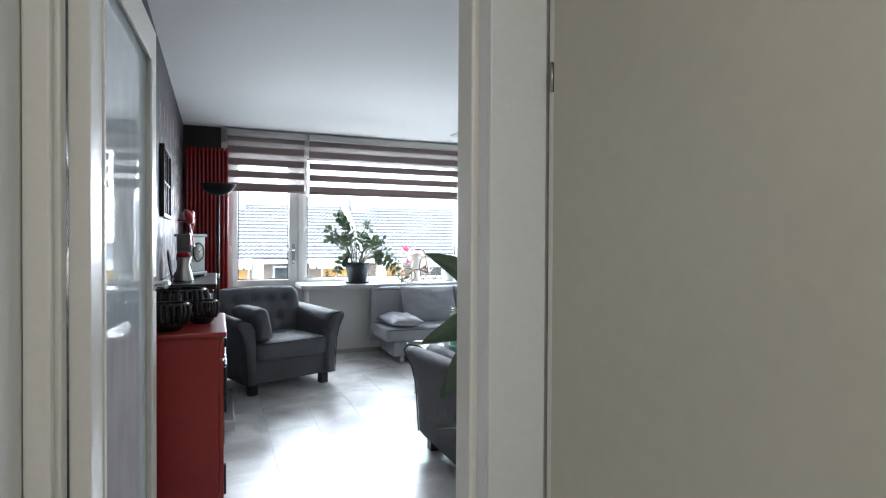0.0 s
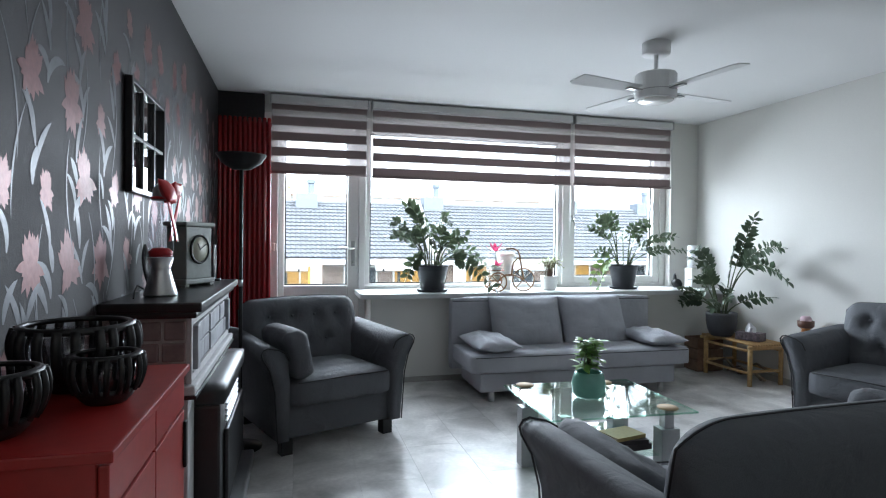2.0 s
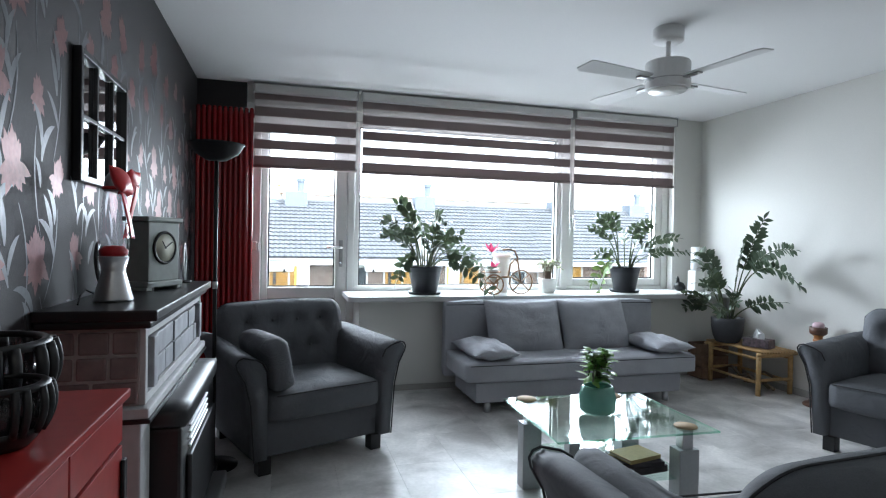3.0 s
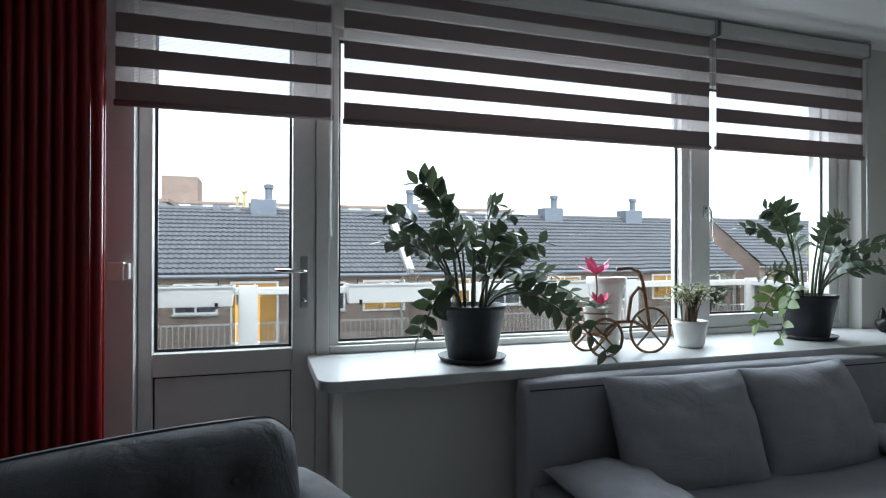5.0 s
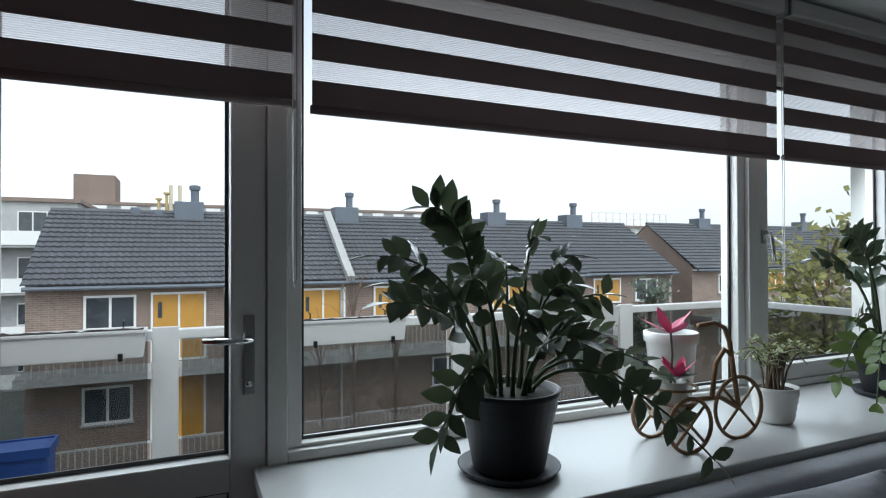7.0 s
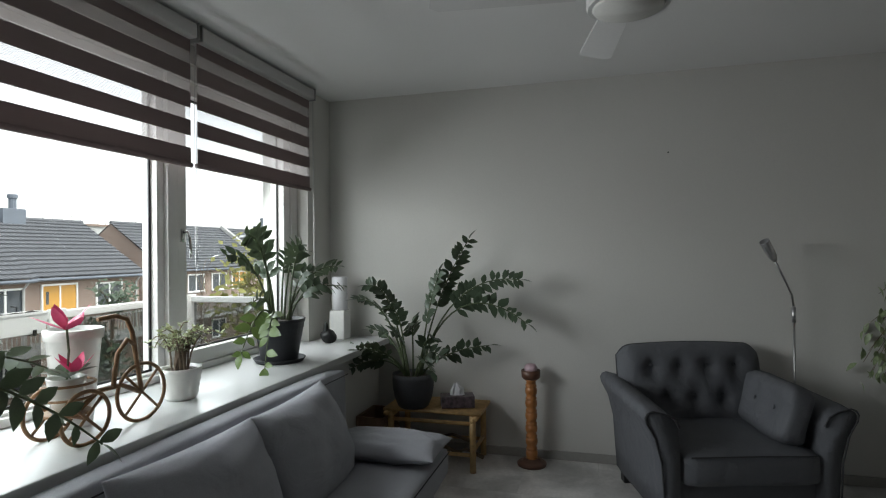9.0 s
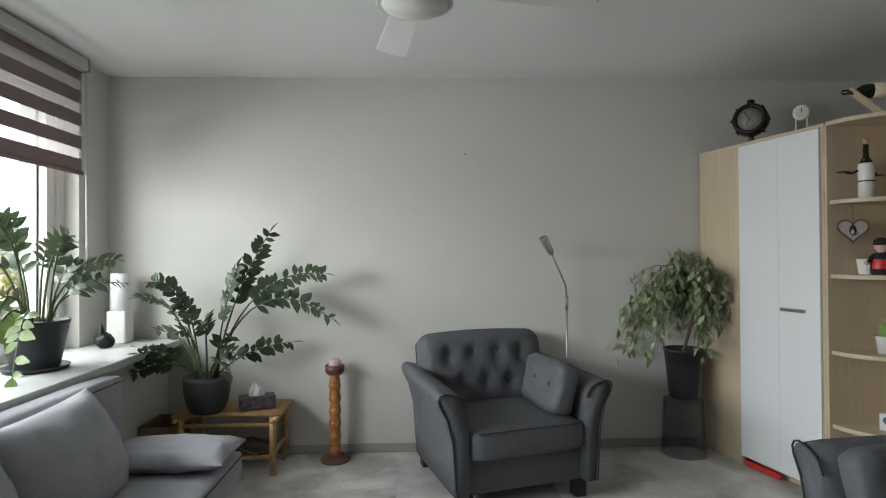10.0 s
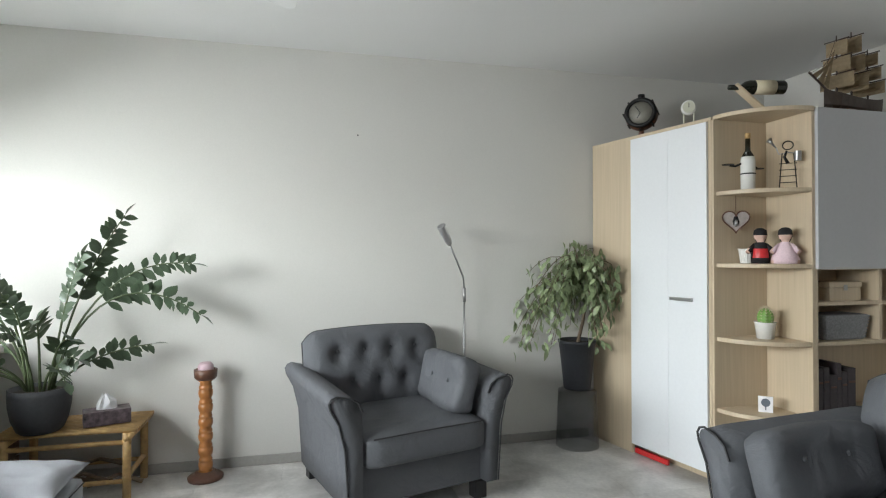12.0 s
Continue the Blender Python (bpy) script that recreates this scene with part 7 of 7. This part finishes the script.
def planter(x0, x1):
    w = x1 - x0
    ob = thing("planter_box", pose((x0 + x1) / 2, BY - 0.135, 0.88), "white plastic balcony planter with dry soil", "planter", "balcony planters")
    b = box(-w / 2, -0.07, 0, w / 2, 0.07, 0.145, 0.006)
    for v in b.verts:
        f = 0.86 + 0.14 * v.co.z / 0.145
        v.co.y *= f
        v.co.x *= 0.97 + 0.03 * v.co.z / 0.145
    part("trough", b, M["white"], ob)
    part("rim", edge_ring(w / 2 + 0.006, 0.078, 0.138, 0.152, 0.016), M["white"], ob)
    soil = bmesh.new()
    n = 24
    g = [[soil.verts.new((-w / 2 + 0.012 + (w - 0.024) * i / n, -0.06 + 0.03 * j, 0.149 + 0.012 * noise.noise(Vector((x0 + i * 0.7, j * 0.9, 3)))))for j in range(5)] for i in range(n + 1)]
    for i in range(n):
        for j in range(4):
            soil.faces.new((g[i][j], g[i + 1][j], g[i + 1][j + 1], g[i][j + 1]))
    part("soil", soil, M["soil"], ob)
    for x in (-w * 0.36, w * 0.36):
        part("bracket", box(x - 0.012, -0.085, -0.012, x + 0.012, -0.0725, 0.03, 0.003), M["metal_dark"], ob)
        part("hook", tube([(x, -0.075, -0.006), (x, 0.075, -0.006), (x, 0.085, 0.1), (x, 0.088, 0.185), (x, 0.14, 0.188)], 0.005, 6), M["metal_dark"], ob)
    return ob


planter(2.02, 2.87)
planter(3.70, 4.40)
planter(5.45, 6.2)
bucket = thing("crate", pose(2.33, 10.16, -0.099), "blue plastic crate on the balcony floor", "crate")
part("body", box(-0.13, -0.1, 0, 0.13, 0.1, 0.60, 0.02), M["blue"], bucket)
part("rim", edge_ring(0.14, 0.11, 0.56, 0.605, 0.012), M["blue"], bucket)

# ---- ground, houses, flats ----
GZ = -6.8
structure("ground", box(-900, 8.95, GZ - 1, 900, 1500, GZ), M["road"], "grey courtyard ground", "ground")


def far_window(house, x0, x1, z0, z1, y, mullions=1, mat="white"):
    ob = part("window", frame_bars(x0, z0, x1, z1, 0.07, y - 0.06, y + 0.02, 0.0), M[mat], house, "white framed window")
    part("pane", box(x0 + 0.07, y - 0.015, z0 + 0.07, x1 - 0.07, y + 0.0, z1 - 0.07), M["dark_window"], ob, "dark reflecting pane")
    for k in range(mullions):
        x = x0 + (x1 - x0) * (k + 1) / (mullions + 1)
        part("mullion", box(x - 0.035, y - 0.055, z0 + 0.071, x + 0.035, y - 0.016, z1 - 0.071), M[mat], ob)
    part("sill", box(x0 - 0.05, y - 0.10, z0 - 0.05, x1 + 0.05, y - 0.002, z0 - 0.003), M["render_grey"], ob)
    return ob


def tile_roof(x0, x1, ye, ze, yr, zr, pitch=0.205, courses=15):
    """Pantiles: overlapping courses, each a row of waves."""
    b = bmesh.new()
    run, rise = yr - ye, zr - ze
    n = int((x1 - x0) / pitch)
    xs = []
    for k in range(n):
        for f, h in ((0.0, 0.0), (0.25, 0.024), (0.5, 0.028), (0.75, 0.006)):
            xs.append((x0 + (k + f) * (x1 - x0) / n, h))
    xs.append((x1, 0.0))
    length = math.hypot(run, rise)
    ny, nz = -rise / length, run / length
    for c in range(courses):
        f0, f1 = c / courses, (c + 1.08) / courses
        low, high, lip = [], [], []
        for x, h in xs:
            for row, f, lift in ((lip, f0, 0.005), (low, f0, 0.062), (high, f1, 0.0)):
                d = lift + h
                row.append(b.verts.new((x, ye + run * f + ny * d, ze + rise * f + nz * d)))
        for i in range(len(xs) - 1):
            b.faces.new((lip[i], lip[i + 1], low[i + 1], low[i]))
            b.faces.new((low[i], low[i + 1], high[i + 1], high[i]))
    return b


def row_house(x0, x1, yf, ze=-0.1, zr=2.38, run=3.4, doors=(), windows=(), tall=(), chimney=None, flues=(), verge_left=False, verge_right=False, group="row houses"):
    ob = thing("row_house", pose(0, 0, 0), "brown brick row house with grey pantile roof", "house", group)
    part("wall", box(x0, yf, GZ, x1, yf + 2 * run, ze), M["brick"], ob)
    gable = bmesh.new()
    for x in (x0 + 0.02, x1 - 0.02):
        gable.faces.new([gable.verts.new(p) for p in ((x, yf, ze), (x, yf + 2 * run, ze), (x, yf + run, zr - 0.05))])
    part("gable", gable, M["brick"], ob)
    part("roof", tile_roof(x0 - 0.05, x1 + 0.05, yf - 0.35, ze - 0.12, yf + run, zr), M["roof"], ob, "grey pantiled slope")
    back = bmesh.new()
    back.faces.new([back.verts.new(p) for p in ((x0, yf + run, zr), (x1, yf + run, zr), (x1, yf + 2 * run + 0.3, ze - 0.1), (x0, yf + 2 * run + 0.3, ze - 0.1))])
    part("roof", back, M["roof"], ob)
    part("ridge", tube([(x0, yf + run, zr + 0.03), (x1, yf + run, zr + 0.03)], 0.10, 8), M["roof"], ob)
    part("gutter", tube([(x0, yf - 0.40, ze - 0.20), (x1, yf - 0.40, ze - 0.20)], 0.065, 8), M["chimney"], ob)
    part("soffit", box(x0, yf - 0.34, ze - 0.22, x1, yf - 0.002, ze - 0.17), M["white"], ob)
    part("downpipe", tube([(x1 - 0.25, yf - 0.36, ze - 0.22), (x1 - 0.25, yf - 0.08, ze - 0.5), (x1 - 0.25, yf - 0.08, GZ)], 0.045, 8), M["render_grey"], ob)
    for flag, x in ((verge_left, x0), (verge_right, x1)):
        if flag:
            v = slab([(-0.14, 0), (0.14, 0), (0.14, 1), (-0.14, 1)], 0, 0.22)
            l = math.hypot(run + 0.4, zr - ze + 0.25)
            v.transform(Matrix.Translation((x, yf - 0.4, ze - 0.16)) @ Matrix.Rotation(math.atan2(zr - ze + 0.25, run + 0.4), 4, "X") @ Matrix.Diagonal((1, l, 1, 1)))
            part("verge", v, M["render_grey"], ob, "pale capped party wall")
    for x in windows:
        far_window(ob, x, x + 1.4, ze - 1.5, ze - 0.45, yf)
        far_window(ob, x - 0.03, x + 1.31, -3.67, -2.54, yf)
    for x in doors + tall:
        foot = -1.9 if x in tall else ze - 1.55
        fr = part("door" if x in tall else "window", frame_bars(x, foot, x + 1.6, ze - 0.4, 0.07, yf - 0.07, yf + 0.01, 0), M["white"], ob, "white frame with ochre panels")
        part("panel", box(x + 0.08, yf - 0.04, foot + 0.08, x + 0.77, yf - 0.004, ze - 0.48), M["yellow"], fr, "ochre panel")
        part("panel", box(x + 0.84, yf - 0.04, foot + 0.08, x + 1.52, yf - 0.004, ze - 0.48), M["yellow"], fr, "ochre panel")
        part("mullion", box(x + 0.772, yf - 0.06, foot + 0.08, x + 0.838, yf - 0.004, ze - 0.48), M["white"], fr)
        part("glass", box(x + 0.2, yf - 0.05, ze - 1.2, x + 0.32, yf - 0.041, ze - 0.7), M["dark_window"], fr)
    for x in tall:
        low = part("door", frame_bars(x, -4.4, x + 1.6, -2.3, 0.07, yf - 0.07, yf + 0.01, 0), M["white"], ob, "white frame with ochre panel")
        part("panel", box(x + 0.08, yf - 0.04, -4.32, x + 1.52, yf - 0.004, -2.38), M["yellow"], low, "ochre panel")
    # gallery with bar railing
    part("gallery_slab", box(x0, yf - 1.3, -2.18, x1, yf - 0.003, -1.93), M["concrete"], ob)
    part("rail", box(x0, yf - 1.27, -1.09, x1, yf - 1.22, -1.03), M["render_grey"], ob)
    bars = bmesh.new()
    n = int((x1 - x0) / 0.17)
    for k in range(n):
        x = x0 + 0.08 + k * 0.17
        bar_into(bars, x, yf - 1.247, -1.93, -1.091)
        bar_into(bars, x, yf - 1.247, GZ, -4.06)
    part("railing_bars", bars, M["render_grey"], ob)["kind"] = "stuff"
    part("rail", box(x0, yf - 1.27, -4.06, x1, yf - 1.22, -4.0), M["render_grey"], ob)
    for k, x in enumerate(flues):
        part("flue", lathe([(0, -0.4), (0.055, -0.4), (0.055, 0.5 + 0.22 * k), (0.12, 0.53 + 0.22 * k), (0.12, 0.6 + 0.22 * k), (0, 0.62 + 0.22 * k)], 12, m=pose(x, yf + run + 0.25, zr)), M["flue"], ob, "pale yellow flue pipe")
        part("vent", box(x - 0.9 + 0.5 * k, yf + run - 0.15, zr - 0.1, x - 0.6 + 0.5 * k, yf + run + 0.15, zr + 0.2 - 0.06 * k, 0.02), M["chimney"], ob, "small grey roof vent")
    if chimney:
        cx = chimney
        stack = part("chimney", box(cx - 0.5, yf + run - 0.4, zr - 0.5, cx + 0.5, yf + run + 0.4, zr + 0.45, 0.02), M["chimney"], ob, "dark clad chimney")
        part("cowl", lathe([(0, 0), (0.15, 0), (0.15, 0.45), (0.2, 0.47), (0.2, 0.62), (0.15, 0.65), (0, 0.66)], 12, m=pose(cx + 0.2, yf + run, zr + 0.45)), M["chimney"], stack)
    return ob


def bar_into(b, x, y, z0, z1, r=0.015):
    v = [b.verts.new((x + a * r, y + c * r, z)) for z in (z0, z1) for a, c in ((-1, -1), (1, -1), (1, 1), (-1, 1))]
    for i in range(4):
        j = (i + 1) % 4
        b.faces.new((v[i], v[j], v[4 + j], v[4 + i]))


row_house(-1.2, 8.35, 26.7, 0.67, 2.98, doors=(6.65,), tall=(2.05,), windows=(0.25, 4.6), chimney=3.15, flues=(2.12, 2.38), verge_right=True)
row_house(8.35, 14.0, 27.0, 0.67, 3.0, doors=(9.4,), windows=(11.8,), chimney=9.2)
row_house(14.0, 19.4, 27.3, 0.70, 3.02, doors=(14.6,), windows=(17.8,), chimney=16.6)
row_house(19.4, 25.0, 27.6, 0.72, 3.04, doors=(20.1,), windows=(22.6,), chimney=21.4)
row_house(28.5, 38.0, 29.5, 0.75, 3.25, doors=(34.5,), windows=(30.5, 32.6), chimney=33.0, verge_right=True)
row_house(38.0, 50.0, 29.5, 0.75, 3.25, doors=(39.0,), windows=(42.0, 45.0), chimney=43.0, verge_right=True)


def flats(x0, x1, y, z1, label, balconies=True, storeys=4):
    ob = thing("apartment_building", pose(0, 0, 0), label, "building", "distant flats")
    part("wall", box(x0, y, GZ, x1, y + 10, z1), M["render_grey"], ob)
    part("roof_edge", box(x0 - 0.2, y - 0.2, z1, x1 + 0.2, y + 10.2, z1 + 0.25), M["brick"], ob)
    for s in range(storeys):
        z = z1 - 2.9 * (s + 1)
        x = x0 + 0.6
        while x < x1 - 2.2:
            far_window(ob, x, x + 1.6, z + 0.9, z + 2.3, y)
            x += 2.6
        if balconies:
            bal = part("balcony", box(x0 + 0.3, y - 1.4, z - 0.02, x1 - 0.3, y - 0.003, z + 0.14), M["concrete"], ob)
            part("parapet", box(x0 + 0.3, y - 1.45, z + 0.141, x1 - 0.3, y - 1.37, z + 1.0), M["white"], bal)
    return ob


flats(-15.0, -3.4, 50.0, 4.85, "pale grey block of flats with balconies")
low = flats(-16.0, 30.0, 64.0, 5.9, "long low block of flats with panelled parapet", False, 2)
part("lift_house", box(-5.9, 64.5, 6.16, -2.75, 69, 8.55), M["brick"], low, "brown brick lift house")
for k in range(14):
    part("parapet_panel", box(-4.5 + k * 2.3, 63.70, 4.9, -3.3 + k * 2.3, 63.79, 5.8), M["white"], low)
for x in (1.75, 2.5):
    part("flue", tube([(x, 63, 5.0), (x, 63, 7.75)], 0.16, 8), M["label"], low)
far_block = flats(44.0, 84.0, 62.0, 4.8, "long far block with a rooftop railing", False, 2)
for k in range(12):
    part("rooftop_post", box(48 + k * 1.1, 61.9, 5.06, 48.12 + k * 1.1, 62.0, 6.6), M["white"], far_block)
for z in (5.8, 6.55):
    part("rooftop_rail", box(48, 61.85, z, 60.3, 61.9, z + 0.1), M["white"], far_block)


# ---- trees and shrubs outside ----
def leafy_tree(x, y, h, r, mat, label, seed, leaves=900, size=0.28, name="tree"):
    """A tapered trunk, limbs, and a crown of many small leaf clumps with gaps."""
    rng = random.Random(seed)
    ob = thing(name, pose(x, y, GZ), label, name)
    part("trunk", tube([(0, 0, -0.05), (0.05, 0.02, h * 0.3), (-0.05, 0.05, h * 0.62), (0.02, 0, h * 0.95)], 0.16 * r / 2, 8, taper=0.02), M["bark"], ob, smooth=True)
    crown = bmesh.new()
    for k in range(16):
        z = h * rng.uniform(0.3, 0.85)
        reach = r * (1 - 0.55 * (z / h)) * rng.uniform(0.7, 1.15)
        pts = arching(rng.uniform(0, 360), reach, h * rng.uniform(0.05, 0.22), (0, 0, z), 6)
        part("limb", tube(pts, 0.05, 6, taper=0.012), M["bark"], ob)
        for i in range(leaves // 16):
            p = pts[rng.randint(2, 5)] + Vector([rng.gauss(0, r * 0.15) for _ in range(3)])
            d = Vector([rng.uniform(-1, 1) for _ in range(3)]).normalized()
            e = d.orthogonal().normalized() * size * rng.uniform(0.4, 0.8) / 2
            d = d * size * rng.uniform(0.7, 1.3)
            crown.faces.new([crown.verts.new(q) for q in (p, p + d * 0.5 + e, p + d, p + d * 0.5 - e)])
    part("crown", crown, M[mat], ob)
    return ob


leafy_tree(18.6, 16.2, 9.1, 2.4, "leaf_autumn", "yellow-green tree in the courtyard", 2, 2200, 0.26)
leafy_tree(20.2, 24.2, 7.2, 1.2, "leaf", "dark green bush in front of the houses", 3, 1600, 0.2)


def bare_tree(x, y, h, seed):
    rng = random.Random(seed)
    ob = thing("bare_tree", pose(x, y, GZ), "slender bare tree with fine twigs", "tree", "bare trees")
    part("trunk", tube([(0, 0, -0.05), (0.06, 0, h * 0.4), (0.0, 0.05, h)], 0.06, 7, taper=0.01), M["twig"], ob)
    twigs = bmesh.new()
    for k in range(46):
        z = h * rng.uniform(0.12, 0.92)
        pts = arching(rng.uniform(0, 360), rng.uniform(0.3, 1.0), h * rng.uniform(0.12, 0.26), (0, 0, z), 5)
        tube(pts, 0.014, 4, bm=twigs, taper=0.005)
    part("twigs", twigs, M["twig"], ob)
    return ob


bare_tree(7.4, 22.5, 7.4, 4)
bare_tree(8.4, 21.8, 6.8, 5)
bare_tree(6.6, 23.0, 5.8, 6)
bare_tree(25.5, 24.5, 7.6, 7)


# ---- floor planks ----
def plank_mesh(w, l):
    b = box(0.0004, 0.0004, -0.0039, w - 0.0004, l - 0.0004, 0.0, 0.0006, 1)
    me = bpy.data.meshes.new("plank")
    b.to_mesh(me)
    b.free()
    me.materials.append(M["floor"])
    return me


floor = bpy.data.objects["floor"]
PW, PL = 0.335, 0.92
cut = {}
for i in range(16):
    x = WX + i * PW
    w = min(PW, EX - x)
    first = SY - 3.76 if i < 4 else SY
    y = SY - 3.76 - (0.46 if i % 2 else 0.0)
    while y < NY:
        y0, y1 = max(y, first), min(y + PL, NY)
        if y1 - y0 > 0.02 and w > 0.02:
            key = (round(w, 3), round(y1 - y0, 3))
            if key not in cut:
                cut[key] = plank_mesh(*key)
            ob = new("plank", cut[key])
            ob.parent = floor
            ob.location = (x, y0, 0)
        y += PL


# ---- printed flowers and leaves of the wallpaper ----
def petal_shape(b, y, z, angle, length, width, lift):
    """A flat pointed petal or blade in the wall's plane."""
    c, s = math.cos(angle), math.sin(angle)
    ring = []
    for f, w in ((0, 0.12), (0.25, 0.8), (0.5, 1.0), (0.75, 0.72), (1.0, 0.0)):
        ring.append((f * length, w * width / 2))
    pts = ring + [(a, -w) for a, w in reversed(ring[:-1])]
    b.faces.new([b.verts.new((lift, y + c * a - s * w, z + s * a + c * w)) for a, w in pts])


def blade(b, y, z, angle, length, width, bend, lift):
    """A long curved leaf."""
    left, right = [], []
    n = 7
    for k in range(n + 1):
        f = k / n
        a = angle + bend * f
        y += math.cos(a) * length / n
        z += math.sin(a) * length / n
        w = width * math.sin(math.pi * min(1, 0.06 + 0.94 * f)) ** 0.8 / 2
        left.append((y - math.sin(a) * w, z + math.cos(a) * w))
        right.append((y + math.sin(a) * w, z - math.cos(a) * w))
    for k in range(n):
        b.faces.new([b.verts.new((lift, *p)) for p in (left[k], left[k + 1], right[k + 1], right[k])])


def printed(wall, y0, y1, z0, z1, turn=None):
    rng = random.Random(6)
    layer = iter(range(10 ** 6))
    lift = lambda: 0.0005 + 0.000006 * (next(layer) % 140)
    flowers, leaves = bmesh.new(), bmesh.new()
    DY, DZ = 0.27, 0.52
    col = 0
    y = y0 + 0.1
    while y < y1 - 0.06:
        z = z0 + 0.30 + (0.26 if col % 2 else 0.0) - 0.26
        while z < z1 - 0.14:
            yy, zz = y + rng.uniform(-0.03, 0.03), z + rng.uniform(-0.05, 0.05)
            if z0 + 0.1 < zz < z1 - 0.2:
                size = rng.choice((0.115, 0.135, 0.085, 0.10))
                lean = rng.uniform(-0.3, 0.3)
                # a closed upright head over a ragged skirt of drooping petals
                for k in range(9):
                    petal_shape(flowers, yy, zz, math.pi / 2 + lean + (k - 4) * 0.15 + rng.uniform(-0.05, 0.05), size * (1.0 - 0.05 * abs(k - 4) + rng.uniform(-0.12, 0.1)), size * 0.30, lift())
                for k in range(8):
                    petal_shape(flowers, yy, zz + size * 0.2, -math.pi / 2 + lean + (k - 3.5) * 0.36 + rng.uniform(-0.1, 0.1), size * rng.uniform(0.5, 0.85), size * 0.28, lift())
                # a long bowed stem with broad curling blades
                bow = rng.choice((-1, 1)) * rng.uniform(0.5, 1.0)
                long = rng.uniform(0.30, 0.42)
                blade(leaves, yy, zz - size * 0.3, -math.pi / 2 + lean - bow * 0.5, long, 0.009, bow, lift())
                for s, f in ((-1, 0.35), (1, 0.5), (-1, 0.7), (1, 0.8)):
                    if rng.random() < 0.85:
                        ly, lz = yy + bow * 0.05 * (1 - 2 * abs(f - 0.5)), zz - size * 0.3 - long * f
                        blade(leaves, ly, lz, math.pi / 2 + s * rng.uniform(-0.1, 0.4), rng.uniform(0.10, 0.19), rng.uniform(0.022, 0.034), -s * rng.uniform(0.6, 1.7) * rng.choice((1, 1, -0.6)), lift())
            z += DZ
        y += DY / 2 + rng.uniform(0.0, 0.03)
        col += 1
    for name, b, mat in (("printed_flower", flowers, "print_flower"), ("printed_leaf", leaves, "print_leaf")):
        if turn is not None:
            b.transform(turn)
        part(name, b, M[mat], wall)["kind"] = "stuff"


printed(wall_west, SY + 0.02, 8.43, 0.06, TOP - 0.02, Matrix.Translation((WX, 0, 0)))
printed(bpy.data.objects["wall_north_west"], 0.02, 0.43, 0.1, TOP - 0.02, Matrix.Translation((2.05, 8.44, 0)) @ Matrix.Rotation(radians(-90), 4, "Z") @ Matrix.Scale(-1, 4, (0, 1, 0)))
